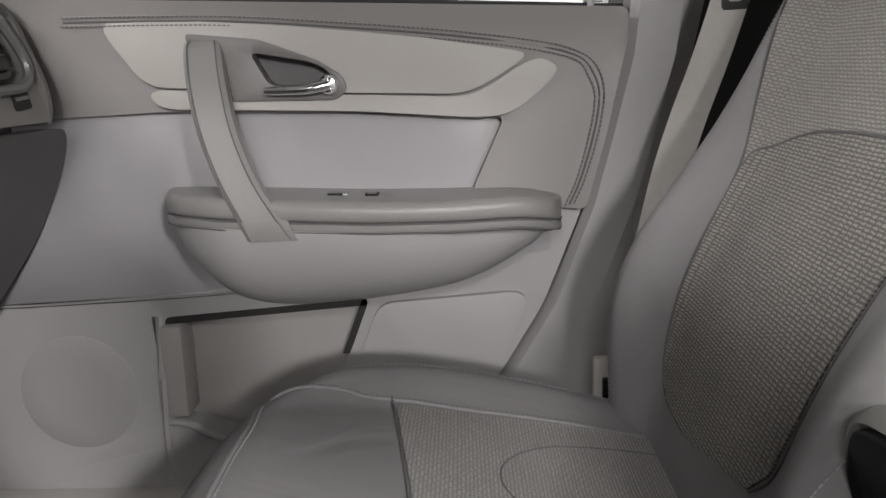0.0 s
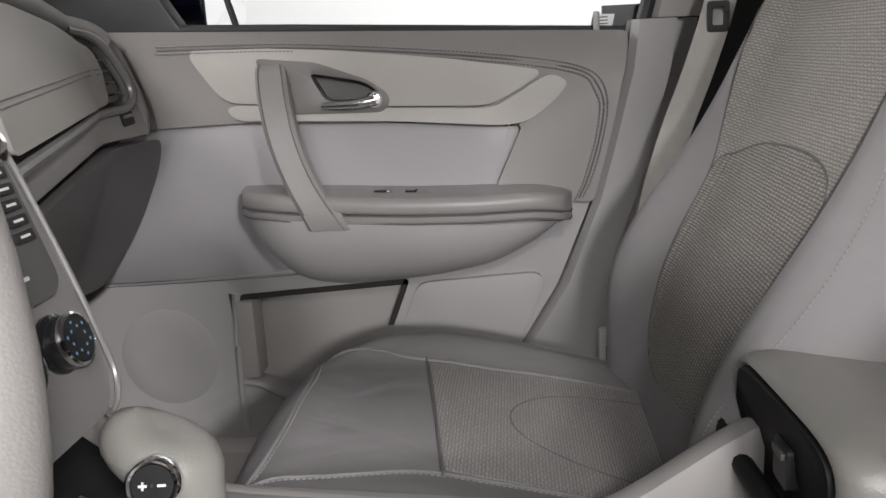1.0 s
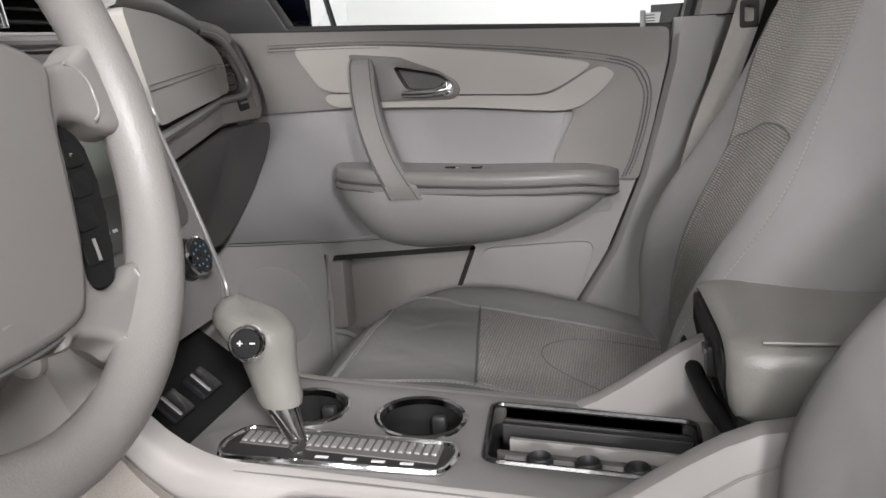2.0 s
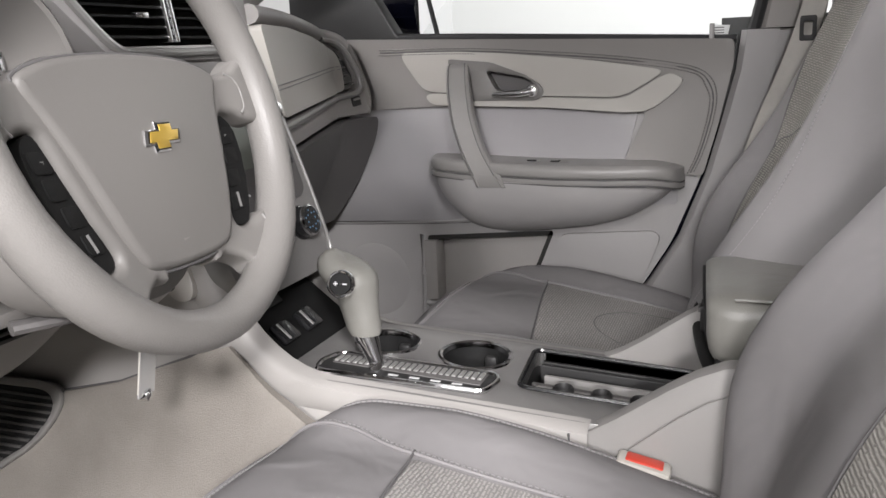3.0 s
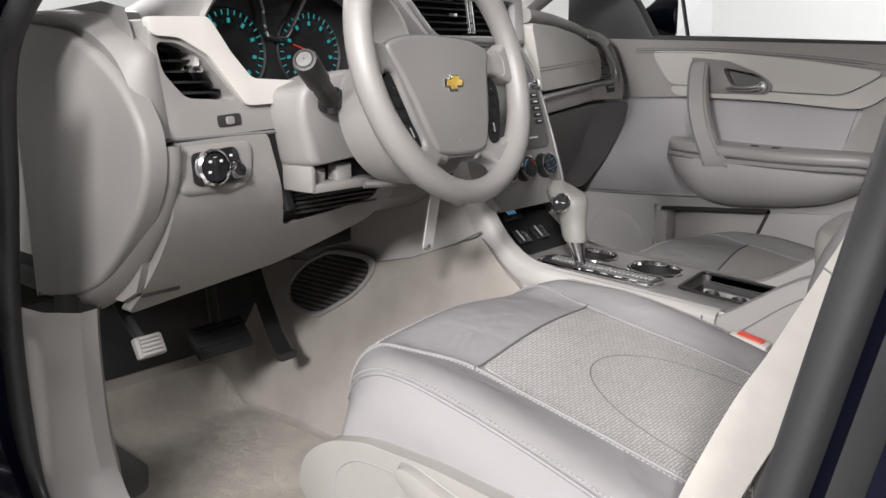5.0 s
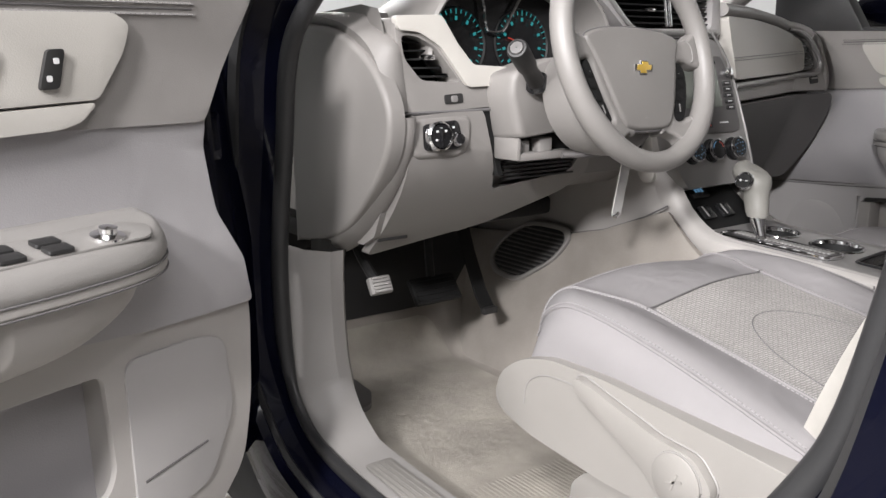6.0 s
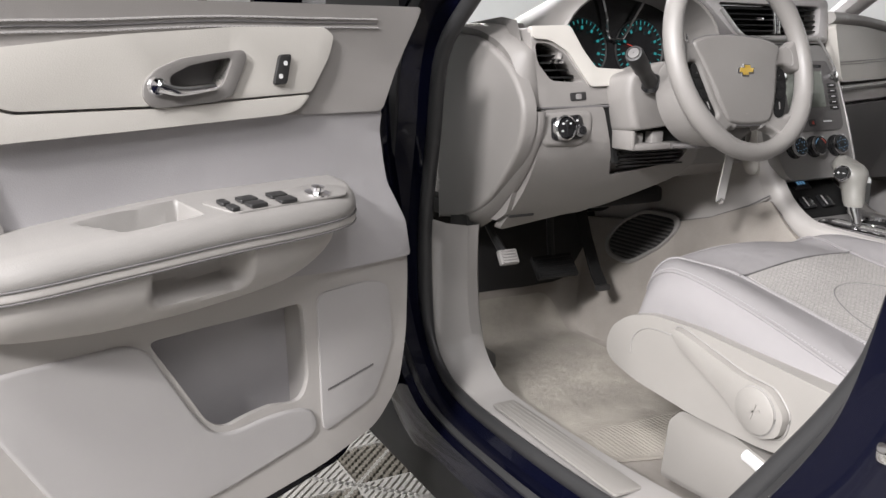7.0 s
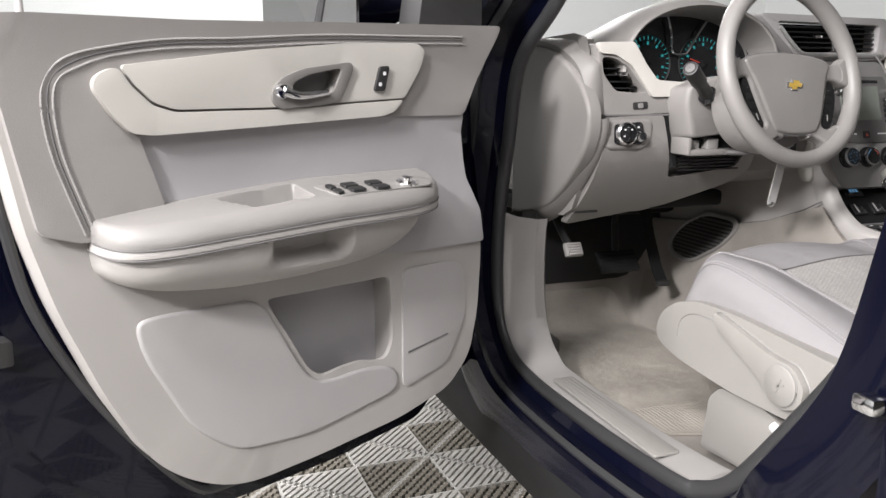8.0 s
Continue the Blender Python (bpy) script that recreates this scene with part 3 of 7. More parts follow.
# -- driver door, standing open --
dd = thing("driver_door", (-0.212, -0.856, 0.44), "open driver door with pale grey trim and map pocket", "car door")
L = on_left
body = [(-0.198, 1.165), (0.10, 1.158), (0.40, 1.147), (0.60, 1.146), (0.655, 1.142), (0.648, 1.07), (0.636, 1.0), (0.618, 0.885), (0.588, 0.777), (0.533, 0.640), (0.474, 0.530), (0.425, 0.488), (0.37, 0.460), (0.32, 0.449), (0.193, 0.455), (0.019, 0.472), (-0.10, 0.50), (-0.155, 0.555), (-0.174, 0.64), (-0.182, 0.766), (-0.170, 0.833), (-0.135, 0.90), (-0.12, 0.984), (-0.147, 1.065), (-0.188, 1.14)]
pocket = fillet([(0.288, 0.742), (0.042, 0.740), (0.036, 0.62), (0.05, 0.592), (0.075, 0.592), (0.105, 0.600), (0.145, 0.598), (0.185, 0.592), (0.212, 0.61), (0.253, 0.682)], 0.014)
part("lower_panel", plate(fillet(body, 0.028, 6), 0.007, 0.016, L, 0.004, holes=[pocket], seg=3), TRIM_WARM, dd)
part("panel_back", plate(fillet(body, 0.028, 6), -0.05, 0.007, L, 0, holes=[fillet([(0.300, 0.762), (0.034, 0.758), (0.030, 0.500), (0.300, 0.500)], 0.012)]), TRIM_WARM, dd)
part("map_pocket", plate([(0.31, 0.775), (0.02, 0.775), (0.02, 0.49), (0.31, 0.49)], -0.052, -0.040, L, 0), INSERT, dd, "open moulded map pocket")
part("front_panel", plate(fillet([(0.016, 0.748), (-0.092, 0.748), (-0.133, 0.735), (-0.139, 0.634), (-0.094, 0.552), (0.015, 0.525)], 0.02), 0.014, 0.0195, L, 0.003, seg=3), TRIM, dd)
part("panel_crease", tube([L(0.003, 0.593, 0.0192), L(-0.093, 0.608, 0.0192)], 0.0018, 6), GLOVE, dd)
low = [(0.493, 0.742), (0.470, 0.750), (0.296, 0.746), (0.262, 0.682), (0.218, 0.603), (0.185, 0.582), (0.10, 0.588), (0.03, 0.575), (0.022, 0.527), (0.211, 0.498), (0.345, 0.508), (0.416, 0.566), (0.482, 0.690)]
part("pocket_front", soft_plate(fillet(low, 0.035, 6), 0.012, 0.0205, 0.0055, L, step=0.03), TRIM, dd, "smooth lower door panel")
part("middle_panel", plate(fillet([(-0.122, 1.012), (0.069, 1.018), (0.472, 1.005), (0.438, 0.900), (0.52, 0.868), (0.50, 0.82), (-0.02, 0.778), (-0.178, 0.776), (-0.168, 0.835), (-0.133, 0.90), (-0.118, 0.984)], 0.008), 0.018, 0.0265, L, 0.004, step=0.05, crown=lambda s, t: -0.006 * math.sin(math.pi * max(0, min(1, (t - 0.85) / 0.17)))), INSERT, dd, "padded grey hide insert")
upper = [(-0.196, 1.168), (0.10, 1.160), (0.40, 1.150), (0.60, 1.149), (0.646, 1.146), (0.640, 1.07), (0.626, 0.99), (0.606, 0.882), (0.553, 0.866), (0.50, 0.872), (0.440, 0.899), (0.474, 1.003), (0.297, 1.008), (0.069, 1.014), (-0.118, 1.012), (-0.145, 1.065), (-0.185, 1.14)]
part("upper_panel", plate(fillet(upper, 0.012), 0.014, 0.030, L, 0.008, seg=3, step=0.06, holes=[fillet(BOWL_L, 0.012)], crown=lambda s, t: 0.016 * max(0, (t - 1.07) / 0.1) ** 1.5), UPPER, dd, "taupe grey stitched upper panel")
line = [(-0.10, 1.146), (0.022, 1.143), (0.18, 1.139), (0.331, 1.129), (0.43, 1.124), (0.505, 1.113), (0.557, 1.099), (0.583, 1.074), (0.590, 1.04), (0.584, 0.985), (0.568, 0.93), (0.550, 0.876)]
door_seam(L, line, lambda t: 0.0305 + 0.016 * max(0, (t - 1.07) / 0.1) ** 1.5, 0.014, 0.013, DN * 0.0014, THREAD, dd)
edge = [(0.532, 1.062), (0.528, 1.076), (0.512, 1.085), (0.498, 1.087), (0.483, 1.064), (0.456, 1.039), (0.425, 1.0295), (0.268, 1.030), (0.03, 1.041), (0.050, 1.022), (0.075, 1.0155), (0.297, 1.006), (0.459, 1.000), (0.487, 1.004), (0.512, 1.030)]
part("strip_edge", plate(fillet(edge, 0.008), 0.026, 0.042, L, 0.006, seg=3), ACCENT, dd, "pale beige lower edge of the strip")
strip = [(0.495, 1.090), (0.293, 1.115), (0.144, 1.128), (0.0, 1.132), (-0.017, 1.121), (-0.007, 1.093), (0.028, 1.044), (0.268, 1.0335), (0.424, 1.033), (0.454, 1.0425), (0.479, 1.066)]
part("accent_strip", plate(fillet(strip, 0.008), 0.026, 0.041, L, 0.005, seg=3, holes=[fillet(BOWL_L, 0.012)]), ACCENT, dd, "pale beige padded accent strip")
pull_handle(L, dd, ([(0.281, 1.043), (0.279, 1.060), (0.262, 1.076), (0.226, 1.089), (0.139, 1.100), (0.134, 1.090), (0.158, 1.044), (0.180, 1.036), (0.268, 1.030)], BOWL_L), 0.040, 0, ((0.263, 1.056, 0.048), (0.236, 1.050, 0.051), (0.186, 1.054, 0.046)), 0.0165)
lockp = part("lock_switch", plate(fillet([(0.094, 1.055), (0.082, 1.094), (0.063, 1.095), (0.073, 1.056)], 0.005), 0.040, 0.046, L, 0.002), DARK, dd, "black lock rocker switch")
for a, b in ((0.083, 1.066), (0.074, 1.083)):
    part("symbol", plate(fillet([(a - 0.003, b - 0.003), (a + 0.003, b - 0.003), (a + 0.003, b + 0.003), (a - 0.003, b + 0.003)], 0.002), 0.046, 0.0465, L, 0), WHITE_MARK, lockp)
ss = [0.546, 0.540, 0.516, 0.46, 0.38, 0.30, 0.20, 0.12, 0.05, 0.01, -0.012, -0.018]
pz = lambda s: 0.924 - 0.030 * max(0, min(1, (s - 0.2) / 0.35)) ** 1.4
deps = [0.01, 0.050, 0.085, 0.108, 0.120, 0.128, 0.132, 0.130, 0.122, 0.104, 0.070, 0.01]
def LT(s, t, h):
    """Driver armrest: the top falls away towards the cabin."""
    return L(s, t - 0.20 * max(0.0, h - 0.03), h)


sf, df = [list(v) for v in zip(*curve(list(zip(ss, deps)), 5))]


def recess(s, t):
    """Depth of the grip recess in the pad top."""
    back = 0.378 - 0.6 * (t - 0.045)
    return 0.028 * ramp(s, 0.246, 0.253) * ramp(s, back, back - 0.03) * ramp(t, 0.042, 0.047) * ramp(t, 0.101, 0.095)


secs = []
for s in sorted(set(list(np.linspace(-0.018, 0.552, 72)) + list(np.linspace(0.24, 0.258, 13)))):
    d = np.interp(s, sf[::-1], df[::-1])
    r = min(0.022, 0.45 * (d + 0.01))
    top = [-0.01 + (d - r + 0.01) * j / 44 for j in range(45)]
    sec = [LT(s, pz(s) - recess(s, t), t) for t in top]
    sec += [LT(s, pz(s) - r + r * math.cos(a), d - r + r * math.sin(a)) for a in [math.pi / 2 * j / 8 for j in range(1, 9)]]
    secs.append(sec + [LT(s, pz(s) - 0.028, d - 0.002), LT(s, pz(s) - 0.028, -0.01)])
arm = part("armrest_pad", loft(secs), PAD_PALE, dd, "padded pale grey armrest top with a grip recess")
part("armrest_band", cushion_bar(ss, [pz(s) - 0.0285 for s in ss], [d * 0.985 for d in deps], 0.013, LT, 0.002), TRIM_WARM, dd)
bs = [0.545, 0.530, 0.505, 0.459, 0.376, 0.30, 0.243, 0.136, 0.075, 0.03, 0.0]
bb = [0.826, 0.815, 0.800, 0.787, 0.777, 0.775, 0.776, 0.783, 0.797, 0.822, 0.86]
bd = [0.012, 0.044, 0.075, 0.098, 0.110, 0.116, 0.119, 0.115, 0.104, 0.084, 0.04]
bs, bb, bd = [list(v) for v in zip(*curve(list(zip(bs, bb, bd)), 5))]


def under(s):
    """Height at which the armrest underside meets the band."""
    return pz(s) - 0.040 - 0.20 * max(0.0, np.interp(s, bs[::-1], bd[::-1]) - 0.03)


def scoop(s, t):
    """Soft grip scoop in the underside."""
    return 0.045 * ramp(s, 0.186, 0.212) * ramp(s, 0.330, 0.300) * ramp(t, 0.804, 0.832)


secs = []
for s in sorted(set(list(np.linspace(0.0, 0.545, 45)) + list(np.linspace(0.18, 0.34, 33)))):
    b, d = np.interp(s, bs[::-1], bb[::-1]), np.interp(s, bs[::-1], bd[::-1])
    sec = []
    for j in range(21):
        a = j / 20 * math.pi / 2
        t = b + (under(s) - b) * (1 - math.sin(a) ** 0.9)
        sec.append(L(s, t, d * max(math.cos(a), 0) ** 0.75 - scoop(s, t)))
    secs.append(sec + [L(s, b, -0.012), L(s, under(s), -0.012)])
part("armrest_belly", loft(secs), TRIM_WARM, dd, "rounded pale grey armrest underside with a grip scoop")
for drop, k in ((0.0284, 0.993), (0.0415, 0.982)):
    part("band_seam", tube([LT(s, pz(s) - drop, d * k) for s, d in curve(list(zip(ss, deps)), 5)], 0.0011, 6, up=DN), SEAM, arm)
swp = part("switch_plate", plate(fillet([(0.232, 0.066), (0.04, 0.062), (0.012, 0.080), (0.03, 0.112), (0.215, 0.118)], 0.012), 0, 0.0025, lambda s, t, h: LT(s, pz(s) - 0.001 + h, t), 0.002), PAD_PALE, dd)
for k, (s, w) in enumerate(((0.212, 0.006), (0.178, 0.013), (0.132, 0.013))):
    for t in (0.088, 0.108):
        part("window_switch", plate(fillet([(s + w, t - 0.0075), (s - w, t - 0.008), (s - w, t + 0.008), (s + w, t + 0.008)], 0.003), 0.003, 0.0065, lambda a, b, h: LT(a, pz(a) + h, b), 0.002), DARK, swp, "black window rocker")
part("mirror_knob", lathe([(0.017, 0.002), (0.017, 0.006), (0.009, 0.008), (0.009, 0.014), (0.001, 0.015)], frame_m(LT(0.072, pz(0.072) - 0.002, 0.096), (1, 0, 0), (0.2, 0.08, 1)), 18), CHROME, swp, "round mirror adjuster knob")
lock_pin(L, 0.592, 1.142, dd)
shell = [(-0.215, 1.155), (0.30, 1.13), (0.69, 1.12), (0.69, 1.0), (0.678, 0.88), (0.67, 0.74), (0.65, 0.62), (0.585, 0.52), (0.49, 0.425), (0.40, 0.385), (0.30, 0.378), (0.1, 0.385), (-0.10, 0.41), (-0.20, 0.50), (-0.225, 0.70)]
part("inner_frame", plate(fillet(shell, 0.02), -0.13, -0.075, L, 0.012, seg=3), PAINT, dd, "dark blue painted door frame")
skin = [(-0.24, 1.16), (0.30, 1.135), (0.76, 1.12), (0.78, 0.95), (0.78, 0.70), (0.74, 0.50), (0.66, 0.36), (0.40, 0.34), (-0.10, 0.37), (-0.23, 0.48)]
part("outer_skin", plate(fillet(skin, 0.03), -0.20, -0.14, L, 0.02, seg=3), PAINT, dd, "dark blue painted outer skin")
part("edge_seal", tube([L(s, t, -0.05) for s, t in curve([(0.63, 1.10), (0.635, 0.98), (0.62, 0.86), (0.60, 0.77), (0.555, 0.67), (0.48, 0.55), (0.39, 0.44), (0.32, 0.425), (0.1, 0.435), (-0.09, 0.465), (-0.16, 0.53)], 6)], 0.008, 8), RUBBER, dd, "black rubber edge seal")
part("latch", merge(plate(fillet([(0.652, 0.735), (0.652, 0.70), (0.63, 0.70), (0.63, 0.735)], 0.004), -0.09, -0.045, L, 0.002)), DARK, dd, "dark door latch")
glass_l = part("window_pane", plate([(0.145, 1.14), (0.62, 1.125), (0.60, 1.52), (0.38, 1.52)], -0.05, -0.045, L, 0), GLASS, dd, "clear side window")
glass_l.visible_shadow = False
part("mirror_sail", plate(fillet([(-0.205, 1.16), (-0.05, 1.16), (-0.06, 1.22), (-0.10, 1.30), (-0.205, 1.42)], 0.01), -0.07, -0.015, L, 0.008), DARK, dd, "black mirror corner cover")
part("division_bar", tube([L(0.14, 1.15, -0.045), L(0.10, 1.32, -0.045)], 0.006, 6), RUBBER, dd)
mir = thing("side_mirror", tuple(L(0.0, 1.17, -0.22)), "outside mirror in a dark blue housing beside the open door", "car mirror")
part("housing", loft([[L(-0.02 + a, 1.21 + 0.085 * r * math.sin(t), -0.235 + 0.115 * math.cos(t)) for t in [2 * math.pi * j / 16 for j in range(16)]] for a, r in ((-0.1, 0.5), (-0.06, 0.85), (-0.02, 1.0), (0.02, 1.0))]), PAINT, mir)
part("mirror_glass", plate(fillet([(-0.40, 1.12), (-0.09, 1.12), (-0.09, 1.32), (-0.40, 1.32)], 0.03), 0.02, 0.026, lambda s, t, h: L(0.001 + h, t, s), 0), CHROME, mir)
# ---- car body round the cabin ----
CY = 0.305
SEAL = curve([(-0.20, -0.45, 1.40), (-0.36, -0.485, 1.22), (-0.48, -0.50, 1.11), (-0.53, -0.50, 0.94), (-0.575, -0.50, 0.74), (-0.568, -0.50, 0.55), (-0.515, -0.50, 0.468), (-0.40, -0.50, 0.430), (-0.13, -0.50, 0.424), (0.115, -0.492, 0.430), (0.172, -0.482, 0.440), (0.232, -0.470, 0.480), (0.322, -0.452, 0.605), (0.394, -0.440, 0.718), (0.428, -0.437, 0.797), (0.462, -0.437, 0.95), (0.500, -0.43, 1.15), (0.54, -0.40, 1.45)], 6)
MID = Vector((-0.05, 0, 0.85))


def rim_normals(path):
    """Unit vectors in the side plane that point out of the door opening."""
    out = []
    for i, p in enumerate(path):
        a, b = Vector(path[max(i - 1, 0)]), Vector(path[min(i + 1, len(path) - 1)])
        d = (b - a)
        d.y = 0
        d.normalize()
        n = Vector((d.z, 0, -d.x))
        if n.dot(Vector(p) - MID) < 0:
            n = -n
        out.append(n)
    return out


RN = rim_normals(SEAL)


def along_rim(profile, mirror=False, first=0, last=None):
    secs = []
    for p, n in list(zip(SEAL, RN))[first:last]:
        sec = []
        k = 1 - 0.42 * ramp(p[2], 0.62, 0.48)
        for out, dy in profile:
            v = Vector(p) + n * out + Vector((0, dy * k, 0))
            if mirror:
                v.y = 2 * CY - v.y
            sec.append(v)
        secs.append(sec)
    return loft(secs, ring=False)


car = thing("car_body", (0, CY, 0.2), "dark blue painted car body with open door frame", "car")
part("door_jamb", along_rim([(-0.004, 0.004), (0.012, -0.012), (0.030, -0.030), (0.034, -0.075), (0.046, -0.082), (0.050, -0.115), (0.075, -0.122), (0.13, -0.128), (0.16, -0.115), (0.165, -0.05)]), PAINT, car, "glossy dark blue door jamb")
part("door_seal", along_rim([(0.016 * math.cos(a), -0.005 - 0.015 * math.sin(a)) for a in [2 * math.pi * j / 16 for j in range(16)]]), RUBBER, car, "black rubber door seal")
part("jamb_seal", along_rim([(0.036, -0.066), (0.030, -0.078), (0.040, -0.088), (0.050, -0.084)]), RUBBER, car)
part("sill_moulding", loft([[Vector((x, y, z)) for x in (-1.3, 0.62)] for y, z in ((-0.535, 0.362), (-0.556, 0.352), (-0.572, 0.330), (-0.578, 0.290), (-0.574, 0.24), (-0.54, 0.20))], ring=False), MATTE, car, "black plastic sill moulding")
hinge = part("hinge_post", loft([[Vector((x, y, z)) for x, y in ((-0.66, -0.52), (-0.60, -0.545), (-0.565, -0.58), (-0.54, -0.60), (-0.525, -0.64), (-0.51, -0.66), (-0.51, -0.69), (-0.66, -0.69))] for z in (0.42, 0.6, 0.8, 1.0, 1.25)]), PAINT, car, "dark blue hinge post")
for z in (0.56, 0.98):
    part("door_hinge", box((-0.53, -0.688, z - 0.035), (-0.40, -0.655, z + 0.035), bevel=0.006), PAINT, hinge)
boot = part("cable_boot", tube(curve([(-0.53, -0.645, 0.80), (-0.44, -0.67, 0.79), (-0.36, -0.70, 0.79)], 8), lambda u: 0.016 + 0.003 * math.sin(u * 60), 10), RUBBER, hinge, "ribbed rubber cable boot")
part("roof", loft([[Vector((x, CY + w * s, z - 0.10 * s ** 4)) for s in (-1, -0.8, -0.5, 0, 0.5, 0.8, 1)] for x, w, z in ((-0.32, 0.60, 1.50), (-0.1, 0.66, 1.63), (0.5, 0.70, 1.69), (1.6, 0.70, 1.66), (2.4, 0.66, 1.58))] , ring=False), TRIM, car, "pale roof lining")
part("roof_skin", loft([[Vector((x, CY + w * s, z - 0.10 * s ** 4)) for s in (-1, -0.8, -0.5, 0, 0.5, 0.8, 1)] for x, w, z in ((-0.33, 0.63, 1.53), (-0.1, 0.69, 1.66), (0.5, 0.73, 1.72), (1.6, 0.73, 1.69), (2.4, 0.69, 1.61))], ring=False), PAINT, car)
for sgn in (-1, 1):
    pil = tube([(-1.02, CY + sgn * 0.70, 1.10), (-0.62, CY + sgn * 0.66, 1.33), (-0.30, CY + sgn * 0.61, 1.52)], 0.042, 10, flat=0.7)
    part("a_pillar", pil, TRIM, car, "pale trimmed windscreen pillar")
# added panels close the rear cabin and block stray room light
part("rear_closing_panel", box((1.62, CY - 0.72, 0.35), (1.66, CY + 0.72, 1.62), bevel=0), GLOVE, car)
part("rear_side_blocker", box((0.56, CY - 0.94, 1.10), (1.66, CY - 0.90, 1.62), bevel=0), GLOVE, car)
part("rear_side_blocker", box((0.40, CY + 0.90, 0.35), (1.66, CY + 0.94, 1.62), bevel=0), GLOVE, car)
part("bulkhead", box((-1.12, CY - 0.80, 0.30), (-1.06, CY + 0.80, 1.10), bevel=0), DARK, car)
ws = part("windscreen", loft([[Vector((x, CY + w * s, z)) + Vector((-0.10 * (1 - s * s) * (1 - i * 0.6), 0, 0)) for s in (-1, -0.6, -0.2, 0.2, 0.6, 1)] for i, (x, w, z) in enumerate(((-1.06, 0.70, 1.11), (-0.30, 0.60, 1.52)))], ring=False), GLASS, car, "clear windscreen")
ws.visible_shadow = False
part("bonnet", loft([[Vector((x, CY + w * s, z - 0.05 * s * s)) for s in (-1, -0.5, 0, 0.5, 1)] for x, w, z in ((-1.08, 0.80, 1.09), (-1.5, 0.80, 1.07), (-2.1, 0.76, 0.98), (-2.25, 0.72, 0.80))], ring=False), PAINT, car, "dark blue bonnet")
part("rear_door_frame", plate(fillet([(0.60, 1.12), (1.5, 1.12), (1.5, 0.40), (0.66, 0.36), (0.60, 0.50)], 0.03), 0, 0.04, lambda s, t, h: Vector((s, -0.585 - h, t)), 0.015), PAINT, car, "dark blue rear door")
latch = part("door_striker", box((0.53, -0.595, 0.735), (0.56, -0.57, 0.755), bevel=0.005), CHROME, car, "chrome door striker")

# inner sill and kick trim follow the opening
secs = []
for i, (p, n) in enumerate(zip(SEAL, RN)):
    if p[2] > 0.79 and p[0] < 0:
        continue
    k = max(0.0, min(1.0, (-0.40 - p[0]) / 0.15))
    inn = 0.018 + 0.050 * k + 0.004 * max(0.0, min(1.0, (p[0] - 0.22) / 0.14))
    secs.append([Vector(p) - n * a + Vector((0, b, 0)) for a, b in ((-0.002, 0.0), (0.010, 0.008), (inn * 0.6, 0.022), (inn, 0.060), (inn - 0.002, 0.085), (inn - 0.02 - 0.05 * (1 - k), 0.097))])
sill = solo("sill_trim", loft(secs, ring=False), CONSOLE, "pale grey plastic sill and kick trim", "door sill", kind="structure")
tread = plate(fillet([(-0.33, -0.482), (0.058, -0.492), (0.058, -0.440), (-0.33, -0.434)], 0.006), 0.0, 0.004, lambda s, t, h: Vector((s, t, 0.4425 + 0.012 * max(0, s) + h)), 0.002)
tread = part("tread_plate", tread, SHIELD, sill, "ribbed tread plate")
for k in range(5):
    y = -0.481 + k * 0.0095
    part("tread_rib", box((-0.32, y, 0.4445), (0.05, y + 0.004, 0.4470), Matrix.Shear("XZ", 4, (0, 0)), bevel=0.001), SHIELD, tread)

# ---- carpet and mats ----


def carpet_z(x, y):
    z = 0.372 + 0.62 * ramp(x, -0.80, -1.16)
    z += 0.16 * ramp(y, 0.05, 0.21) * ramp(y, 0.58, 0.40)
    return z + 0.004 * noise.noise((x * 9, y * 9, 0))


secs = [[Vector((x, y, carpet_z(x, y))) for y in np.linspace(-0.42, 1.09, 110)] for x in np.linspace(-1.06, 0.75, 110)]
solo("carpet", loft(secs, ring=False), CARPET, "beige-grey carpet on the cabin floor", "carpet", kind="structure")
# dark sheet over the front carpet, standing in for deep footwell shade
secs = [[Vector((x, y, carpet_z(x, y) + 0.006)) for y in np.linspace(-0.42, 0.20, 20)] for x in np.linspace(-1.055, -0.90, 14)]
solo("toe_shade", loft(secs, ring=False), DARK, "dark sheet in place of the shade under the dashboard", "toe board", kind="structure")
bm = plate(fillet([(-0.89, -0.34), (-0.89, 0.03), (-0.30, 0.035), (-0.12, 0.0), (-0.10, -0.20), (-0.16, -0.385), (-0.40, -0.40)], 0.05), 0.002, 0.007, lambda s, t, h: Vector((s, t, carpet_z(s, t) + h)), 0.003, step=0.025)
fm = solo("floor_mat", bm, MAT_CARPET, "worn beige-grey carpet mat before the driver seat", "floor mat")
for k in range(36):
    y = -0.34 + k * 0.009
    part("mat_rib", tube([(x, y, carpet_z(x, y) + 0.0072) for x in np.linspace(-0.26, -0.135, 5)], 0.0007, 5), MAT_CARPET, fm)
# the dark colour here takes the place of a shadow on the floor
rest = solo("foot_rest", plate(fillet([(-0.80, -0.40), (-0.66, -0.405), (-0.635, -0.36), (-0.65, -0.29), (-0.72, -0.25), (-0.85, -0.26)], 0.02), 0.0, 0.010, lambda s, t, h: Vector((s, t, carpet_z(s, t) + 0.008 + h)), 0.004), GLOVE, "plastic foot rest on the carpet, dark colour standing in for shade", "foot rest")


def wall_y(z):
    """The carpet that lines the tunnel."""
    return 0.183 - 0.11 * max(0.0, (0.78 - z) / 0.38) ** 1.4


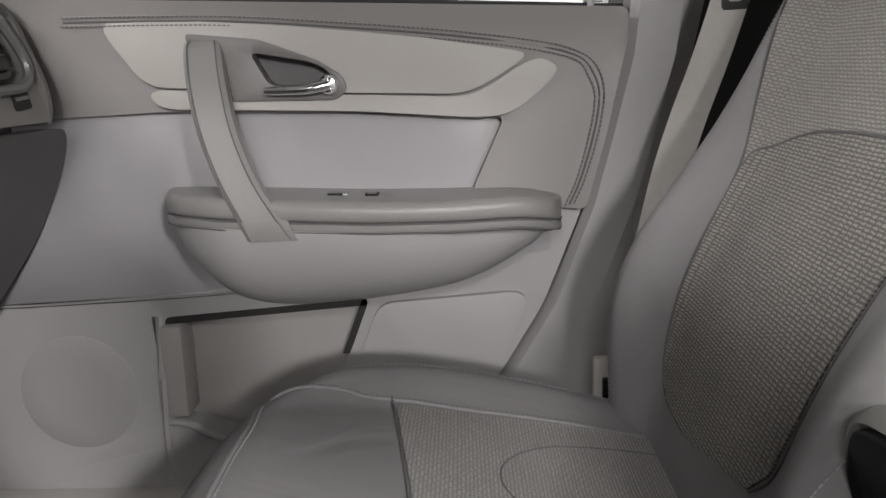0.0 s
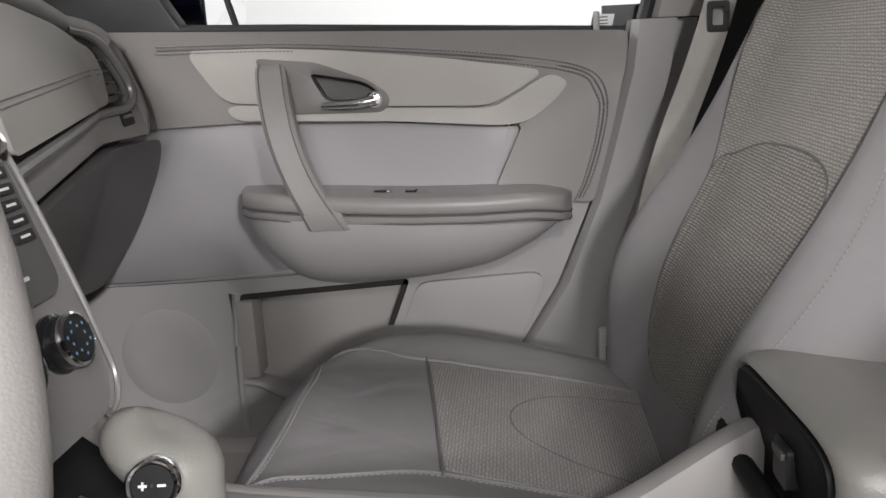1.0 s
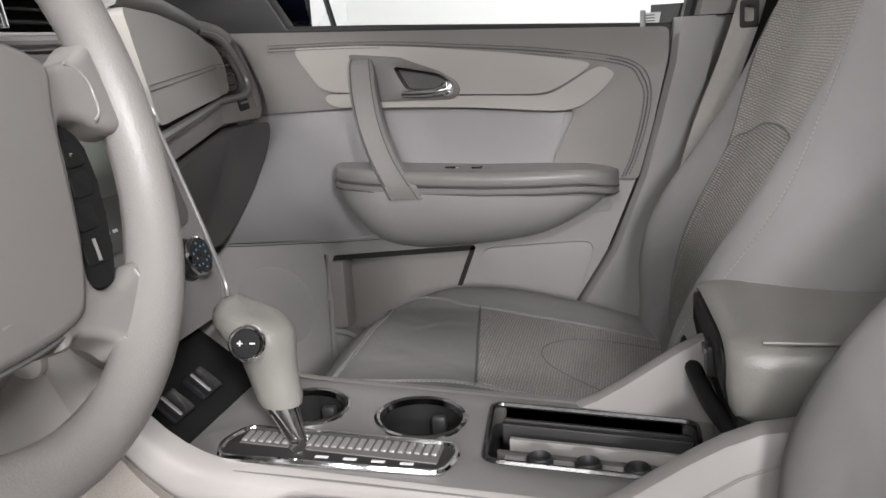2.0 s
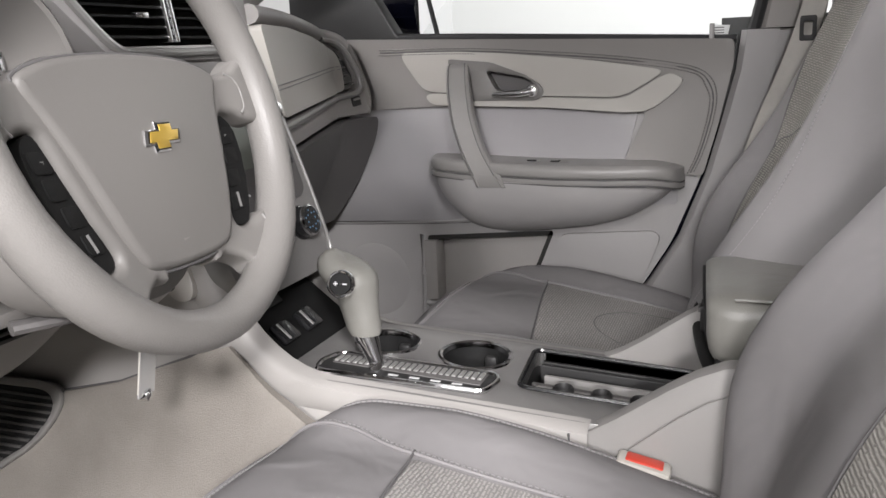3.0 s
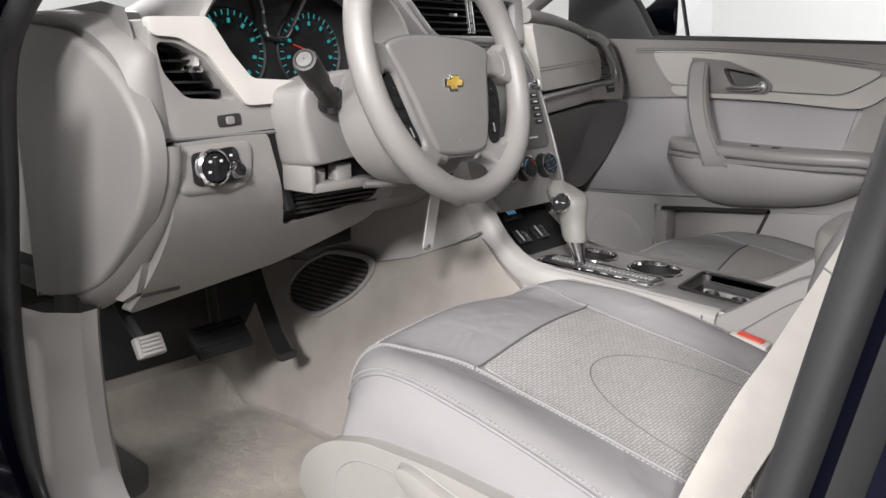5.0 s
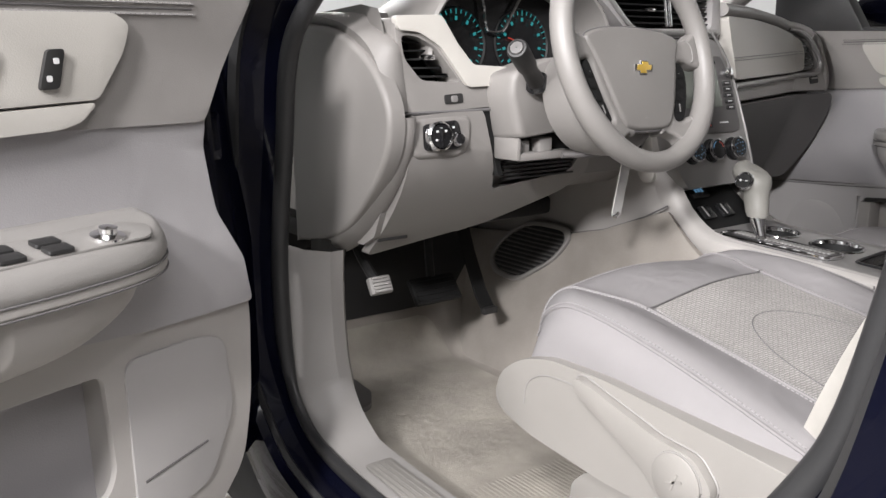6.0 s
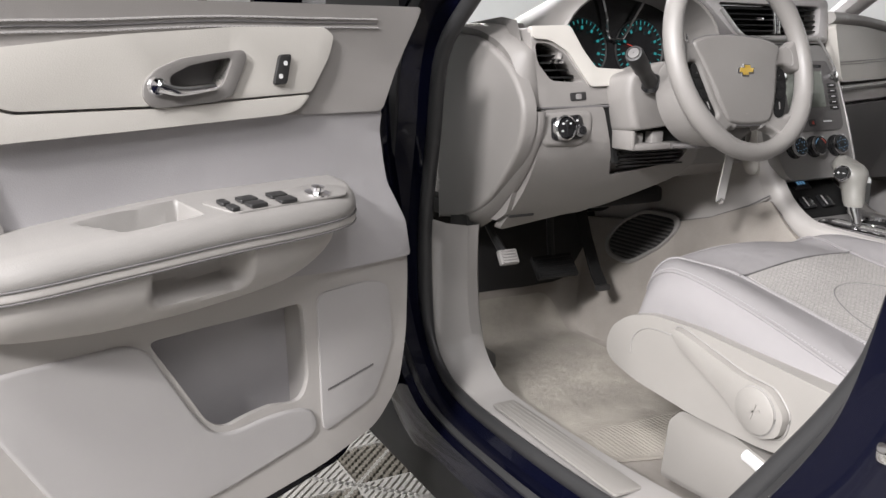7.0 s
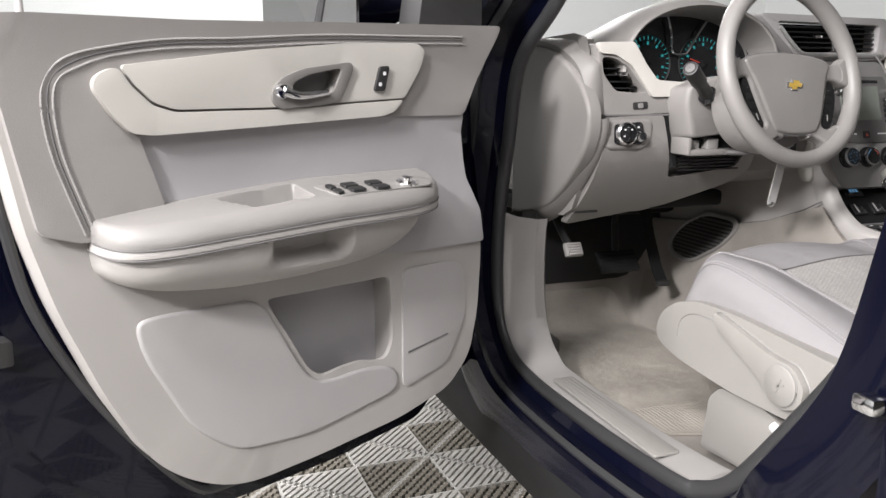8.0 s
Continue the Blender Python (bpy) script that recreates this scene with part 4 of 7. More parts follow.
def carpet_top(x):
    line = float(np.interp(x, [-1.0, -0.60, -0.467, -0.356, -0.30, -0.25, -0.18, -0.05], [0.66, 0.70, 0.731, 0.774, 0.793, 0.745, 0.70, 0.67]))
    return line


secs = []
for x in np.linspace(-1.02, 0.10, 60):
    z1 = carpet_top(x)
    secs.append([Vector((x, 0.192, z1 - 0.002)), Vector((x, wall_y(z1) + 0.002, z1))] + [Vector((x, wall_y(z), z)) for z in np.linspace(z1 - 0.004, 0.37, 16)])
solo("tunnel_carpet", loft(secs, ring=False), CARPET, "beige-grey carpet lining the tunnel side", "carpet", kind="structure")

# ---- dashboard ----
dash = thing("dashboard", (-0.5, CY, 0.8), "grey two-tone dashboard with beige pad and vents", "dashboard")


def dash_b(y):
    return -0.338 - 0.35 * min(max(0.0, y - 0.42), 0.5) + 0.15 * max(0.0, y - 0.93)


def dash_bottom(y):
    return 0.775 + 0.06 * ramp(y, -0.20, -0.02)


secs = []
for y in np.linspace(-0.396, 1.0, 64):
    b, e = dash_b(y), dash_bottom(y)
    right = ramp(y, 0.42, 0.55)
    k = 0.085 * ramp(y, -0.396, -0.375) * ramp(y, 0.45, 0.42)
    top = 1.172 - 0.115 * ramp(y, -0.33, -0.30) * ramp(y, 0.10, 0.06)
    secs.append([Vector((x, y, z)) for x, z in ((-1.06, 1.02), (-1.06, 1.10), (-0.9, 1.135), (-0.66, 1.165 + 0.01 * right), (b - 0.11 - k, min(top, 1.172)), (b - 0.055 - k, min(top, 1.162)), (b - 0.040 - k, min(top, 1.13)), (b - 0.034 - k, 1.05), (b - 0.034, 1.0), (b - 0.034 - 0.0 * right, 0.97), (b - 0.036 - 0.02 * right, 0.92), (b - 0.05 - 0.05 * right, 0.87), (b - 0.09 - 0.06 * right, e + 0.02), (b - 0.13 - 0.06 * right, e), (-0.62, e - 0.005), (-0.95, e + 0.03))])
part("dash_core", loft(secs), DASH, dash, "light grey dashboard top and shell")


def on_dash(s, t, h):
    """Dash face, driver and passenger side: s is world y."""
    lean = -0.22 * (t - 1.05) if t > 1.0 else 0.011 + 0.10 * (1.0 - t) - 2.2 * max(0, 0.945 - t) ** 1.5
    return Vector((dash_b(s) - 0.030 + lean * 0.9 + h, s, t))


# knee panel below the seam
knee = [(-0.385, 0.998), (-0.30, 1.002), (-0.238, 1.004), (-0.226, 0.94), (-0.196, 0.864), (-0.028, 0.886), (-0.014, 0.93), (0.008, 0.93), (0.016, 0.88), (-0.02, 0.845), (-0.16, 0.792), (-0.30, 0.768), (-0.385, 0.752)]
kn = part("knee_panel", plate(fillet(knee, 0.012), 0.0, 0.026, on_dash, 0.010, step=0.03, seg=3), DASH, dash, "grey knee panel under the wheel")
part("underside_panel", merge(box((-1.04, -0.43, 0.70), (-0.80, 0.16, 1.0), bevel=0.02), box((-0.82, -0.43, 0.76), (-0.56, 0.12, 0.80), bevel=0.01)), MATTE, dash, "black panel and ducts under the dash")
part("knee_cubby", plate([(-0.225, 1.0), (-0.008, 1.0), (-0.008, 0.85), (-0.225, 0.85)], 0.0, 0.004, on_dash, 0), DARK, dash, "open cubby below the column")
for k in range(8):
    z = 0.880 + k * 0.0075
    part("cubby_slat", box((-0.362, -0.182, z), (-0.351, -0.018, z + 0.0038), Matrix.Translation((k * 0.0015, 0, 0)), bevel=0.001), DARK, dash)
part("release_lever", box((-0.475, -0.385, 0.783), (-0.435, -0.325, 0.797), bevel=0.003), DARK, dash, "dark bonnet release lever")
# upper fascia left of the cluster
fas = [(-0.388, 1.148), (-0.30, 1.152), (-0.275, 1.105), (-0.25, 1.072), (-0.16, 1.066), (-0.165, 1.030), (-0.20, 1.008), (-0.36, 1.003), (-0.388, 1.004)]
vent_hole = fillet([(-0.380, 1.121), (-0.352, 1.120), (-0.318, 1.103), (-0.277, 1.047), (-0.352, 1.052), (-0.378, 1.085)], 0.010)
part("left_fascia", plate(fillet(fas, 0.010), -0.032, 0.026, on_dash, 0.005, holes=[vent_hole]), DASH, dash, "grey fascia round the vent")
acc = [(-0.390, 1.150), (-0.303, 1.153), (-0.278, 1.108), (-0.252, 1.075), (-0.165, 1.070), (-0.178, 1.042), (-0.268, 1.040), (-0.312, 1.104), (-0.350, 1.126), (-0.386, 1.128)]
part("left_accent", plate(fillet(acc, 0.008), 0.020, 0.033, on_dash, 0.005, seg=3), ACCENT, dash, "pale beige trim beside the cluster")
vent = part("left_vent", plate(vent_hole, -0.05, -0.036, on_dash, 0), BLACK, dash, "black side air vent")
for k in range(5):
    z = 1.056 + k * 0.0135
    w0 = -0.345 - 0.05 * k / 5
    w1 = -0.285 - 0.060 * k / 5
    part("vane", plate([(w0, z), (w1, z), (w1, z + 0.003), (w0, z + 0.003)], -0.036, 0.004, on_dash, 0.0008), MATTE, vent)
part("vane_thumb", box((0, 0, 0), (0.012, 0.022, 0.009), Matrix.Translation(on_dash(-0.338, 1.083, 0.008)), bevel=0.002), CHROME, vent)
part("trunk_button_frame", plate(fillet([(-0.313, 1.014), (-0.277, 1.016), (-0.277, 1.031), (-0.313, 1.029)], 0.004), 0.02, 0.0275, on_dash, 0.001), DARK, dash)
part("trunk_button", plate(fillet([(-0.301, 1.017), (-0.290, 1.018), (-0.290, 1.028), (-0.301, 1.027)], 0.003), 0.02, 0.031, on_dash, 0.002), SILVER, dash, "small silver dimmer switch")
part("fascia_groove", tube([on_dash(y, 1.003, 0.024) for y in np.linspace(-0.39, -0.205, 10)], 0.0028, 6), SEAM, dash)
# light switch on its swelling of the knee panel
part("switch_mount", soft_plate(fillet([(-0.384, 0.930), (-0.384, 0.995), (-0.262, 0.998), (-0.268, 0.945), (-0.29, 0.928)], 0.022, 6), 0.015, 0.0305, 0.010, on_dash, step=0.03), DASH, dash, "soft swelling round the light switch")
lsw = part("light_switch", plate(fillet([(-0.362, 0.945), (-0.362, 0.985), (-0.296, 0.990), (-0.288, 0.952), (-0.30, 0.944)], 0.008), 0.022, 0.034, on_dash, 0.003), BLACK, dash, "black light switch with chrome ring")
kp = on_dash(-0.338, 0.966, 0.034)
part("switch_ring", lathe([(0.021, 0), (0.0235, 0.002), (0.0235, 0.010), (0.0205, 0.013), (0.019, 0.010)], frame_m(kp, (0, 1, 0), (1, 0, 0.1)), 28), CHROME, lsw)
part("switch_knob", merge(lathe([(0.019, 0), (0.018, 0.012), (0.001, 0.013)], frame_m(kp, (0, 1, 0), (1, 0, 0.1)), 24), box((0.006, -0.003, -0.014), (0.016, 0.003, 0.014), Matrix.Translation(kp), bevel=0.002)), BLACK, lsw)
part("dimmer_wheel", lathe([(0.001, 0.014), (0.010, 0.013), (0.0115, 0.008), (0.012, 0.0)], frame_m(on_dash(-0.303, 0.960, 0.034), (0, 1, 0), (1, 0, 0.1)), 18), CHROME, lsw)
part("dimmer_cap", lathe([(0.001, 0.0155), (0.008, 0.0145), (0.008, 0.012)], frame_m(on_dash(-0.303, 0.960, 0.034), (0, 1, 0), (1, 0, 0.1)), 18), BLACK, lsw)
for a, b in ((-0.346, 0.975), (-0.338, 0.979), (-0.330, 0.975), (-0.348, 0.962), (-0.306, 0.979)):
    part("symbol", box((0, -0.002, -0.0015), (0.0006, 0.002, 0.0015), Matrix.Translation(on_dash(a, b, 0.0475 if a < -0.32 else 0.0345)), bevel=0), WHITE_MARK, lsw)
# end cap seen with the door open
cap = [(-0.66, 1.150), (-0.58, 1.147), (-0.468, 1.131), (-0.372, 1.087), (-0.324, 1.04), (-0.307, 0.998), (-0.318, 0.945), (-0.362, 0.888), (-0.449, 0.815), (-0.536, 0.778), (-0.66, 0.757)]
part("end_cap", soft_plate(curve(cap, 5), 0.405, 0.434, 0.009, lambda s, t, h: Vector((s, -h, t)), step=0.04), DASH, dash, "pale oval dash end cover")
fold = curve([(-0.05, -0.418), (-0.016, -0.427), (-0.004, -0.428), (0.004, -0.421), (0.011, -0.404), (0.013, -0.390), (0.007, -0.381), (-0.020, -0.377)], 4)


def dash_return(name, rows, label):
    """The folded edge that runs round the end cover; rows of (x, z)."""
    line, secs = [Vector(r) for r in curve(rows, 6)], []
    for i, p in enumerate(line):
        d = (line[min(i + 1, len(line) - 1)] - line[max(i - 1, 0)]).normalized()
        n = Vector((-d.y, d.x)) if -d.y > 0 or d.x > 0.5 else Vector((d.y, -d.x))
        secs.append([Vector((p.x + n.x * q, y, p.y + n.y * q)) for q, y in fold])
    return part(name, loft(secs, ring=False), DASH, dash, label)


dash_return("knee_return", [(-0.322, 0.999), (-0.330, 0.955), (-0.368, 0.895), (-0.440, 0.825), (-0.51, 0.778), (-0.57, 0.752)], "pale grey edge of the knee panel")
# the shoulder that rounds over from the end cover to the fascia
secs = []
for i, (x, z) in enumerate(curve([(-0.66, 1.162), (-0.56, 1.159), (-0.465, 1.143), (-0.385, 1.109), (-0.343, 1.06), (-0.326, 1.006)], 6)):
    z2 = min(z, 1.160) if i > 12 else 1.162
    far = on_dash(-0.384, max(1.004, min(1.15, z)), 0.0275)
    far = Vector((min(far.x, x + 0.03), -0.384, max(far.z, z2) if i < 18 else z))
    near = Vector((x, -0.424, z))
    mid = Vector((max(near.x, far.x) + 0.010, -0.405, z + 0.010 * ramp(i, 18, 6)))
    secs.append([near + Vector((-0.012, 0.004, -0.012))] + [near * (1 - u) ** 2 + mid * 2 * u * (1 - u) + far * u * u for u in np.linspace(0, 1, 9)] + [far + Vector((-0.03, 0.004, -0.004))])
part("dash_shoulder", loft(secs, ring=False), DASH, dash, "grey shoulder of the dash end")
part("cap_gap", box((-0.60, -0.432, 0.745), (-0.525, -0.40, 0.778), bevel=0), TILE_DARK, dash)
part("side_defroster", merge(*[box((-0.60 + k * 0.011, -0.36, 1.168), (-0.595 + k * 0.011, -0.30, 1.174), Matrix.Rotation(radians(-12), 4, "Z") @ Matrix.Translation((0.02, -0.11, 0)), bevel=0) for k in range(8)]), GLOVE, dash, "slotted side defroster vent")
# instrument hood and cluster
HC, HR = -0.118, 0.205
secs = []
for j in range(25):
    a = math.pi * (1 - j / 24)
    cy, cz = math.cos(a), max(math.sin(a), 0) ** 0.75
    sec = []
    for x, r, dz in ((-0.365, 0.955, 0.0), (-0.362, 0.975, 0.0), (-0.366, 1.0, 0.0), (-0.42, 1.04, 0.008), (-0.52, 1.02, -0.004), (-0.66, 0.98, -0.035), (-0.66, 0.8, -0.06), (-0.47, 0.92, -0.01)):
        sec.append(Vector((x, HC + HR * r * cy, 1.085 + (0.152 * r + dz) * cz)))
    secs.append(sec)
part("cluster_hood", loft(secs), DASH, dash, "grey hood over the instruments")
clu = part("instrument_panel", plate(fillet([(-0.30, 1.07), (0.065, 1.07), (0.07, 1.16), (0.0, 1.225), (-0.118, 1.235), (-0.23, 1.225), (-0.305, 1.16)], 0.03), 0, 0.01, lambda s, t, h: Vector((-0.462 - 0.10 * (t - 1.1) + h, s, t)), 0), BLACK, dash, "black instrument cluster with teal dials")
part("cluster_floor", loft([[Vector((-0.462, y, 1.066)), Vector((-0.362, y, 1.062))] for y in (-0.30, 0.065)], ring=False), DARK, dash)


def on_clu(s, t, h):
    return Vector((-0.452 - 0.10 * (t - 1.1) + h, s, t))


for dy, R in ((-0.208, 0.060), (-0.060, 0.060)):
    c = on_clu(dy, 1.112, 0.001)
    dial = part("dial", lathe([(R, 0), (R + 0.002, 0.004), (R + 0.0035, 0.0)], frame_m(c, (0, 1, 0), (1, 0, 0.1)), 40), DARK, clu, "round dial with teal marks")
    ticks = []
    for k in range(25):
        a = radians(225 - k * 11.25)
        rows = [(R - 0.004, 0.0065 if k % 3 == 0 else 0.0045, 0.0017)] + ([(R - 0.016, 0.0045, 0.0050)] if k % 3 == 0 else [])
        for rr, ln, wd in rows:
            m = frame_m(c + Vector((0.002, math.cos(a) * rr, math.sin(a) * rr)), (0, math.cos(a), math.sin(a)), (1, 0, 0))
            ticks.append(box((-ln, -wd / 2, 0), (ln / 2, wd / 2, 0.0005), m, bevel=0))
    part("dial_marks", merge(*ticks), TEAL, dial)
    m = frame_m(c + Vector((0.004, 0, 0)), (0, -0.8, 0.25), (1, 0, 0))
    part("needle", box((0.002, -0.0009, 0), (R - 0.024, 0.0009, 0.001), m, bevel=0), NEEDLE, dial)
    part("needle_hub", lathe([(0.010, 0), (0.009, 0.006), (0.001, 0.007)], frame_m(c, (0, 1, 0), (1, 0, 0)), 16), BLACK, dial)
part("cluster_bezel", merge(tube([on_clu(s, t, 0.012) for s, t in curve([(-0.165, 1.235), (-0.150, 1.18), (-0.148, 1.142), (-0.138, 1.132), (-0.118, 1.132), (-0.105, 1.140), (-0.075, 1.18), (-0.03, 1.235)], 6)], 0.0028, 8), tube([on_clu(s, t, 0.012) for s, t in curve([(-0.03, 1.235), (0.03, 1.21), (0.06, 1.16), (0.062, 1.12)], 6)], 0.0028, 8), tube([on_clu(s, t, 0.012) for s, t in curve([(-0.295, 1.11), (-0.285, 1.165), (-0.235, 1.212), (-0.165, 1.235)], 6)], 0.0028, 8)), CHROME, clu, "chrome bezel lines")

# centre stack
def on_stack(s, t, h):
    return Vector((-0.345 + 0.30 * (1.05 - t) + h, s, t + 0.28 * h))


stack = thing("center_stack", (-0.33, 0.31, 0.84), "grey center stack with radio and climate knobs", "control panel")
part("stack_shell", plate(fillet([(0.205, 1.12), (0.385, 1.12), (0.412, 1.06), (0.425, 0.95), (0.425, 0.865), (0.40, 0.835), (0.22, 0.835), (0.20, 0.87), (0.195, 1.06)], 0.015), -0.10, 0.0, on_stack, 0.006, seg=3), SILVER, stack, "grey painted stack housing")
part("stack_edge", tube([on_stack(s, t, 0.001) for s, t in curve([(0.375, 1.135), (0.398, 1.10), (0.414, 1.06), (0.426, 0.96), (0.428, 0.87), (0.418, 0.842), (0.40, 0.832)], 6)], 0.0028, 8), SILVER, stack, "satin grey edge line")
radio = part("radio", plate(fillet([(0.225, 1.085), (0.385, 1.085), (0.405, 1.04), (0.408, 0.945), (0.395, 0.935), (0.225, 0.935), (0.212, 0.96)], 0.008), 0.0, 0.004, on_stack, 0.002), GLOVE, stack, "dark radio panel")
part("screen", plate(fillet([(0.245, 1.062), (0.362, 1.062), (0.362, 0.985), (0.245, 0.985)], 0.003), 0.004, 0.0055, on_stack, 0.0005), SCREEN, radio, "grey-green display")
part("disc_slot", plate([(0.25, 1.076), (0.365, 1.076), (0.365, 1.070), (0.25, 1.070)], 0.004, 0.0046, on_stack, 0), BLACK, radio)
part("hazard_button", plate(fillet([(0.300, 0.960), (0.318, 0.960), (0.318, 0.945), (0.300, 0.945)], 0.002), 0.004, 0.007, on_stack, 0.001), DARK, radio, "hazard button")
part("hazard_mark", plate([(0.3045, 0.9485), (0.3135, 0.9485), (0.309, 0.9565)], 0.007, 0.0074, on_stack, 0), RED, radio, "red warning triangle")
for k in range(5):
    z = 1.035 - k * 0.012
    bt = part("radio_button", plate(fillet([(0.374, z), (0.398, z), (0.398, z - 0.008), (0.374, z - 0.008)], 0.002), 0.004, 0.007, on_stack, 0.001), DARK, radio)
    part("symbol", plate([(0.380, z - 0.003), (0.392, z - 0.003), (0.392, z - 0.005), (0.380, z - 0.005)], 0.007, 0.0073, on_stack, 0), WHITE_MARK, bt)
for k, s in enumerate((0.25, 0.262, 0.274, 0.345)):
    part("print_bar", plate([(s, 0.956), (s + 0.007 + 0.02 * (k == 3), 0.956), (s + 0.007 + 0.02 * (k == 3), 0.953), (s, 0.953)], 0.004, 0.0045, on_stack, 0), WHITE_MARK, radio)
for s, z in ((0.392, 1.052), (0.232, 1.052)):
    part("radio_knob", lathe([(0.0105, 0), (0.0105, 0.006), (0.008, 0.013), (0.001, 0.014)], frame_m(on_stack(s, z, 0.004), (0, 1, 0), (1, 0, 0.28)), 18), CHROME, radio, "small chrome radio knob")
for k, s in enumerate((0.246, 0.306, 0.373)):
    base = frame_m(on_stack(s, 0.902, 0.0), (0, 1, 0), (1, 0, 0.28)) @ Matrix.Diagonal((0.72, 0.72, 0.8, 1))
    kn = part("climate_knob", lathe([(0.033, -0.004), (0.033, 0.004), (0.029, 0.006), (0.0285, 0.022), (0.026, 0.025), (0.001, 0.0252)], base, 28), BLACK, stack, "black round climate knob")
    part("knob_ring", lathe([(0.0285, 0.018), (0.0298, 0.020), (0.0295, 0.0245), (0.0265, 0.026), (0.026, 0.0245)], base, 28), CHROME, kn)
    if k == 1:
        for nm, a0, a1, mt in (("cold_arc", 110, 165, BLUE_MARK), ("hot_arc", 70, 15, RED)):
            part(nm, merge(*[box((0.0195, -0.0012, 0.0252), (0.0222, 0.0012, 0.0256), base @ Matrix.Rotation(radians(a0 + (a1 - a0) * j / 12), 4, "Z"), bevel=0) for j in range(13)]), mt, kn)
    else:
        part("symbol_ring", merge(*[box((0.012 + 0.006 * (j % 2), -0.0016, 0.0252), (0.0145 + 0.006 * (j % 2), 0.0016, 0.0257), base @ Matrix.Rotation(radians(j * 30 + 10), 4, "Z"), bevel=0) for j in range(12)]), BLUE_MARK, kn)
# centre vents above the stack
def on_vent(s, t, h):
    return Vector((-0.392 + 0.12 * (1.16 - t) + h, s, t))


cv = part("center_vent", plate(fillet([(0.095, 1.205), (0.40, 1.205), (0.392, 1.142), (0.17, 1.142)], 0.010), -0.05, -0.035, on_vent, 0), MATTE, dash, "wide black center air vent")
part("vent_frame", plate(fillet([(0.045, 1.225), (0.43, 1.222), (0.425, 1.125), (0.16, 1.122)], 0.016), -0.05, 0.004, on_vent, 0.004, holes=[fillet([(0.095, 1.208), (0.405, 1.206), (0.396, 1.142), (0.17, 1.140)], 0.012)]), TRIM, cv)
part("vent_chin", tube([on_vent(s, t, 0.008) for s, t in curve([(0.10, 1.195), (0.155, 1.142), (0.20, 1.134), (0.30, 1.133), (0.405, 1.136)], 6)], 0.005, 8), SATIN, cv, "satin silver vent edge")
for k in range(5):
    z = 1.150 + k * 0.0115
    part("vane", plate([(0.13, z), (0.395, z), (0.395, z + 0.0028), (0.13, z + 0.0028)], -0.034, -0.004, on_vent, 0.0006), MATTE, cv)
for s in (0.262, 0.275):
    part("vent_post", plate([(s, 1.145), (s + 0.007, 1.145), (s + 0.004, 1.205), (s - 0.003, 1.205)], -0.03, 0.0, on_vent, 0.002), CHROME, cv)
part("vane_thumb", box((0, 0, 0), (0.01, 0.02, 0.007), Matrix.Translation(on_vent(0.205, 1.172, -0.003)), bevel=0.002), CHROME, cv)
# passenger side
pad = [(0.430, 1.168), (0.60, 1.168), (0.78, 1.158), (0.90, 1.144), (0.945, 1.130), (0.956, 1.10), (0.948, 1.052), (0.90, 1.047), (0.44, 1.038)]
part("passenger_pad", plate(fillet(pad, 0.012), -0.01, 0.024, on_dash, 0.012, seg=3, step=0.04), ACCENT, dash, "pale beige stitched dash pad")
for t0, t1 in ((1.083, 1.100), (1.077, 1.094)):
    P3 = [on_dash(y, t0 + (t1 - t0) * (y - 0.44) / 0.51, 0.0245) for y in np.linspace(0.44, 0.948, 30)]
    part("pad_seam", tube(P3, 0.0011, 5), BEZEL, dash)
ventr = part("right_vent", plate(fillet([(0.938, 1.130), (0.964, 1.133), (0.988, 1.107), (1.002, 1.078), (0.996, 1.056), (0.955, 1.050), (0.944, 1.07), (0.952, 1.095)], 0.006), -0.01, 0.010, on_dash, 0), BLACK, dash, "narrow black side air vent")
for k in range(4):
    z = 1.064 + k * 0.016
    part("vane", plate([(0.946, z), (0.994 - 0.008 * k, z), (0.994 - 0.008 * k, z + 0.003), (0.946, z + 0.003)], 0.010, 0.018, on_dash, 0.0006), GLOVE, ventr)
part("vent_surround", tube([on_dash(s, t, 0.017) for s, t in curve([(0.90, 1.156), (0.955, 1.150), (0.988, 1.130), (1.012, 1.092), (1.018, 1.066), (1.002, 1.046), (0.95, 1.040), (0.70, 1.031), (0.44, 1.024)], 6)], 0.0065, 8, up=(1, 0, 0)), SILVER, dash, "grey trim line round the vent")
part("right_fascia", plate(fillet([(0.44, 1.028), (0.93, 1.038), (1.0, 1.043), (1.03, 1.05), (1.035, 1.0), (0.90, 1.0), (0.44, 0.992)], 0.008), -0.01, 0.014, on_dash, 0.006), UPPER, dash, "dark grey lower fascia")
sw_r = part("airbag_switch", plate(fillet([(0.976, 1.016), (1.006, 1.019), (1.006, 1.038), (0.976, 1.035)], 0.003), 0.010, 0.016, on_dash, 0.001), DARK, dash)
part("switch_face", plate(fillet([(0.980, 1.028), (1.002, 1.030), (1.002, 1.034), (0.980, 1.032)], 0.001), 0.015, 0.018, on_dash, 0.0005), SILVER, sw_r)
part("dash_brow", tube([on_dash(s, t, 0.010) for s, t in curve([(0.43, 1.182), (0.60, 1.182), (0.78, 1.174), (0.90, 1.164), (0.965, 1.156), (1.0, 1.14)], 6)], 0.014, 10, up=(1, 0, 0)), UPPER, dash)
secs = []
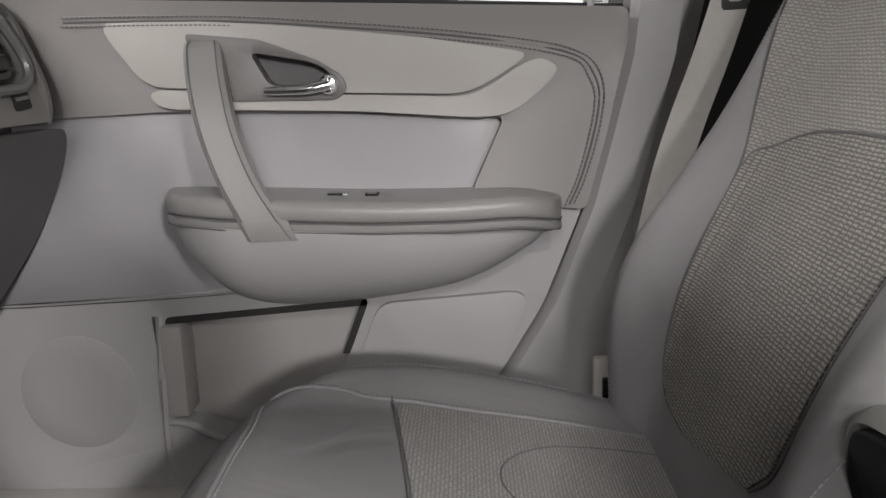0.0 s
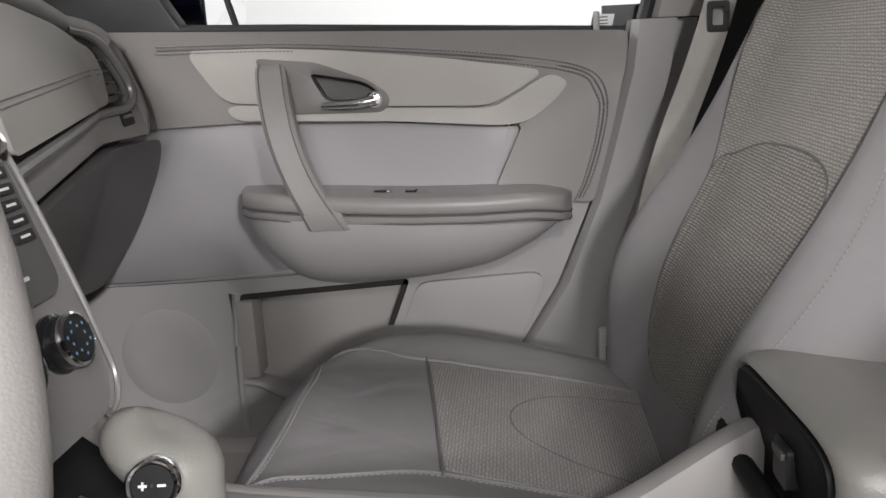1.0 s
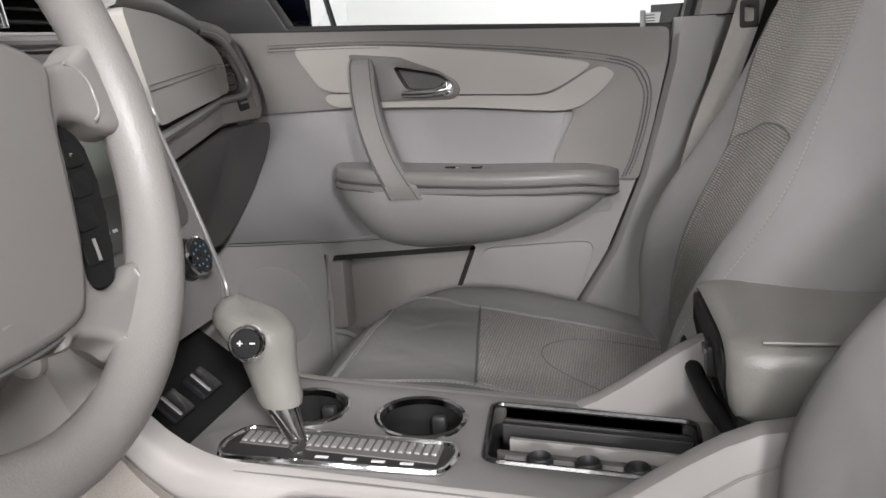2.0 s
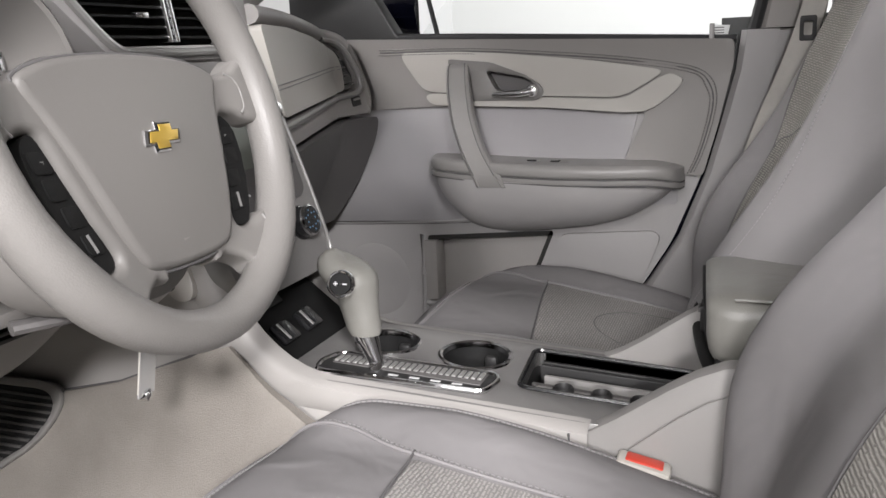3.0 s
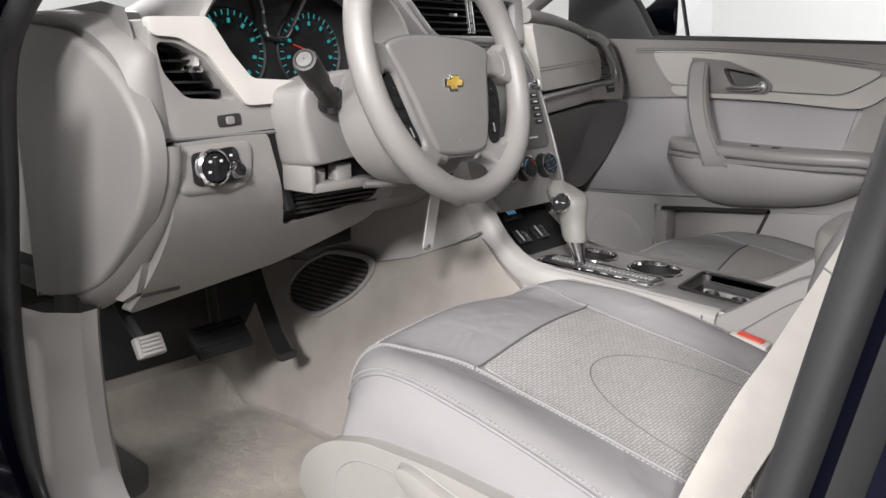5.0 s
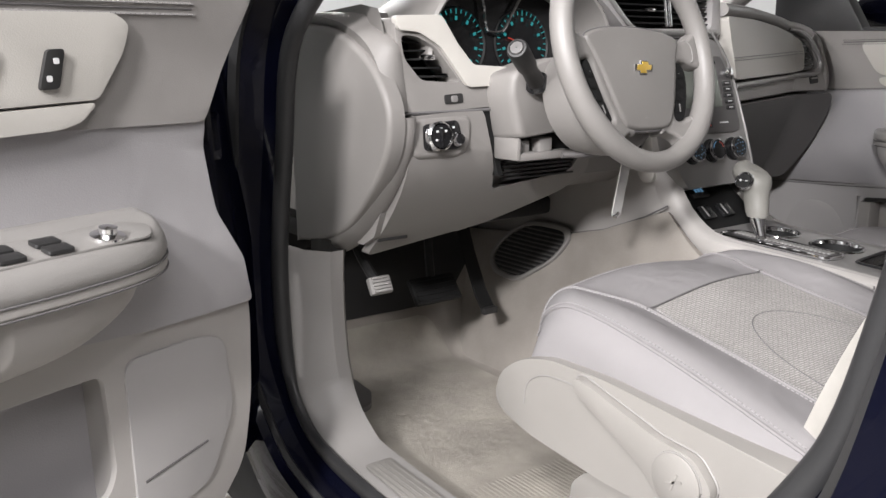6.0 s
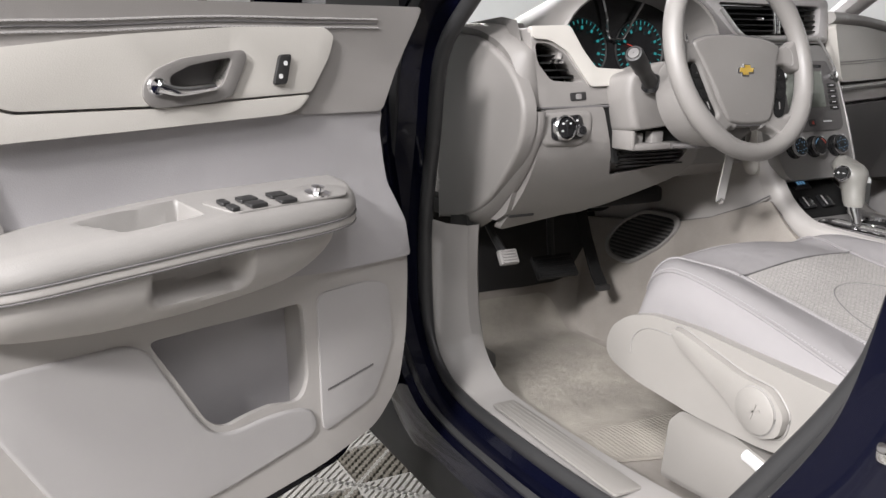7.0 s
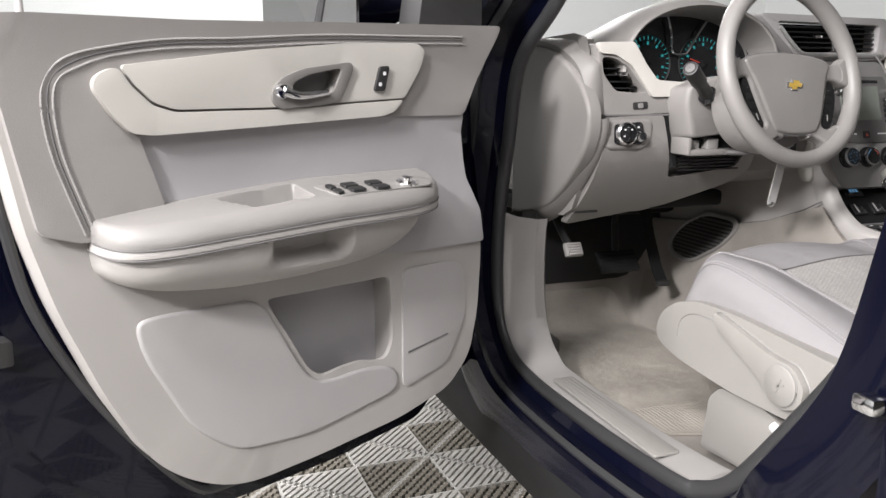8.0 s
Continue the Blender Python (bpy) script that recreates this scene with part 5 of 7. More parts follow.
for x, z in curve([(-0.64, 1.178), (-0.60, 1.172), (-0.566, 1.158), (-0.540, 1.130), (-0.522, 1.085), (-0.510, 1.050), (-0.506, 1.020), (-0.510, 0.996)], 5):
    secs.append([Vector((x + dx, y, z)) for dx, y in ((-0.14, 1.074), (-0.05, 1.072), (-0.018, 1.066), (-0.002, 1.052), (0.001, 1.036), (-0.010, 1.020), (-0.034, 1.0), (-0.07, 0.975))])
part("dash_end", loft(secs, ring=False), UPPER, dash, "dark grey rounded dash end")


def glove(s, t, h):
    d = 0.99 - t
    return Vector((dash_b(s) - 0.008 - 0.30 * d - 0.9 * d * d + h, s, t))


part("glove_box", plate(fillet([(0.44, 0.985), (1.045, 0.992), (1.055, 0.95), (1.05, 0.85), (1.03, 0.76), (0.44, 0.77)], 0.02), -0.02, 0.014, glove, 0.008, step=0.04, seg=3), GLOVE, dash, "dark grey glove box lid")
# ---- steering column and wheel ----
WC = Vector((-0.146, -0.081, 1.0915))
WN = Vector((math.cos(radians(16)), 0.11, math.sin(radians(16)))).normalized()
WM = frame_m(WC, (0, 1, 0), WN)          # local x to the passenger, local y up the rim, local z to the driver


def on_wheel(s, t, h):
    return WM @ Vector((s, t, h))


col = thing("steering_column", (-0.30, -0.075, 0.9), "grey steering column cover with its lower shell missing", "steering column")
column_ring = curve(fillet([(-0.212, 0.950), (-0.228, 1.02), (-0.224, 1.058), (-0.150, 1.080), (-0.02, 1.080), (0.060, 1.060), (0.072, 1.03), (0.068, 0.975), (-0.06, 0.964)], 0.014, 5), 1, closed=True)
secs = []
for x, dz, k in ((-0.36, 0.0, 1.0), (-0.32, 0.002, 1.0), (-0.288, 0.005, 1.0), (-0.279, 0.006, 0.988), (-0.274, 0.006, 0.965), (-0.272, 0.006, 0.93)):
    secs.append([Vector((x, -0.08 + (y + 0.08) * k, 1.02 + (z + dz - 1.02) * k)) for y, z in column_ring])
part("upper_shell", loft(secs), DASH, col, "smooth pale grey upper cover")
part("hub_drum", lathe([(0.001, -0.13), (0.088, -0.13), (0.100, -0.085), (0.102, -0.062), (0.095, -0.046), (0.08, -0.04), (0.001, -0.04)], WM @ Matrix.Translation((0, -0.045, 0)), 48), DASH, col)
part("shell_edge", loft([[Vector((x, y, z)) for x, y in ((-0.375, y0 - 0.006), (-0.340, y0 - 0.004), (-0.336, y0), (-0.336, y0 + 0.010), (-0.375, y0 + 0.010))] for y0, z in ((-0.234, 1.004), (-0.228, 0.97), (-0.216, 0.93), (-0.204, 0.892))]), MATTE, col, "dark gap beside the column")
# solid black block imitates the shaded hollow of the missing lower cover
part("cavity_shade", loft([[Vector((x, y, z + 0.2 * (x + 0.28))) for y, z in ((-0.204, 0.956), (-0.200, 0.930), (-0.06, 0.928), (0.03, 0.95), (0.03, 0.962), (-0.10, 0.962))] for x in (-0.345, -0.305)]), MATTE, col, "black filler for the shaded space under the cover")
part("lower_shell", merge(box((-0.345, -0.209, 0.920), (-0.276, -0.085, 0.933), bevel=0.004), box((-0.345, -0.213, 0.921), (-0.276, -0.203, 0.958), bevel=0.004)), DASH, col, "what is left of the lower cover")
part("inner_bracket", merge(box((-0.310, -0.192, 0.931), (-0.294, -0.172, 0.952), bevel=0.002), box((-0.312, -0.158, 0.931), (-0.286, -0.128, 0.956), bevel=0.004)), BEZEL, col, "exposed grey bracket under the cover")
part("tilt_lever", tube(curve([(-0.245, -0.145, 0.930), (-0.222, -0.10, 0.930), (-0.205, -0.05, 0.938)], 5), 0.0095, 10, flat=0.6), GLOVE, col, "dark grey tilt lever")
part("ignition_barrel", lathe([(0.02, -0.06), (0.02, 0.0), (0.016, 0.004), (0.001, 0.004)], frame_m((-0.245, 0.045, 0.985), (1, 0, 0), (0.3, 0.6, -0.1)), 18), DARK, col)
tip, root = Vector((-0.203, -0.276, 1.098)), Vector((-0.262, -0.185, 1.045))
ax = (tip - root)
stalk = part("indicator_stalk", lathe([(0.001, 0), (0.0145, 0.0), (0.0135, 0.03), (0.0125, 0.055), (0.0155, 0.062), (0.0165, ax.length - 0.006), (0.0145, ax.length), (0.0115, ax.length + 0.0005), (0.011, ax.length - 0.001), (0.001, ax.length - 0.001)], frame_m(root, (0, 0, 1), ax), 22), DARK, col, "black indicator stalk")
part("stalk_end", lathe([(0.0105, ax.length), (0.0095, ax.length + 0.002), (0.001, ax.length + 0.0025)], frame_m(root, (0, 0, 1), ax), 20), GLOVE, stalk, "grey round end button")
part("stalk_socket", lathe([(0.001, -0.003), (0.020, -0.002), (0.0145, 0.004), (0.001, 0.004)], frame_m(root + ax * 0.03, (0, 0, 1), ax), 18), BLACK, col)

sw = thing("steering_wheel", tuple(WC), "grey four-spoke leather steering wheel with gold emblem", "steering wheel")
RW = 0.1724
ring = []
for j in range(64):
    a = 2 * math.pi * j / 64
    grip = 0.0160 + 0.0012 * max(0, math.cos(4 * (a - math.pi / 4)))
    ring.append([on_wheel((RW + grip * math.cos(b)) * math.cos(a), (RW + grip * math.cos(b)) * math.sin(a), grip * 1.12 * math.sin(b)) for b in [2 * math.pi * i / 14 for i in range(14)]])
part("rim", loft(ring, close=True), WHEEL, sw, "grained grey leather rim")
def on_spoke(s, t, h):
    """The spoke plate lies low at the hub and rises to meet the rim."""
    r = math.hypot(s, t * 0.9)
    return on_wheel(s, t, h - 0.0065 + 0.0095 * ramp(r, 0.115, 0.160))


pad_half = [(0.0, 0.0400), (0.040, 0.0390), (0.080, 0.0350), (0.110, 0.0265), (0.1145, 0.0170), (0.1055, -0.001), (0.0965, -0.021), (0.0870, -0.045), (0.0740, -0.082), (0.0620, -0.106), (0.052, -0.1165), (0.030, -0.1205), (0.0, -0.1215)]
pad_line = curve(pad_half + [(-q, t) for q, t in pad_half[-2:0:-1]], 3, closed=True)
part("hub_pad", soft_plate(pad_line, -0.030, -0.003, 0.006, on_wheel, crown=lambda s, t: 0.006 * (1 - min(1, (s / 0.105) ** 2)) * (1 - min(1, ((t + 0.040) / 0.082) ** 2))), HUB, sw, "smooth grey airbag cover")
part("pad_gap", tube([on_wheel(q[0] * 1.008, q[1] * 1.008, -0.0085) for q in pad_line], 0.0016, 6, close=True), SEAM, sw, "dark joint round the airbag cover")
for sgn in (-1, 1):
    half = [(0.03, 0.030), (0.08, 0.0295), (0.110, 0.0250), (0.126, 0.0235), (0.140, 0.0262), (0.153, 0.0350), (0.168, 0.038), (0.172, 0.010), (0.168, -0.020), (0.155, -0.0225), (0.143, -0.0180), (0.132, -0.0125), (0.118, -0.0105), (0.108, -0.0150), (0.100, -0.040), (0.088, -0.074), (0.078, -0.096), (0.080, -0.106), (0.092, -0.1095), (0.104, -0.1060), (0.117, -0.1010), (0.130, -0.1040), (0.128, -0.118), (0.110, -0.136), (0.088, -0.148), (0.078, -0.147), (0.072, -0.1380), (0.062, -0.1310), (0.048, -0.1250), (0.03, -0.1150)]
    outline = [(sgn * q[0], q[1]) for q in curve(half, 4, closed=True)]
    part("spoke", soft_plate(outline, -0.024, 0.0, 0.0065, on_spoke), HUB, sw, "grey plastic spokes beside the airbag cover")
    for seam in ([(0.132, 0.0235), (0.140, 0.018), (0.1445, 0.008), (0.1435, -0.008), (0.138, -0.0135)], [(0.1105, -0.1045), (0.1105, -0.114), (0.102, -0.125), (0.090, -0.1345), (0.074, -0.137)]):
        part("spoke_seam", tube([on_spoke(sgn * q[0], q[1], -0.0004) for q in curve(seam, 5)], 0.0011, 6), BEZEL, sw)
    pod_line = [(0.1105, -0.0125), (0.122, -0.0150), (0.1275, -0.026), (0.1265, -0.045), (0.119, -0.071), (0.107, -0.096), (0.097, -0.1065), (0.085, -0.1070), (0.0790, -0.098), (0.0885, -0.074), (0.1005, -0.040)]
    pod = part("switch_pod", plate([(sgn * q[0], q[1]) for q in curve(pod_line, 3, closed=True)], -0.030, -0.0055, on_spoke, 0.004, seg=3, step=0.02), MATTE, sw, "black cruise and audio switch pod")
    for k, t in enumerate((-0.030, -0.048, -0.067, -0.087)):
        mid = 0.1135 - 0.0205 * ramp(-t, 0.026, 0.098)
        q = [(mid - 0.0085, t - 0.0075), (mid + 0.0085, t - 0.0070), (mid + 0.0105, t + 0.0075), (mid - 0.0060, t + 0.0070)]
        b = part("pod_button", plate(fillet([(sgn * x, y) for x, y in q], 0.003), -0.008, -0.0040, on_spoke, 0.001), MATTE, pod)
        if k != 3:
            part("symbol", plate([(sgn * (mid - 0.0025), t - 0.001), (sgn * (mid + 0.0015), t - 0.001), (sgn * (mid + 0.0015), t + 0.001), (sgn * (mid - 0.0025), t + 0.001)], -0.0042, -0.0037, on_spoke, 0), SILVER, b)
        else:
            part("thumb_bar", tube([on_spoke(sgn * (mid + 0.001), t - 0.006, -0.0035), on_spoke(sgn * (mid + 0.004), t + 0.007, -0.0035)], 0.0013, 6), SILVER, b, "silver rocker bar")


def cross(w, h, a, b, lean=0.004):
    return [(-w, -b), (-a - lean, -b), (-a - lean, -h), (a - lean, -h), (a - lean, -b), (w - lean, -b), (w, b), (a + lean, b), (a + lean, h), (-a + lean, h), (-a + lean, b), (-w + lean, b)]


emb = part("emblem", plate(cross(0.0235, 0.0115, 0.0095, 0.0058), -0.002, 0.0052, lambda s, t, h: on_wheel(s, t - 0.026, h), 0.0016, seg=1), CHROME, sw, "plain cross-shaped emblem in chrome and gold")
part("emblem_face", plate(cross(0.0198, 0.0090, 0.0077, 0.0040), 0.0048, 0.0057, lambda s, t, h: on_wheel(s, t - 0.026, h), 0.0006), GOLD, emb)
part("pad_print", plate([(-0.012, -0.104), (0.010, -0.100), (0.010, -0.098), (-0.012, -0.102)], -0.006, -0.0005, on_wheel, 0), SHIELD, sw)

key = thing("key_tag", (-0.255, 0.005, 0.81), "clear plastic key tag hanging from the ignition", "key")
ka, kb = Vector((-0.245, 0.015, 0.945)), Vector((-0.262, 0.003, 0.812))
part("tag", loft([[p + Vector((0, w, 0)) + Vector((0.0012 * e, 0, 0)) for w, e in ((-0.011, -1), (0.011, -1), (0.011, 1), (-0.011, 1))] for p in (ka + (kb - ka) * 0.25, ka + (kb - ka) * 0.6, kb)]), ACRYLIC, key, "clear plastic strip")
for w in (-0.0112, 0.0112):
    part("tag_edge", tube([ka + (kb - ka) * 0.25 + Vector((0, w, 0)), kb + Vector((0, w * 0.9, 0.004))], 0.0011, 5), BELT_PLASTIC, key)
part("tag_label", box((-0.0016, -0.009, 0.0), (0.0016, 0.009, 0.005), Matrix.Translation(ka + (kb - ka) * 0.20), bevel=0), RED, key, "red printed end of the tag")
part("key_head", plate(fillet([(-0.012, -0.03), (0.012, -0.03), (0.014, 0.012), (-0.014, 0.012)], 0.006), 0, 0.009, lambda s, t, h: ka + Vector((h, s + 0.006, t - 0.005)), 0.002), BLACK, key, "black key head")
part("end_rivet", lathe([(0.001, -0.005), (0.006, -0.004), (0.0068, 0), (0.006, 0.004), (0.001, 0.005)], frame_m(kb, (0, 0, 1), (1, 0.2, 0)), 14), CHROME, key)
part("clip", box((-0.003, -0.006, -0.004), (0.003, 0.006, 0.004), Matrix.Translation(ka + (kb - ka) * 0.28), bevel=0.001), WHITE_MARK, key)

# ---- pedals ----


def pedal(name, c, w, h, arm_top, material, label, lean=50):
    ob = thing(name, c, label, "pedal")
    m = Matrix.Translation(c) @ Matrix.Rotation(radians(lean), 4, "Y")
    pad_ = part("pedal_pad", box((-h / 2, -w / 2, -0.007), (h / 2, w / 2, 0.007), m, bevel=0.004), material, ob)
    for k in range(5):
        x = -h / 2 + h * (k + 0.7) / 5.4
        part("pad_rib", box((x - 0.0025, -w / 2 + 0.006, 0.006), (x + 0.0025, w / 2 - 0.006, 0.010), m, bevel=0.001), material, pad_)
    part("pedal_arm", tube(curve([arm_top, (Vector(arm_top) + Vector(c)) / 2 + Vector((-0.03, 0, 0)), Vector(c) + Vector((-0.01, 0, 0))], 6), 0.010, 8), DARK, ob)
    return ob


pedal("brake_pedal", (-0.67, -0.115, 0.605), 0.115, 0.062, (-0.72, -0.07, 0.82), MATTE, "wide black ribbed brake pedal")
pedal("parking_brake_pedal", (-0.53, -0.330, 0.679), 0.046, 0.034, (-0.62, -0.34, 0.80), BEZEL, "small ribbed grey parking brake pedal", 60)
gas = thing("accelerator_pedal", (-0.62, 0.04, 0.5), "long black accelerator pedal", "pedal")
part("pedal_pad", loft([[Vector((x, y + w, z + e)) for w, e in ((-0.016, -0.006), (0.016, -0.006), (0.016, 0.006), (-0.016, 0.006))] for x, y, z in ((-0.74, 0.0, 0.76), (-0.70, 0.0, 0.66), (-0.665, 0.005, 0.58), (-0.635, 0.005, 0.545))]), MATTE, gas)
part("pedal_tip", box((-0.645, -0.012, 0.537), (-0.627, 0.026, 0.553), bevel=0.004), DARK, gas)

# carpet side speaker by the tunnel
def on_tunnel(s, t, h):
    return Vector((s, wall_y(t) - h * 0.95, t + h * 0.3))


sp = thing("footwell_grille", (-0.68, 0.13, 0.6), "oval slotted grille set in the footwell carpet", "vent grille")
oval = fillet([(-0.560, 0.724), (-0.548, 0.695), (-0.592, 0.640), (-0.700, 0.572), (-0.792, 0.582), (-0.816, 0.618), (-0.775, 0.674), (-0.690, 0.722)], 0.035, 5)
inner = [(-0.682 + (x + 0.682) * 0.89, 0.651 + (z - 0.651) * 0.84) for x, z in oval]
part("grille_rim", plate(oval, -0.004, 0.007, on_tunnel, 0.003, holes=[inner]), BEZEL, sp, "grey oval rim")
part("grille_back", plate(oval, -0.004, 0.0015, on_tunnel, 0), DARK, sp)
for k in range(12):
    t = 0.592 + k * 0.0098
    cut = [x0 + (x1 - x0) * (t - z0) / (z1 - z0) for (x0, z0), (x1, z1) in zip(inner, inner[1:] + inner[:1]) if (z0 - t) * (z1 - t) < 0]
    if len(cut) > 1:
        part("slat", plate([(min(cut), t), (max(cut), t), (max(cut), t + 0.0042), (min(cut), t + 0.0042)], 0.0, 0.005, on_tunnel, 0.001), GLOVE, sp)

# ---- center console ----
con = thing("center_console", (-0.05, 0.32, 0.4), "grey center console with cup holders and open tray", "center console")


def con_z(x):
    return 0.742 - 0.060 * (x - 0.0)


def on_con(s, t, h):
    return Vector((s, t, con_z(s) + h))


YN, YF = 0.212, 0.425
cup1 = [(-0.165 + 0.040 * math.cos(a), 0.345 + 0.040 * math.sin(a)) for a in [2 * math.pi * j / 28 for j in range(28)]]
cup2 = [(-0.045 + 0.044 * math.cos(a), 0.345 + 0.044 * math.sin(a)) for a in [2 * math.pi * j / 28 for j in range(28)]]
tray = fillet([(0.030, 0.272), (0.225, 0.272), (0.225, 0.392), (0.020, 0.392)], 0.014)
gate = fillet([(-0.205, 0.222), (0.0, 0.236), (0.008, 0.272), (0.0, 0.290), (-0.20, 0.282), (-0.212, 0.25)], 0.012)
top = fillet([(-0.30, 0.205), (0.13, YN), (0.20, YN + 0.02), (0.24, 0.25), (0.24, YF - 0.01), (0.10, YF), (-0.30, YF)], 0.012)
part("top_plate", plate(top, -0.02, 0.0, on_con, 0.004, holes=[cup1, cup2, tray]), SILVER, con, "satin grey console top")
for nm, loop, cx, r in (("cup_holder", cup1, -0.165, 0.040), ("cup_holder", cup2, -0.045, 0.044)):
    c = on_con(cx, 0.345, 0)
    cup = part(nm, lathe([(r, 0.001), (r - 0.002, -0.02), (r - 0.006, -0.07), (0.001, -0.072)], Matrix.Translation(c) @ Matrix.Rotation(radians(3.4), 4, "Y"), 32), MATTE, con, "round cup holder with chrome ring")
    part("cup_ring", lathe([(r - 0.003, -0.004), (r - 0.002, 0.002), (r + 0.001, 0.0035), (r + 0.0035, 0.002), (r + 0.0045, -0.001)], Matrix.Translation(c) @ Matrix.Rotation(radians(3.4), 4, "Y"), 36), CHROME, cup)
    part("cup_tab", box((-0.008, -0.006, -0.05), (0.008, 0.006, -0.012), Matrix.Translation(c + Vector((0.01, r - 0.010, 0))), bevel=0.004), DARK, cup)
tr = part("tray_well", merge(plate(tray, -0.060, -0.056, on_con, 0), loft([[on_con(s, t, h) for s, t in tray] for h in (0.0, -0.057)], caps=False)), DARK, con, "open dark storage tray")
part("tray_rim", tube([on_con(s, t, 0.001) for s, t in tray], 0.003, 6, close=True), BLACK, tr)
part("tray_divider", plate([(0.044, 0.343), (0.218, 0.343), (0.218, 0.349), (0.044, 0.349)], -0.056, -0.012, on_con, 0.0015), BEZEL, tr, "grey upright divider")
for t in (0.366, 0.378):
    part("tray_rail", plate([(0.034, t), (0.220, t), (0.220, t + 0.005), (0.034, t + 0.005)], -0.03, -0.008, on_con, 0.0015), DARK, tr)
part("tray_ledge", plate(fillet([(0.036, 0.311), (0.218, 0.311), (0.218, 0.318), (0.036, 0.318)], 0.002), -0.056, -0.011, on_con, 0.0015), GLOVE, tr, "dark ledge behind the coin slots")
for k in range(4):
    x = 0.046 + k * 0.044
    part("coin_tab", plate(fillet([(x, 0.276), (x + 0.022, 0.276), (x + 0.022, 0.300), (x, 0.300)], 0.003), -0.056, -0.006, on_con, 0.003), BEZEL, tr)
    if k < 3:
        part("coin_slot", lathe([(0.001, -0.05), (0.0125, -0.05), (0.0125, -0.002), (0.0105, 0.001), (0.009, -0.003), (0.0085, -0.03), (0.001, -0.03)], Matrix.Translation(on_con(x + 0.033, 0.292, 0)), 18), DARK, tr, "round coin holder")
gt = part("shift_gate", plate(gate, -0.002, 0.004, on_con, 0.002), DARK, con, "dark shift gate with chrome frame")
part("gate_frame", tube([on_con(s, t, 0.004) for s, t in gate], 0.003, 6, close=True), CHROME, gt)
sl = part("slide_cover", box((-0.197, 0.250, 0.0), (-0.008, 0.284, 0.0045), Matrix.Translation((0, 0, con_z(0.0) + 0.001)) @ Matrix.Rotation(radians(3.4), 4, "Y"), bevel=0.001), GLOVE, gt, "ribbed grey slide cover")
for k in range(24):
    x = -0.195 + k * 0.0078
    part("slide_rib", box((x, 0.252 + 0.011 * k / 24, 0.003), (x + 0.0050, 0.271 + 0.011 * k / 24, 0.0072), Matrix.Translation((0, 0, con_z(x))), bevel=0.0008), SATIN, sl)
for k, x in enumerate((-0.118, -0.092, -0.066, -0.040)):
    part("print_bar", plate([(x, 0.2385 + 0.0015 * k), (x + 0.012, 0.2395 + 0.0015 * k), (x + 0.012, 0.2435 + 0.0015 * k), (x, 0.2425 + 0.0015 * k)], 0.004, 0.0044, on_con, 0), WHITE_MARK, gt)
# the sides that sweep up to the stack
def leg_top(x):
    """Height of the swept edge at x."""
    u = max(0.0, min(1.0, (-0.19 - x) / 0.175))
    return con_z(x) - 0.006 + 0.30 * (1 - math.sqrt(max(0.0, 1 - u ** 2.2)))


for y0, sgn in ((0.205, 1), (0.425, -1)):
    secs = []
    for x in [0.125 - 0.315 * i / 10 for i in range(11)] + [-0.19 - 0.175 * math.sin(math.pi / 2 * i / 14) for i in range(1, 15)]:
        z, f = leg_top(x), ramp(x, -0.05, -0.25)
        secs.append([Vector((x + a * f, y0 - sgn * b, z + c)) for a, b, c in ((0.014, -0.016, 0.007), (0.010, 0.0, 0.005), (0.004, 0.007, 0.0), (-0.006, 0.009, -0.010), (-0.016, 0.008, -0.022), (-0.022, 0.003, -0.030), (-0.026, 0.004, -0.036), (-0.05, 0.008, -0.060), (-0.08, 0.012, -0.10), (-0.10, 0.010, -0.16))])
    part("swept_edge", loft(secs, ring=False), TRIM_WARM, con, "pale grey swept console edge")
    secs = []
    for x in np.linspace(-0.95, 0.12, 44):
        z = leg_top(max(x, -0.3649)) - 0.02 if x > -0.365 else 1.0
        z = min(z, 1.0)
        lo_z = 0.50
        secs.append([Vector((x, y0 - sgn * (0.002 + 0.018 * ramp(k, 0.0, 0.7)), z + (lo_z - z) * k)) for k in np.linspace(0, 1, 10)])
    side = part("tunnel_side", loft(secs, ring=False), TRIM_WARM, con, "smooth grey tunnel side")
    if sgn > 0:
        part("side_seam", tube([(x, 0.1845, z) for x, z in ((-0.60, 0.70), (-0.467, 0.731), (-0.356, 0.774), (-0.300, 0.803))], 0.0018, 5), SEAM, side)
part("side_pad", plate(fillet([(-0.40, 0.96), (-0.36, 0.96), (-0.352, 0.90), (-0.338, 0.845), (-0.372, 0.84), (-0.395, 0.88)], 0.02), 0.0, 0.010, lambda s, t, h: Vector((s, 0.192 + 0.1 * (0.0 + max(0, t - 0.80)) - h, t)), 0.004), ACCENT, con, "pale beige knee pad")
# switch panel below the stack
def on_sw(s, t, h):
    return Vector((-0.245 + s * -0.75, t, 0.757 + s * 0.66 + h))


swp = part("switch_panel", plate(fillet([(0.0, 0.222), (0.0, 0.405), (0.125, 0.395), (0.125, 0.235)], 0.015), -0.01, 0.002, on_sw, 0.002), MATTE, con, "black sloping switch panel")
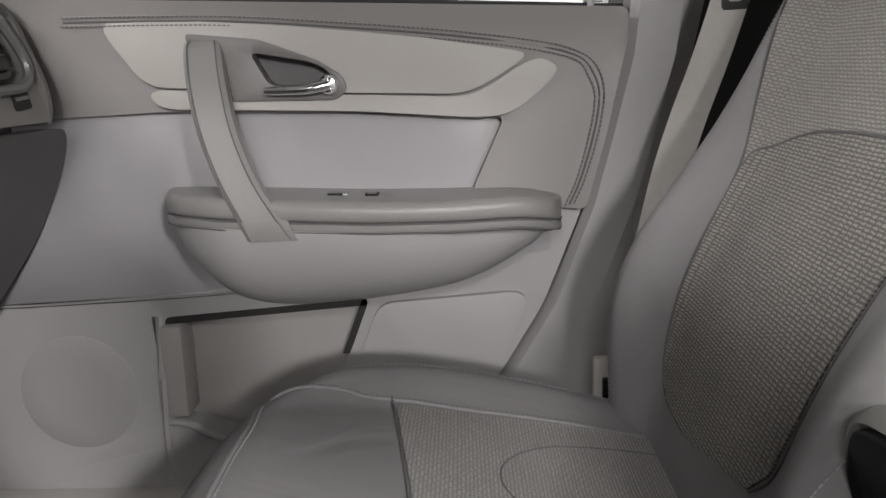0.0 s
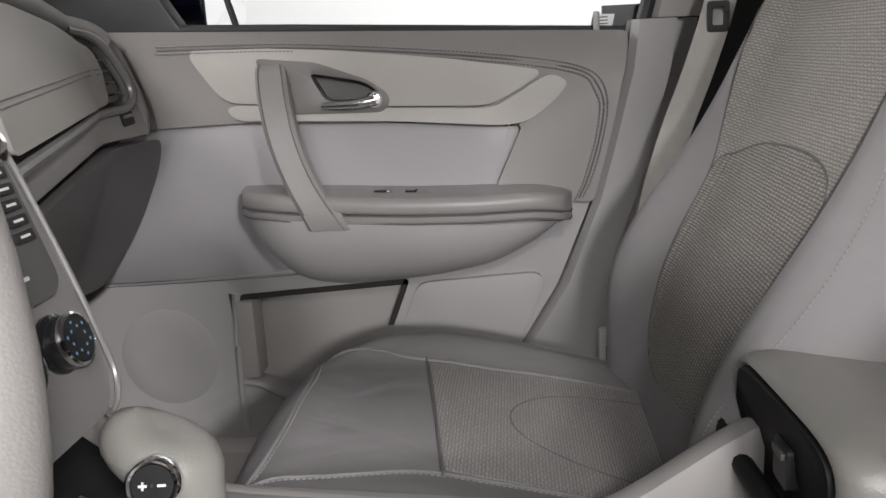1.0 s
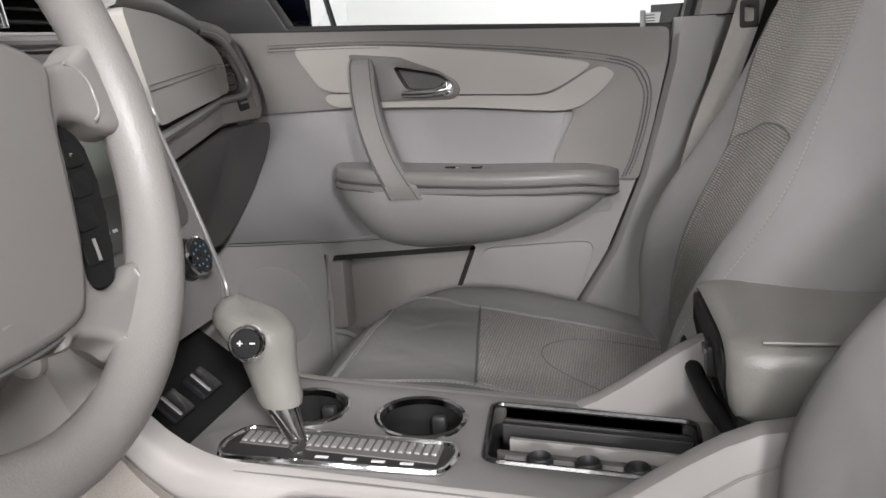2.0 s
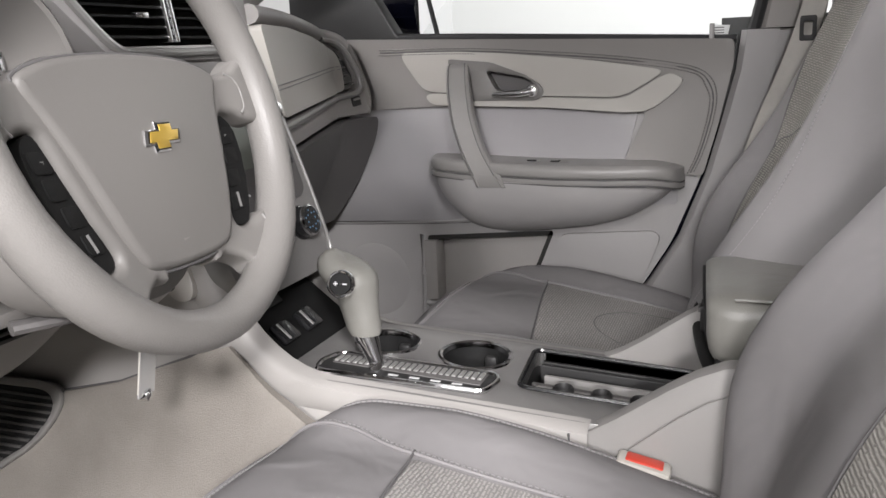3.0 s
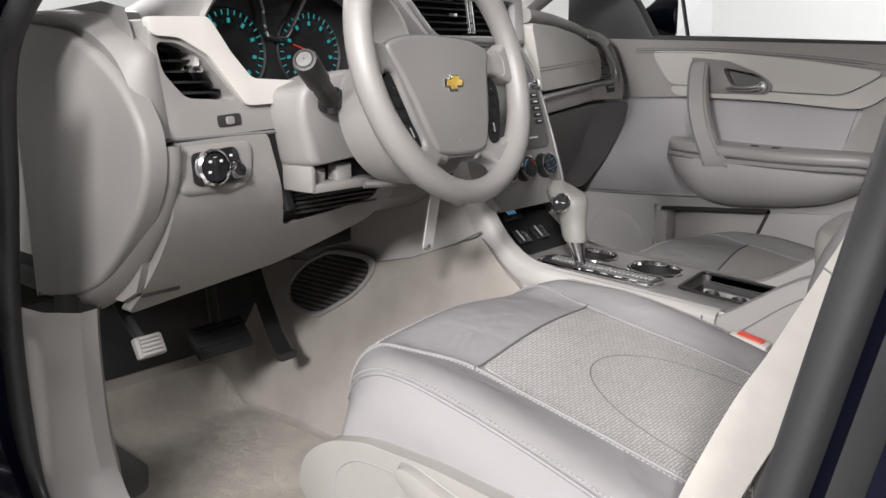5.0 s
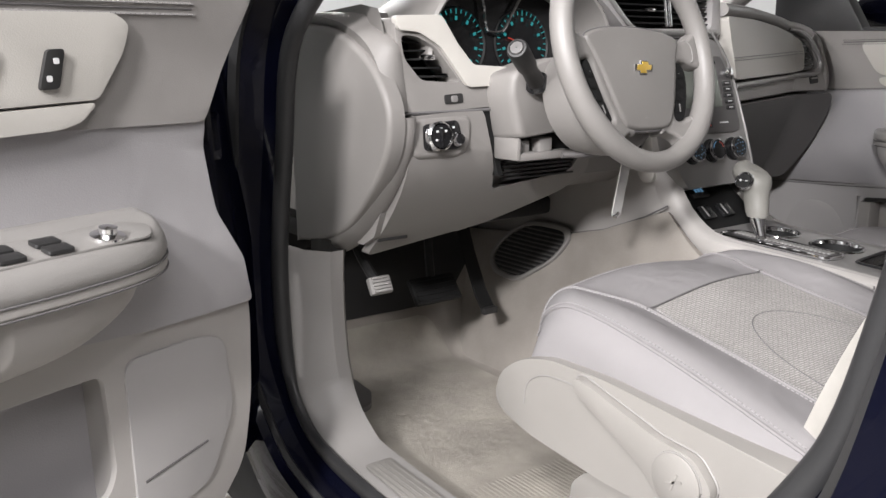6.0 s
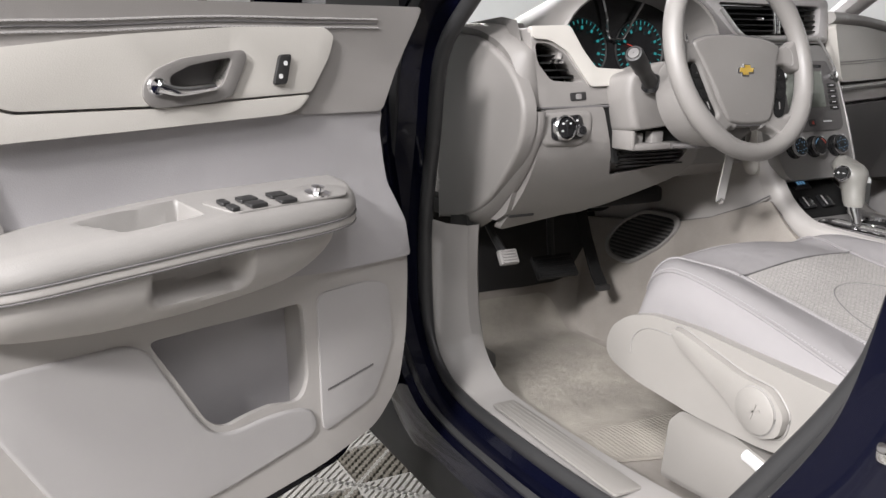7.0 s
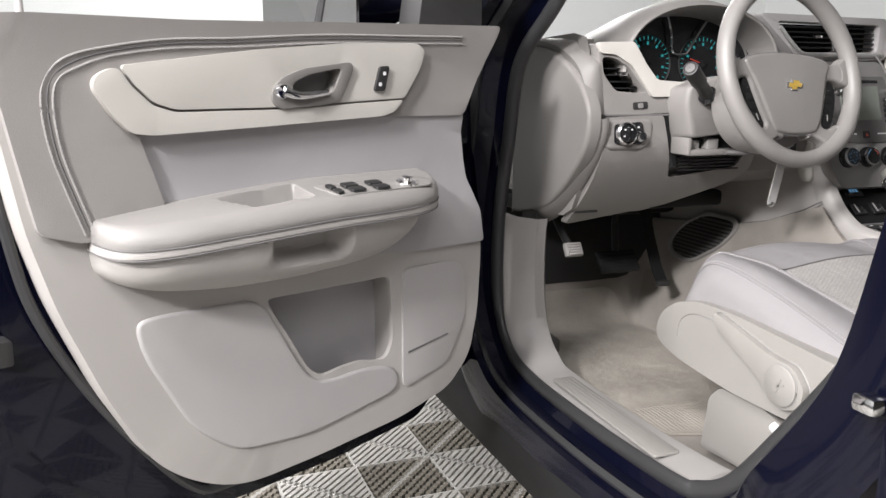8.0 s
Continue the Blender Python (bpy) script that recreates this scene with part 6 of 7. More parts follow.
for k, t in enumerate((0.262, 0.318)):
    b = part("panel_switch", box((-0.016, -0.018, 0.0), (0.016, 0.018, 0.010), Matrix.Translation(on_sw(0.035, t, 0.002)) @ Matrix.Rotation(radians(41), 4, "Y"), bevel=0.004), BLACK, swp)
    part("switch_edge", box((-0.013, -0.010, 0.010), (0.013, -0.006, 0.012), Matrix.Translation(on_sw(0.035, t, 0.002)) @ Matrix.Rotation(radians(41), 4, "Y"), bevel=0.001), SILVER, b)
sock = part("outlet_cover", box((-0.018, -0.026, 0.0), (0.018, 0.026, 0.006), Matrix.Translation(on_sw(0.092, 0.285, 0.002)) @ Matrix.Rotation(radians(41), 4, "Y"), bevel=0.004), DARK, swp)
part("symbol", merge(*[box((-0.004, -0.012 + k * 0.009, 0.006), (0.006, -0.006 + k * 0.009, 0.0066), Matrix.Translation(on_sw(0.092, 0.285, 0.002)) @ Matrix.Rotation(radians(41), 4, "Y"), bevel=0) for k in range(3)]), BLUE_MARK, sock)

# rear bin that carries the armrest
def bin_z(x):
    return 0.714 + 0.104 * ramp(x, 0.07, 0.285)


for y0, sgn in ((0.205, 1), (0.432, -1)):
    secs = []
    for x in np.linspace(0.075, 0.62, 22):
        z = bin_z(x) + (0.015 if sgn < 0 else 0)
        secs.append([Vector((x, y0 + sgn * a, z + b)) for a, b in ((0.035, -0.10), (0.032, -0.02), (0.028, -0.004), (0.018, 0.0), (0.004, -0.004), (-0.004, -0.018), (-0.008, -0.10), (-0.010, -0.36))])
    wall = part("bin_wall", loft(secs), CONSOLE, con, "grey console bin wall")
    if sgn > 0:
        part("wall_groove", tube([(x, y0 - 0.0065, bin_z(x) - 0.045 + 0.02 * ramp(x, 0.1, 0.3)) for x in np.linspace(0.112, 0.5, 16)], 0.0011, 5), BEZEL, wall)
        part("wall_joint", tube([(0.106, 0.196, 0.728), (0.106, 0.196, 0.715), (0.106, 0.193, 0.70), (0.106, 0.192, 0.64)], 0.0016, 5), SEAM, wall)
part("bin_body", box((0.255, 0.235, 0.5), (0.62, 0.41, 0.80), bevel=0.004), GLOVE, con)
arm = thing("console_armrest", (0.24, 0.32, 0.80), "padded grey leather armrest lid on the console", "armrest")
LID_Y, LID_Z = 0.350, 0.826


def lid_ring(x, k, drop=0.0, n=32):
    """Rounded lid section: nearly flat top, sides that tuck in below."""
    out = []
    for j in range(n):
        a = 2 * math.pi * j / n
        c, v = math.cos(a), math.sin(a)
        y = 0.104 * abs(c) ** 0.40 * (1 if c > 0 else -1) * (1 - 0.14 * max(0.0, -v))
        z = 0.044 * abs(v) ** 0.48 * (1 if v > 0 else -1)
        out.append(Vector((x + 0.010 * (1 - v) * (1 - k) + 0.014 * max(0.0, -v) + 0.05 * (LID_Y - (LID_Y + y)), LID_Y + y * k, LID_Z + z * k + drop)))
    return out


part("lid_pad", loft([lid_ring(x, k) for x, k in ((0.262, 0.80), (0.238, 0.805), (0.2315, 0.825), (0.229, 0.86), (0.2305, 0.90), (0.235, 0.95), (0.243, 0.985), (0.256, 1.0), (0.40, 1.0), (0.56, 1.0), (0.60, 0.9))]), LID, arm, "grained dark grey leather lid")
part("front_mouth", loft([lid_ring(x, k) for x, k in ((0.262, 0.81), (0.232, 0.815), (0.2265, 0.80), (0.2255, 0.77))]), MATTE, arm, "black lid front")
part("lid_piping", tube([(x, LID_Y - 0.096, LID_Z + 0.0400) for x in np.linspace(0.262, 0.56, 24)], 0.0016, 6), LID, arm)
part("lid_frame", loft([[Vector((x + 0.06 * (LID_Y - y), y, z)) for y, z in ((0.258, 0.802), (0.256, 0.786), (0.268, 0.776), (0.432, 0.776), (0.446, 0.786), (0.448, 0.802))] for x in (0.240, 0.60)]), MATTE, arm, "black lid underside")
part("hinge_bar", tube(curve([(0.226, 0.446, 0.812), (0.218, 0.436, 0.792), (0.224, 0.38, 0.782), (0.236, 0.31, 0.778), (0.252, 0.262, 0.780), (0.285, 0.248, 0.786)], 6), 0.0085, 10), MATTE, arm, "black hinge frame under the lid")
part("hinge_foot", lathe([(0.001, 0), (0.012, 0.0), (0.014, 0.006), (0.012, 0.022), (0.001, 0.024)], frame_m((0.228, 0.425, 0.772), (0, 0, 1), (-1, -0.3, 0.2)), 14), DARK, arm)
latch = part("lid_latch", plate(fillet([(0.318, 0.838), (0.346, 0.838), (0.346, 0.808), (0.318, 0.808)], 0.004), 0, 0.004, lambda s, t, h: Vector((0.236 - 2.5 * h, s, t)), 0.002), DARK, arm, "dark grey lid latch")
part("latch_slot", plate(fillet([(0.322, 0.834), (0.342, 0.834), (0.342, 0.829), (0.322, 0.829)], 0.001), 0, 0.003, lambda s, t, h: Vector((0.2263 - h, s, t)), 0.001), GLOVE, latch)

# ---- gear lever ----
gear = thing("gear_lever", (-0.155, 0.255, 0.75), "gear lever with worn beige-grey knob and chrome shaft", "gear lever")
g0, g1, g2 = Vector((-0.140, 0.258, 0.755)), Vector((-0.155, 0.262, 0.79)), Vector((-0.176, 0.272, 0.872))
part("shaft", loft([[p + Vector((0.013 * k * math.cos(a), 0.010 * k * math.sin(a), 0)) for a in [2 * math.pi * j / 14 for j in range(14)]] for p, k in ((g0, 0.75), (g0 + (g1 - g0) * 0.5, 0.95), (g1, 1.25), (g1 + Vector((-0.003, 0, 0.008)), 1.3))]), CHROME, gear, "polished chrome shaft")
secs = []
for u, rx, ry in ((0.0, 0.019, 0.016), (0.1, 0.022, 0.0185), (0.3, 0.0235, 0.020), (0.5, 0.026, 0.022), (0.66, 0.031, 0.026), (0.8, 0.036, 0.030), (0.92, 0.037, 0.031), (1.03, 0.032, 0.027), (1.12, 0.021, 0.018), (1.15, 0.007, 0.006)):
    p = g1 + (g2 - g1) * u + Vector((-0.012 * max(0, u - 0.5), 0, 0.004))
    secs.append([p + Vector((rx * math.cos(a), ry * math.sin(a), -0.006 * math.cos(a) * u)) for a in [2 * math.pi * j / 20 for j in range(20)]])
part("knob", loft(secs), LID, gear, "worn beige-grey leather knob")
bc = Vector((-0.170, 0.2365, 0.862))
bm_ = frame_m(bc, (1, 0, 0), (0.25, -1, 0.30))
btn = part("shift_button", lathe([(0.001, 0.003), (0.0125, 0.0028), (0.013, 0.0), (0.013, -0.004)], bm_, 22), MATTE, gear, "round black plus and minus button")
part("button_ring", lathe([(0.0128, -0.003), (0.0132, 0.0025), (0.0148, 0.0035), (0.0165, 0.001), (0.0172, -0.006)], bm_, 26), CHROME, btn)
part("symbol", merge(box((-0.008, -0.0008, 0.003), (-0.003, 0.0008, 0.0035), bm_, bevel=0), box((-0.0062, -0.0025, 0.003), (-0.0048, 0.0025, 0.0035), bm_, bevel=0), box((0.003, -0.0008, 0.003), (0.008, 0.0008, 0.0035), bm_, bevel=0)), WHITE_MARK, btn)
part("shaft_button", lathe([(0.001, 0.004), (0.008, 0.003), (0.009, 0)], frame_m((-0.138, 0.250, 0.757), (1, 0, 0), (0.2, -0.6, 1)), 14), CHROME, gear)

# ---- seats ----


def build_seat(name, ox, oy, oz, sgn, label, group, tilt, lever, xn, bx, wide=0.262, worn=0.0, skew=0.0):
    """sgn: side of the car on which the seat's outer edge lies. Local x to the rear, y outwards."""
    seat = thing(name, (ox + 0.1, oy, 0.37), label, "car seat", group)
    W, xr = 0.268, 0.42

    def nose(y):
        return xn + (0.10 if y > 0 else 0.04) * ramp(abs(y), 0.13, 0.268)

    def topz(x, y):
        z = oz + 0.020 * ramp(abs(y), 0.13, 0.215) * ramp(x, 0.42, 0.02) - 0.065 * max(0.0, x / 0.36) ** 1.3
        r = 0.055
        if abs(y) > W - r:
            u = min(1.0, (abs(y) - (W - r)) / r)
            z -= 0.060 * (1 - math.sqrt(max(0.0, 1 - u * u)))
        e = 0.085
        if x < nose(y) + e:
            u = min(1.0, (nose(y) + e - x) / e)
            z -= 0.095 * (1 - math.sqrt(max(0.0, 1 - u * u)))
        z += 0.020 * ramp(abs(y), 0.24, 0.0) * ramp(x, 0.10, -0.04)
        return z

    def place(s, t, h):
        return Vector((ox + s, oy + sgn * t, topz(s, t) + h))

    ys = [W * math.sin(math.pi / 2 * v) for v in np.linspace(-1, 1, 45)]
    us = [0.085 * (1 - math.cos(math.pi / 2 * v)) for v in np.linspace(0, 1, 9)] + list(np.linspace(0.10, xr - xn, 24))
    secs = []
    for u in us:
        b = oz - 0.135 + 0.03 * ramp(u, 0.06, 0.0)
        at = lambda y: nose(y) + (xr - nose(y)) * u / (xr - xn)
        sec = [Vector((ox + at(y), oy + sgn * y, topz(max(at(y), nose(y) + 1e-4), y))) for y in ys]
        sec += [Vector((ox + at(W * k) + 0.02 * ramp(u, 0.1, 0.0), oy + sgn * W * k, b)) for k in (1.0, 0.5, -0.5, -1.0)]
        secs.append(sec)
    part("cushion", loft(secs), CLOTH, seat, "smooth grey cloth seat cushion")
    ins = [(0.015 - 0.135 * skew, -0.135), (0.015 + 0.135 * skew, 0.135), (0.18, 0.143), (0.37, 0.14), (0.37, -0.14), (0.18, -0.143)]
    part("cushion_insert", plate(fillet(ins, 0.008), -0.006, 0.0025, place, 0.002, step=0.018), WEAVE_SEAT, seat, "woven light grey cushion insert")
    arch = curve([(0.36, 0.108), (0.25, 0.105), (0.17 + 0.085 * skew, 0.085), (0.118 + 0.045 * skew, 0.045), (0.102, 0.0), (0.118 - 0.045 * skew, -0.045), (0.17 - 0.085 * skew, -0.085), (0.25, -0.105), (0.36, -0.108)], 6)
    part("insert_seam", tube([place(s, t, 0.0024) for s, t in arch], 0.0011, 6), SEAM, seat)
    for k in (-1, 1):
        side = curve([(-0.165, 0.178 * k), (-0.08, 0.170 * k), (0.015 + 0.14 * k * skew, 0.146 * k), (0.18, 0.148 * k), (0.37, 0.146 * k)], 8)
        pipe = part("side_piping", tube([place(s, t, 0.0015) for s, t in side], 0.0022, 6), CLOTH, seat)
        part("stitching", stitches([place(s, t + 0.005 * k, 0.001) for s, t in side], 0.006), THREAD, pipe)
        low = curve([(-0.120 - 0.04 * (k < 0), 0.215 * k), (-0.06, 0.238 * k), (0.05, 0.243 * k), (0.2, 0.243 * k), (0.37, 0.243 * k)], 8)
        edge = part("edge_piping", tube([place(s, t, 0.001) for s, t in low], 0.0025, 6), CLOTH, seat)
        part("stitching", stitches([place(s, t - 0.006 * k, 0.001) for s, t in low], 0.006), THREAD, edge)
    lip = curve([(-0.165, -0.18), (-0.150, -0.08), (-0.148, 0.0), (-0.150, 0.08), (-0.165, 0.18)], 8)
    pipe = part("nose_piping", tube([place(s, t, 0.001) for s, t in lip], 0.0022, 6), CLOTH, seat)
    part("stitching", stitches([place(s + 0.006, t, 0.001) for s, t in lip], 0.006), THREAD, pipe)
    cross_seam = [(0.012 + skew * y, y) for y in np.linspace(-0.15, 0.15, 20)]
    part("front_seam", tube([place(s, t, 0.002) for s, t in cross_seam], 0.0014, 6), SEAM, seat)
    # backrest
    ct, st = math.cos(radians(tilt)), math.sin(radians(tilt))
    base = Vector((ox + bx, oy, oz - 0.090))

    def half(h):
        return wide + 0.048 * ramp(h, 0.0, 0.18) - 0.030 * ramp(h, 0.42, 0.68)

    def front(h, y):
        w = half(h)
        d = 0.030 + (0.066 if worn or y > 0 else 0.046) * ramp(abs(y), 0.14, 0.24) * (0.55 + 0.45 * math.exp(-((h - 0.18) / 0.2) ** 2)) + 0.022 * math.exp(-((h - 0.20) / 0.14) ** 2)
        d -= worn * ramp(y, -0.06, 0.20)
        r = 0.34 * w
        if abs(y) > w - r:
            u = min(1.0, (abs(y) - (w - r)) / r)
            d -= 0.135 * (1 - math.sqrt(max(0.0, 1 - u * u)))
        return d

    def lean(h, y, d):
        k = 0.84 if worn and y > 0 else 1.0
        return base + Vector((st * h - ct * d, sgn * y * k, ct * h + st * d))

    secs = []
    for h in np.linspace(0.0, 0.68, 30):
        w = half(h)
        k = 1 - 0.5 * max(0, (h - 0.60) / 0.08) ** 2
        sec = [lean(h, w * math.sin(math.pi / 2 * v), front(h, w * math.sin(math.pi / 2 * v)) * k) for v in np.linspace(-1, 1, 41)]
        sec += [lean(h, w * q, -0.085) for q in (0.96, 0.5, -0.5, -0.96)]
        secs.append(sec)
    part("backrest", loft(secs), CLOTH, seat, "smooth grey cloth backrest")
    bp = lambda s, t, h: lean(t, s, front(t, s) + h)
    # the insert: a lower lumbar panel up to an arched seam, and a wider panel above it
    if worn:
        outer = [(0.10, 0.040), (0.145, 0.075), (0.165, 0.19), (0.170, 0.345)]
        inner = [(-0.020, 0.335), (-0.018, 0.27), (-0.004, 0.14), (0.03, 0.055)]
        arch = curve([(0.170, 0.345), (0.150, 0.385), (0.11, 0.408), (0.07, 0.412), (0.03, 0.400), (0.0, 0.375), (-0.020, 0.335)], 6)
        wing = [(-0.022, 0.46), (-0.020, 0.64), (0.165, 0.64), (0.168, 0.46)]
    else:
        outer = [(0.052, 0.088), (0.125, 0.095), (0.150, 0.118), (0.160, 0.185), (0.166, 0.265), (0.172, 0.345)]
        inner = [(-0.150, 0.365), (-0.142, 0.31), (-0.140, 0.20), (-0.132, 0.145), (-0.105, 0.118)]
        arch = curve([(0.172, 0.345), (0.160, 0.368), (0.075, 0.395), (-0.05, 0.401), (-0.120, 0.390), (-0.150, 0.365)], 6)
        wing = [(-0.158, 0.43), (-0.175, 0.52), (-0.175, 0.64), (0.215, 0.64), (0.212, 0.50), (0.193, 0.42)]
    fine, coarse = (WEAVE_BACK, WEAVE_BACK) if worn else (WEAVE_FINE, WEAVE_COARSE)
    part("lumbar_insert", plate(outer[:-1] + arch + inner[1:], -0.006, 0.0025, bp, 0.0018, step=0.02), coarse, seat, "coarsely woven grey lower backrest insert")
    part("backrest_insert", plate([(q[0], q[1] + 0.0035) for q in arch] + wing, -0.006, 0.0025, bp, 0.0018, step=0.02), fine, seat, "finely woven grey upper backrest insert")
    part("arch_seam", tube([bp(q[0], q[1] + 0.0018, 0.0016) for q in arch], 0.0015, 6), SEAM, seat)
    for k, line in ((1, outer + wing[::-1][:-2]), (-1, inner[::-1] + wing[:2])):
        pipe = part("back_piping", tube([bp(q[0] + 0.003 * k, q[1], 0.0006) for q in curve(line, 6)], 0.0016, 6), SEAM, seat)
        rim = curve([(0.212 * k, 0.03), (0.242 * k, 0.16), (0.262 * k, 0.28), (0.250 * k, 0.42), (0.205 * k, 0.60)], 8)
        part("stitching", stitches([bp(s, t, 0.0006) for s, t in rim], 0.0050, 0.0005, 0.0032), THREAD, pipe)
    # base and rails
    part("seat_base", box((ox + 0.03, oy - 0.20, 0.40), (ox + 0.34, oy + 0.20, oz - 0.12), bevel=0.01), DARK, seat)
    for k in (-1, 1):
        part("seat_rail", box((ox + 0.0, oy + k * 0.19 - 0.02, 0.37), (ox + 0.36, oy + k * 0.19 + 0.02, 0.405), bevel=0.004), DARK, seat)
    if lever:
        yo = oy + sgn * 0.245

        def out(s, t, h):
            return Vector((s, yo + sgn * h, t))

        shield = [(-0.165, 0.590), (-0.150, 0.633), (-0.104, 0.665), (-0.045, 0.681), (0.06, 0.684), (0.20, 0.674), (0.335, 0.662), (0.352, 0.60), (0.27, 0.562), (0.20, 0.547), (0.06, 0.545), (-0.08, 0.556), (-0.145, 0.570)]
        sh = part("side_shield", plate(fillet(shield, 0.02), -0.01, 0.040, out, 0.016, seg=4), SHIELD, seat, "pale grey plastic seat side cover")
        part("shield_crease", tube([out(s, t, 0.0405) for s, t in curve([(-0.095, 0.60), (-0.088, 0.632), (-0.055, 0.655), (0.0, 0.660), (0.045, 0.655)], 6)], 0.0012, 5), BEZEL, sh)
        lev = [(0.012, 0.672), (0.028, 0.678), (0.158, 0.646), (0.212, 0.642), (0.238, 0.614), (0.230, 0.580), (0.196, 0.566), (0.162, 0.575), (0.134, 0.602), (0.024, 0.656)]
        lv = part("height_lever", plate(fillet(lev, 0.012), 0.036, 0.053, out, 0.0025, seg=2), SHIELD, sh, "pale grey height lever")
        part("recliner_knob", lathe([(0.034, 0.0), (0.034, 0.0035), (0.032, 0.005), (0.001, 0.0055)], frame_m(out(0.190, 0.606, 0.0525), (1, 0, 0), (0, sgn, 0)), 36), SHIELD, lv, "round embossed lever end")
        part("embossed_mark", merge(*[box((-0.012, -0.0015, 0), (0.012, 0.0015, 0.001), frame_m(out(0.190, 0.606, 0.0578), (1, 0, 0), (0, sgn, 0)) @ Matrix.Rotation(radians(a), 4, "Z"), bevel=0) for a in (70, 20)]), SHIELD, lv)
        part("lever_gap", tube([out(s, t, 0.0405) for s, t in fillet([(a + (a - 0.14) * 0.02, b + (b - 0.615) * 0.05) for a, b in lev], 0.012)], 0.0014, 5, close=True), BEZEL, sh)
        part("knob_groove", tube([out(0.190 + 0.0345 * math.cos(a), 0.606 + 0.0345 * math.sin(a), 0.0535) for a in [2 * math.pi * j / 36 for j in range(36)]], 0.0012, 5, close=True), BEZEL, lv)
        rail = part("rail_cover", plate(fillet([(-0.030, 0.40), (-0.015, 0.505), (0.012, 0.532), (0.12, 0.535), (0.27, 0.50), (0.32, 0.42)], 0.01), -0.02, 0.020, out, 0.006), SHIELD, seat, "pale plastic rail end cover")
        part("rail_strip", tube([out(0.150, 0.516, 0.022), out(0.225, 0.496, 0.022)], 0.009, 8), WHITE_MARK, rail)
    return seat


build_seat("driver_seat", -0.02, -0.062, 0.735, -1, "grey cloth driver seat with woven insert", "front seats", 25, True, -0.192, 0.312, 0.240, 0.10, 0.09)
build_seat("passenger_seat", -0.062, 0.692, 0.692, 1, "grey cloth passenger seat with woven insert", "front seats", 21, False, -0.211, 0.288, skew=-0.15)

# ---- belts ----


def ribbon(path, width, across, thick=0.0016):
    secs, P = [], [Vector(p) for p in path]
    for i, p in enumerate(P):
        d = (P[min(i + 1, len(P) - 1)] - P[max(i - 1, 0)]).normalized()
        s = Vector(across) - d * Vector(across).dot(d)
        s.normalize()
        n = d.cross(s)
        secs.append([p + s * width / 2 * a + n * thick * b for a, b in ((-1, -0.5), (1, -0.5), (1, 0.5), (-1, 0.5))])
    return loft(secs)


belt = thing("seat_belt", (0.42, -0.32, 0.8), "pale beige belt webbing beside the driver seat", "seat belt", "seat belts")
across = Vector((0.90, -0.28, -0.32))
wpath = curve([(0.510, -0.305, 1.36), (0.487, -0.296, 1.14), (0.462, -0.290, 1.02), (0.436, -0.288, 0.957), (0.423, -0.287, 0.930), (0.403, -0.287, 0.888), (0.385, -0.287, 0.850), (0.366, -0.288, 0.814), (0.347, -0.288, 0.771), (0.326, -0.286, 0.72), (0.306, -0.280, 0.67)], 6)
part("webbing", ribbon(wpath, 0.048, across), WEBBING, belt)
stop = part("belt_stop", ribbon(wpath[18:25], 0.0485, across, 0.0032), WEBBING, belt, "doubled and stitched stretch of webbing")
for i in (18, 24):
    side = (across - (Vector(wpath[i + 1]) - Vector(wpath[i - 1])).normalized() * across.dot((Vector(wpath[i + 1]) - Vector(wpath[i - 1])).normalized())).normalized() * 0.024
    part("stop_seam", tube([Vector(wpath[i]) - side, Vector(wpath[i]) + side], 0.0021, 6), SHIELD, stop)
belt = thing("seat_belt", (0.30, 1.14, 0.9), "pale beige belt webbing beside the passenger seat", "seat belt", "seat belts")
part("webbing", ribbon(curve([(0.385, 1.085, 1.30), (0.358, 1.078, 1.16), (0.327, 1.068, 1.06), (0.296, 1.056, 0.98), (0.270, 1.045, 0.90), (0.245, 1.03, 0.80)], 6), 0.047, (0.85, -0.52, 0)), WEBBING, belt)
part("tongue", plate(fillet([(-0.016, -0.022), (0.016, -0.022), (0.016, 0.022), (-0.016, 0.022)], 0.005), 0, 0.004, lambda s, t, h: Vector((0.352 + s * 0.85, 1.071 - h - s * 0.52, 1.132 + t)), 0.001, holes=[fillet([(-0.008, -0.012), (0.008, -0.012), (0.008, 0.012), (-0.008, 0.012)], 0.003)]), DARK, belt, "black belt tongue")
bk = thing("belt_buckle", (0.19, 0.17, 0.64), "pale belt buckle with a red release button", "buckle")
m = Matrix.Translation((0.180, 0.184, 0.690)) @ Matrix.Rotation(radians(4), 4, "X") @ Matrix.Rotation(radians(12), 4, "Y")
part("buckle_body", box((-0.027, -0.012, -0.075), (0.027, 0.012, 0.026), m, bevel=0.004), BELT_PLASTIC, bk)
part("release_button", box((-0.019, -0.008, 0.0225), (0.019, 0.008, 0.0280), m, bevel=0.0025), RED, bk, "red release button")
bk2 = thing("belt_anchor", (0.18, 1.05, 0.6), "dark belt anchor beside the passenger seat", "belt anchor")
part("anchor_plate", box((0.176, 1.02, 0.57), (0.212, 1.036, 0.675), Matrix.Identity(4), bevel=0.004), BELT_PLASTIC, bk2)
part("anchor_slot", box((0.186, 1.014, 0.61), (0.208, 1.0215, 0.65), bevel=0.003), BLACK, bk2)

# ---- pillar trim ----
bp_r = thing("b_pillar_trim", (0.3, 1.17, 0.4), "grey plastic trim on the middle pillar", "pillar trim", kind="structure")
secs = []
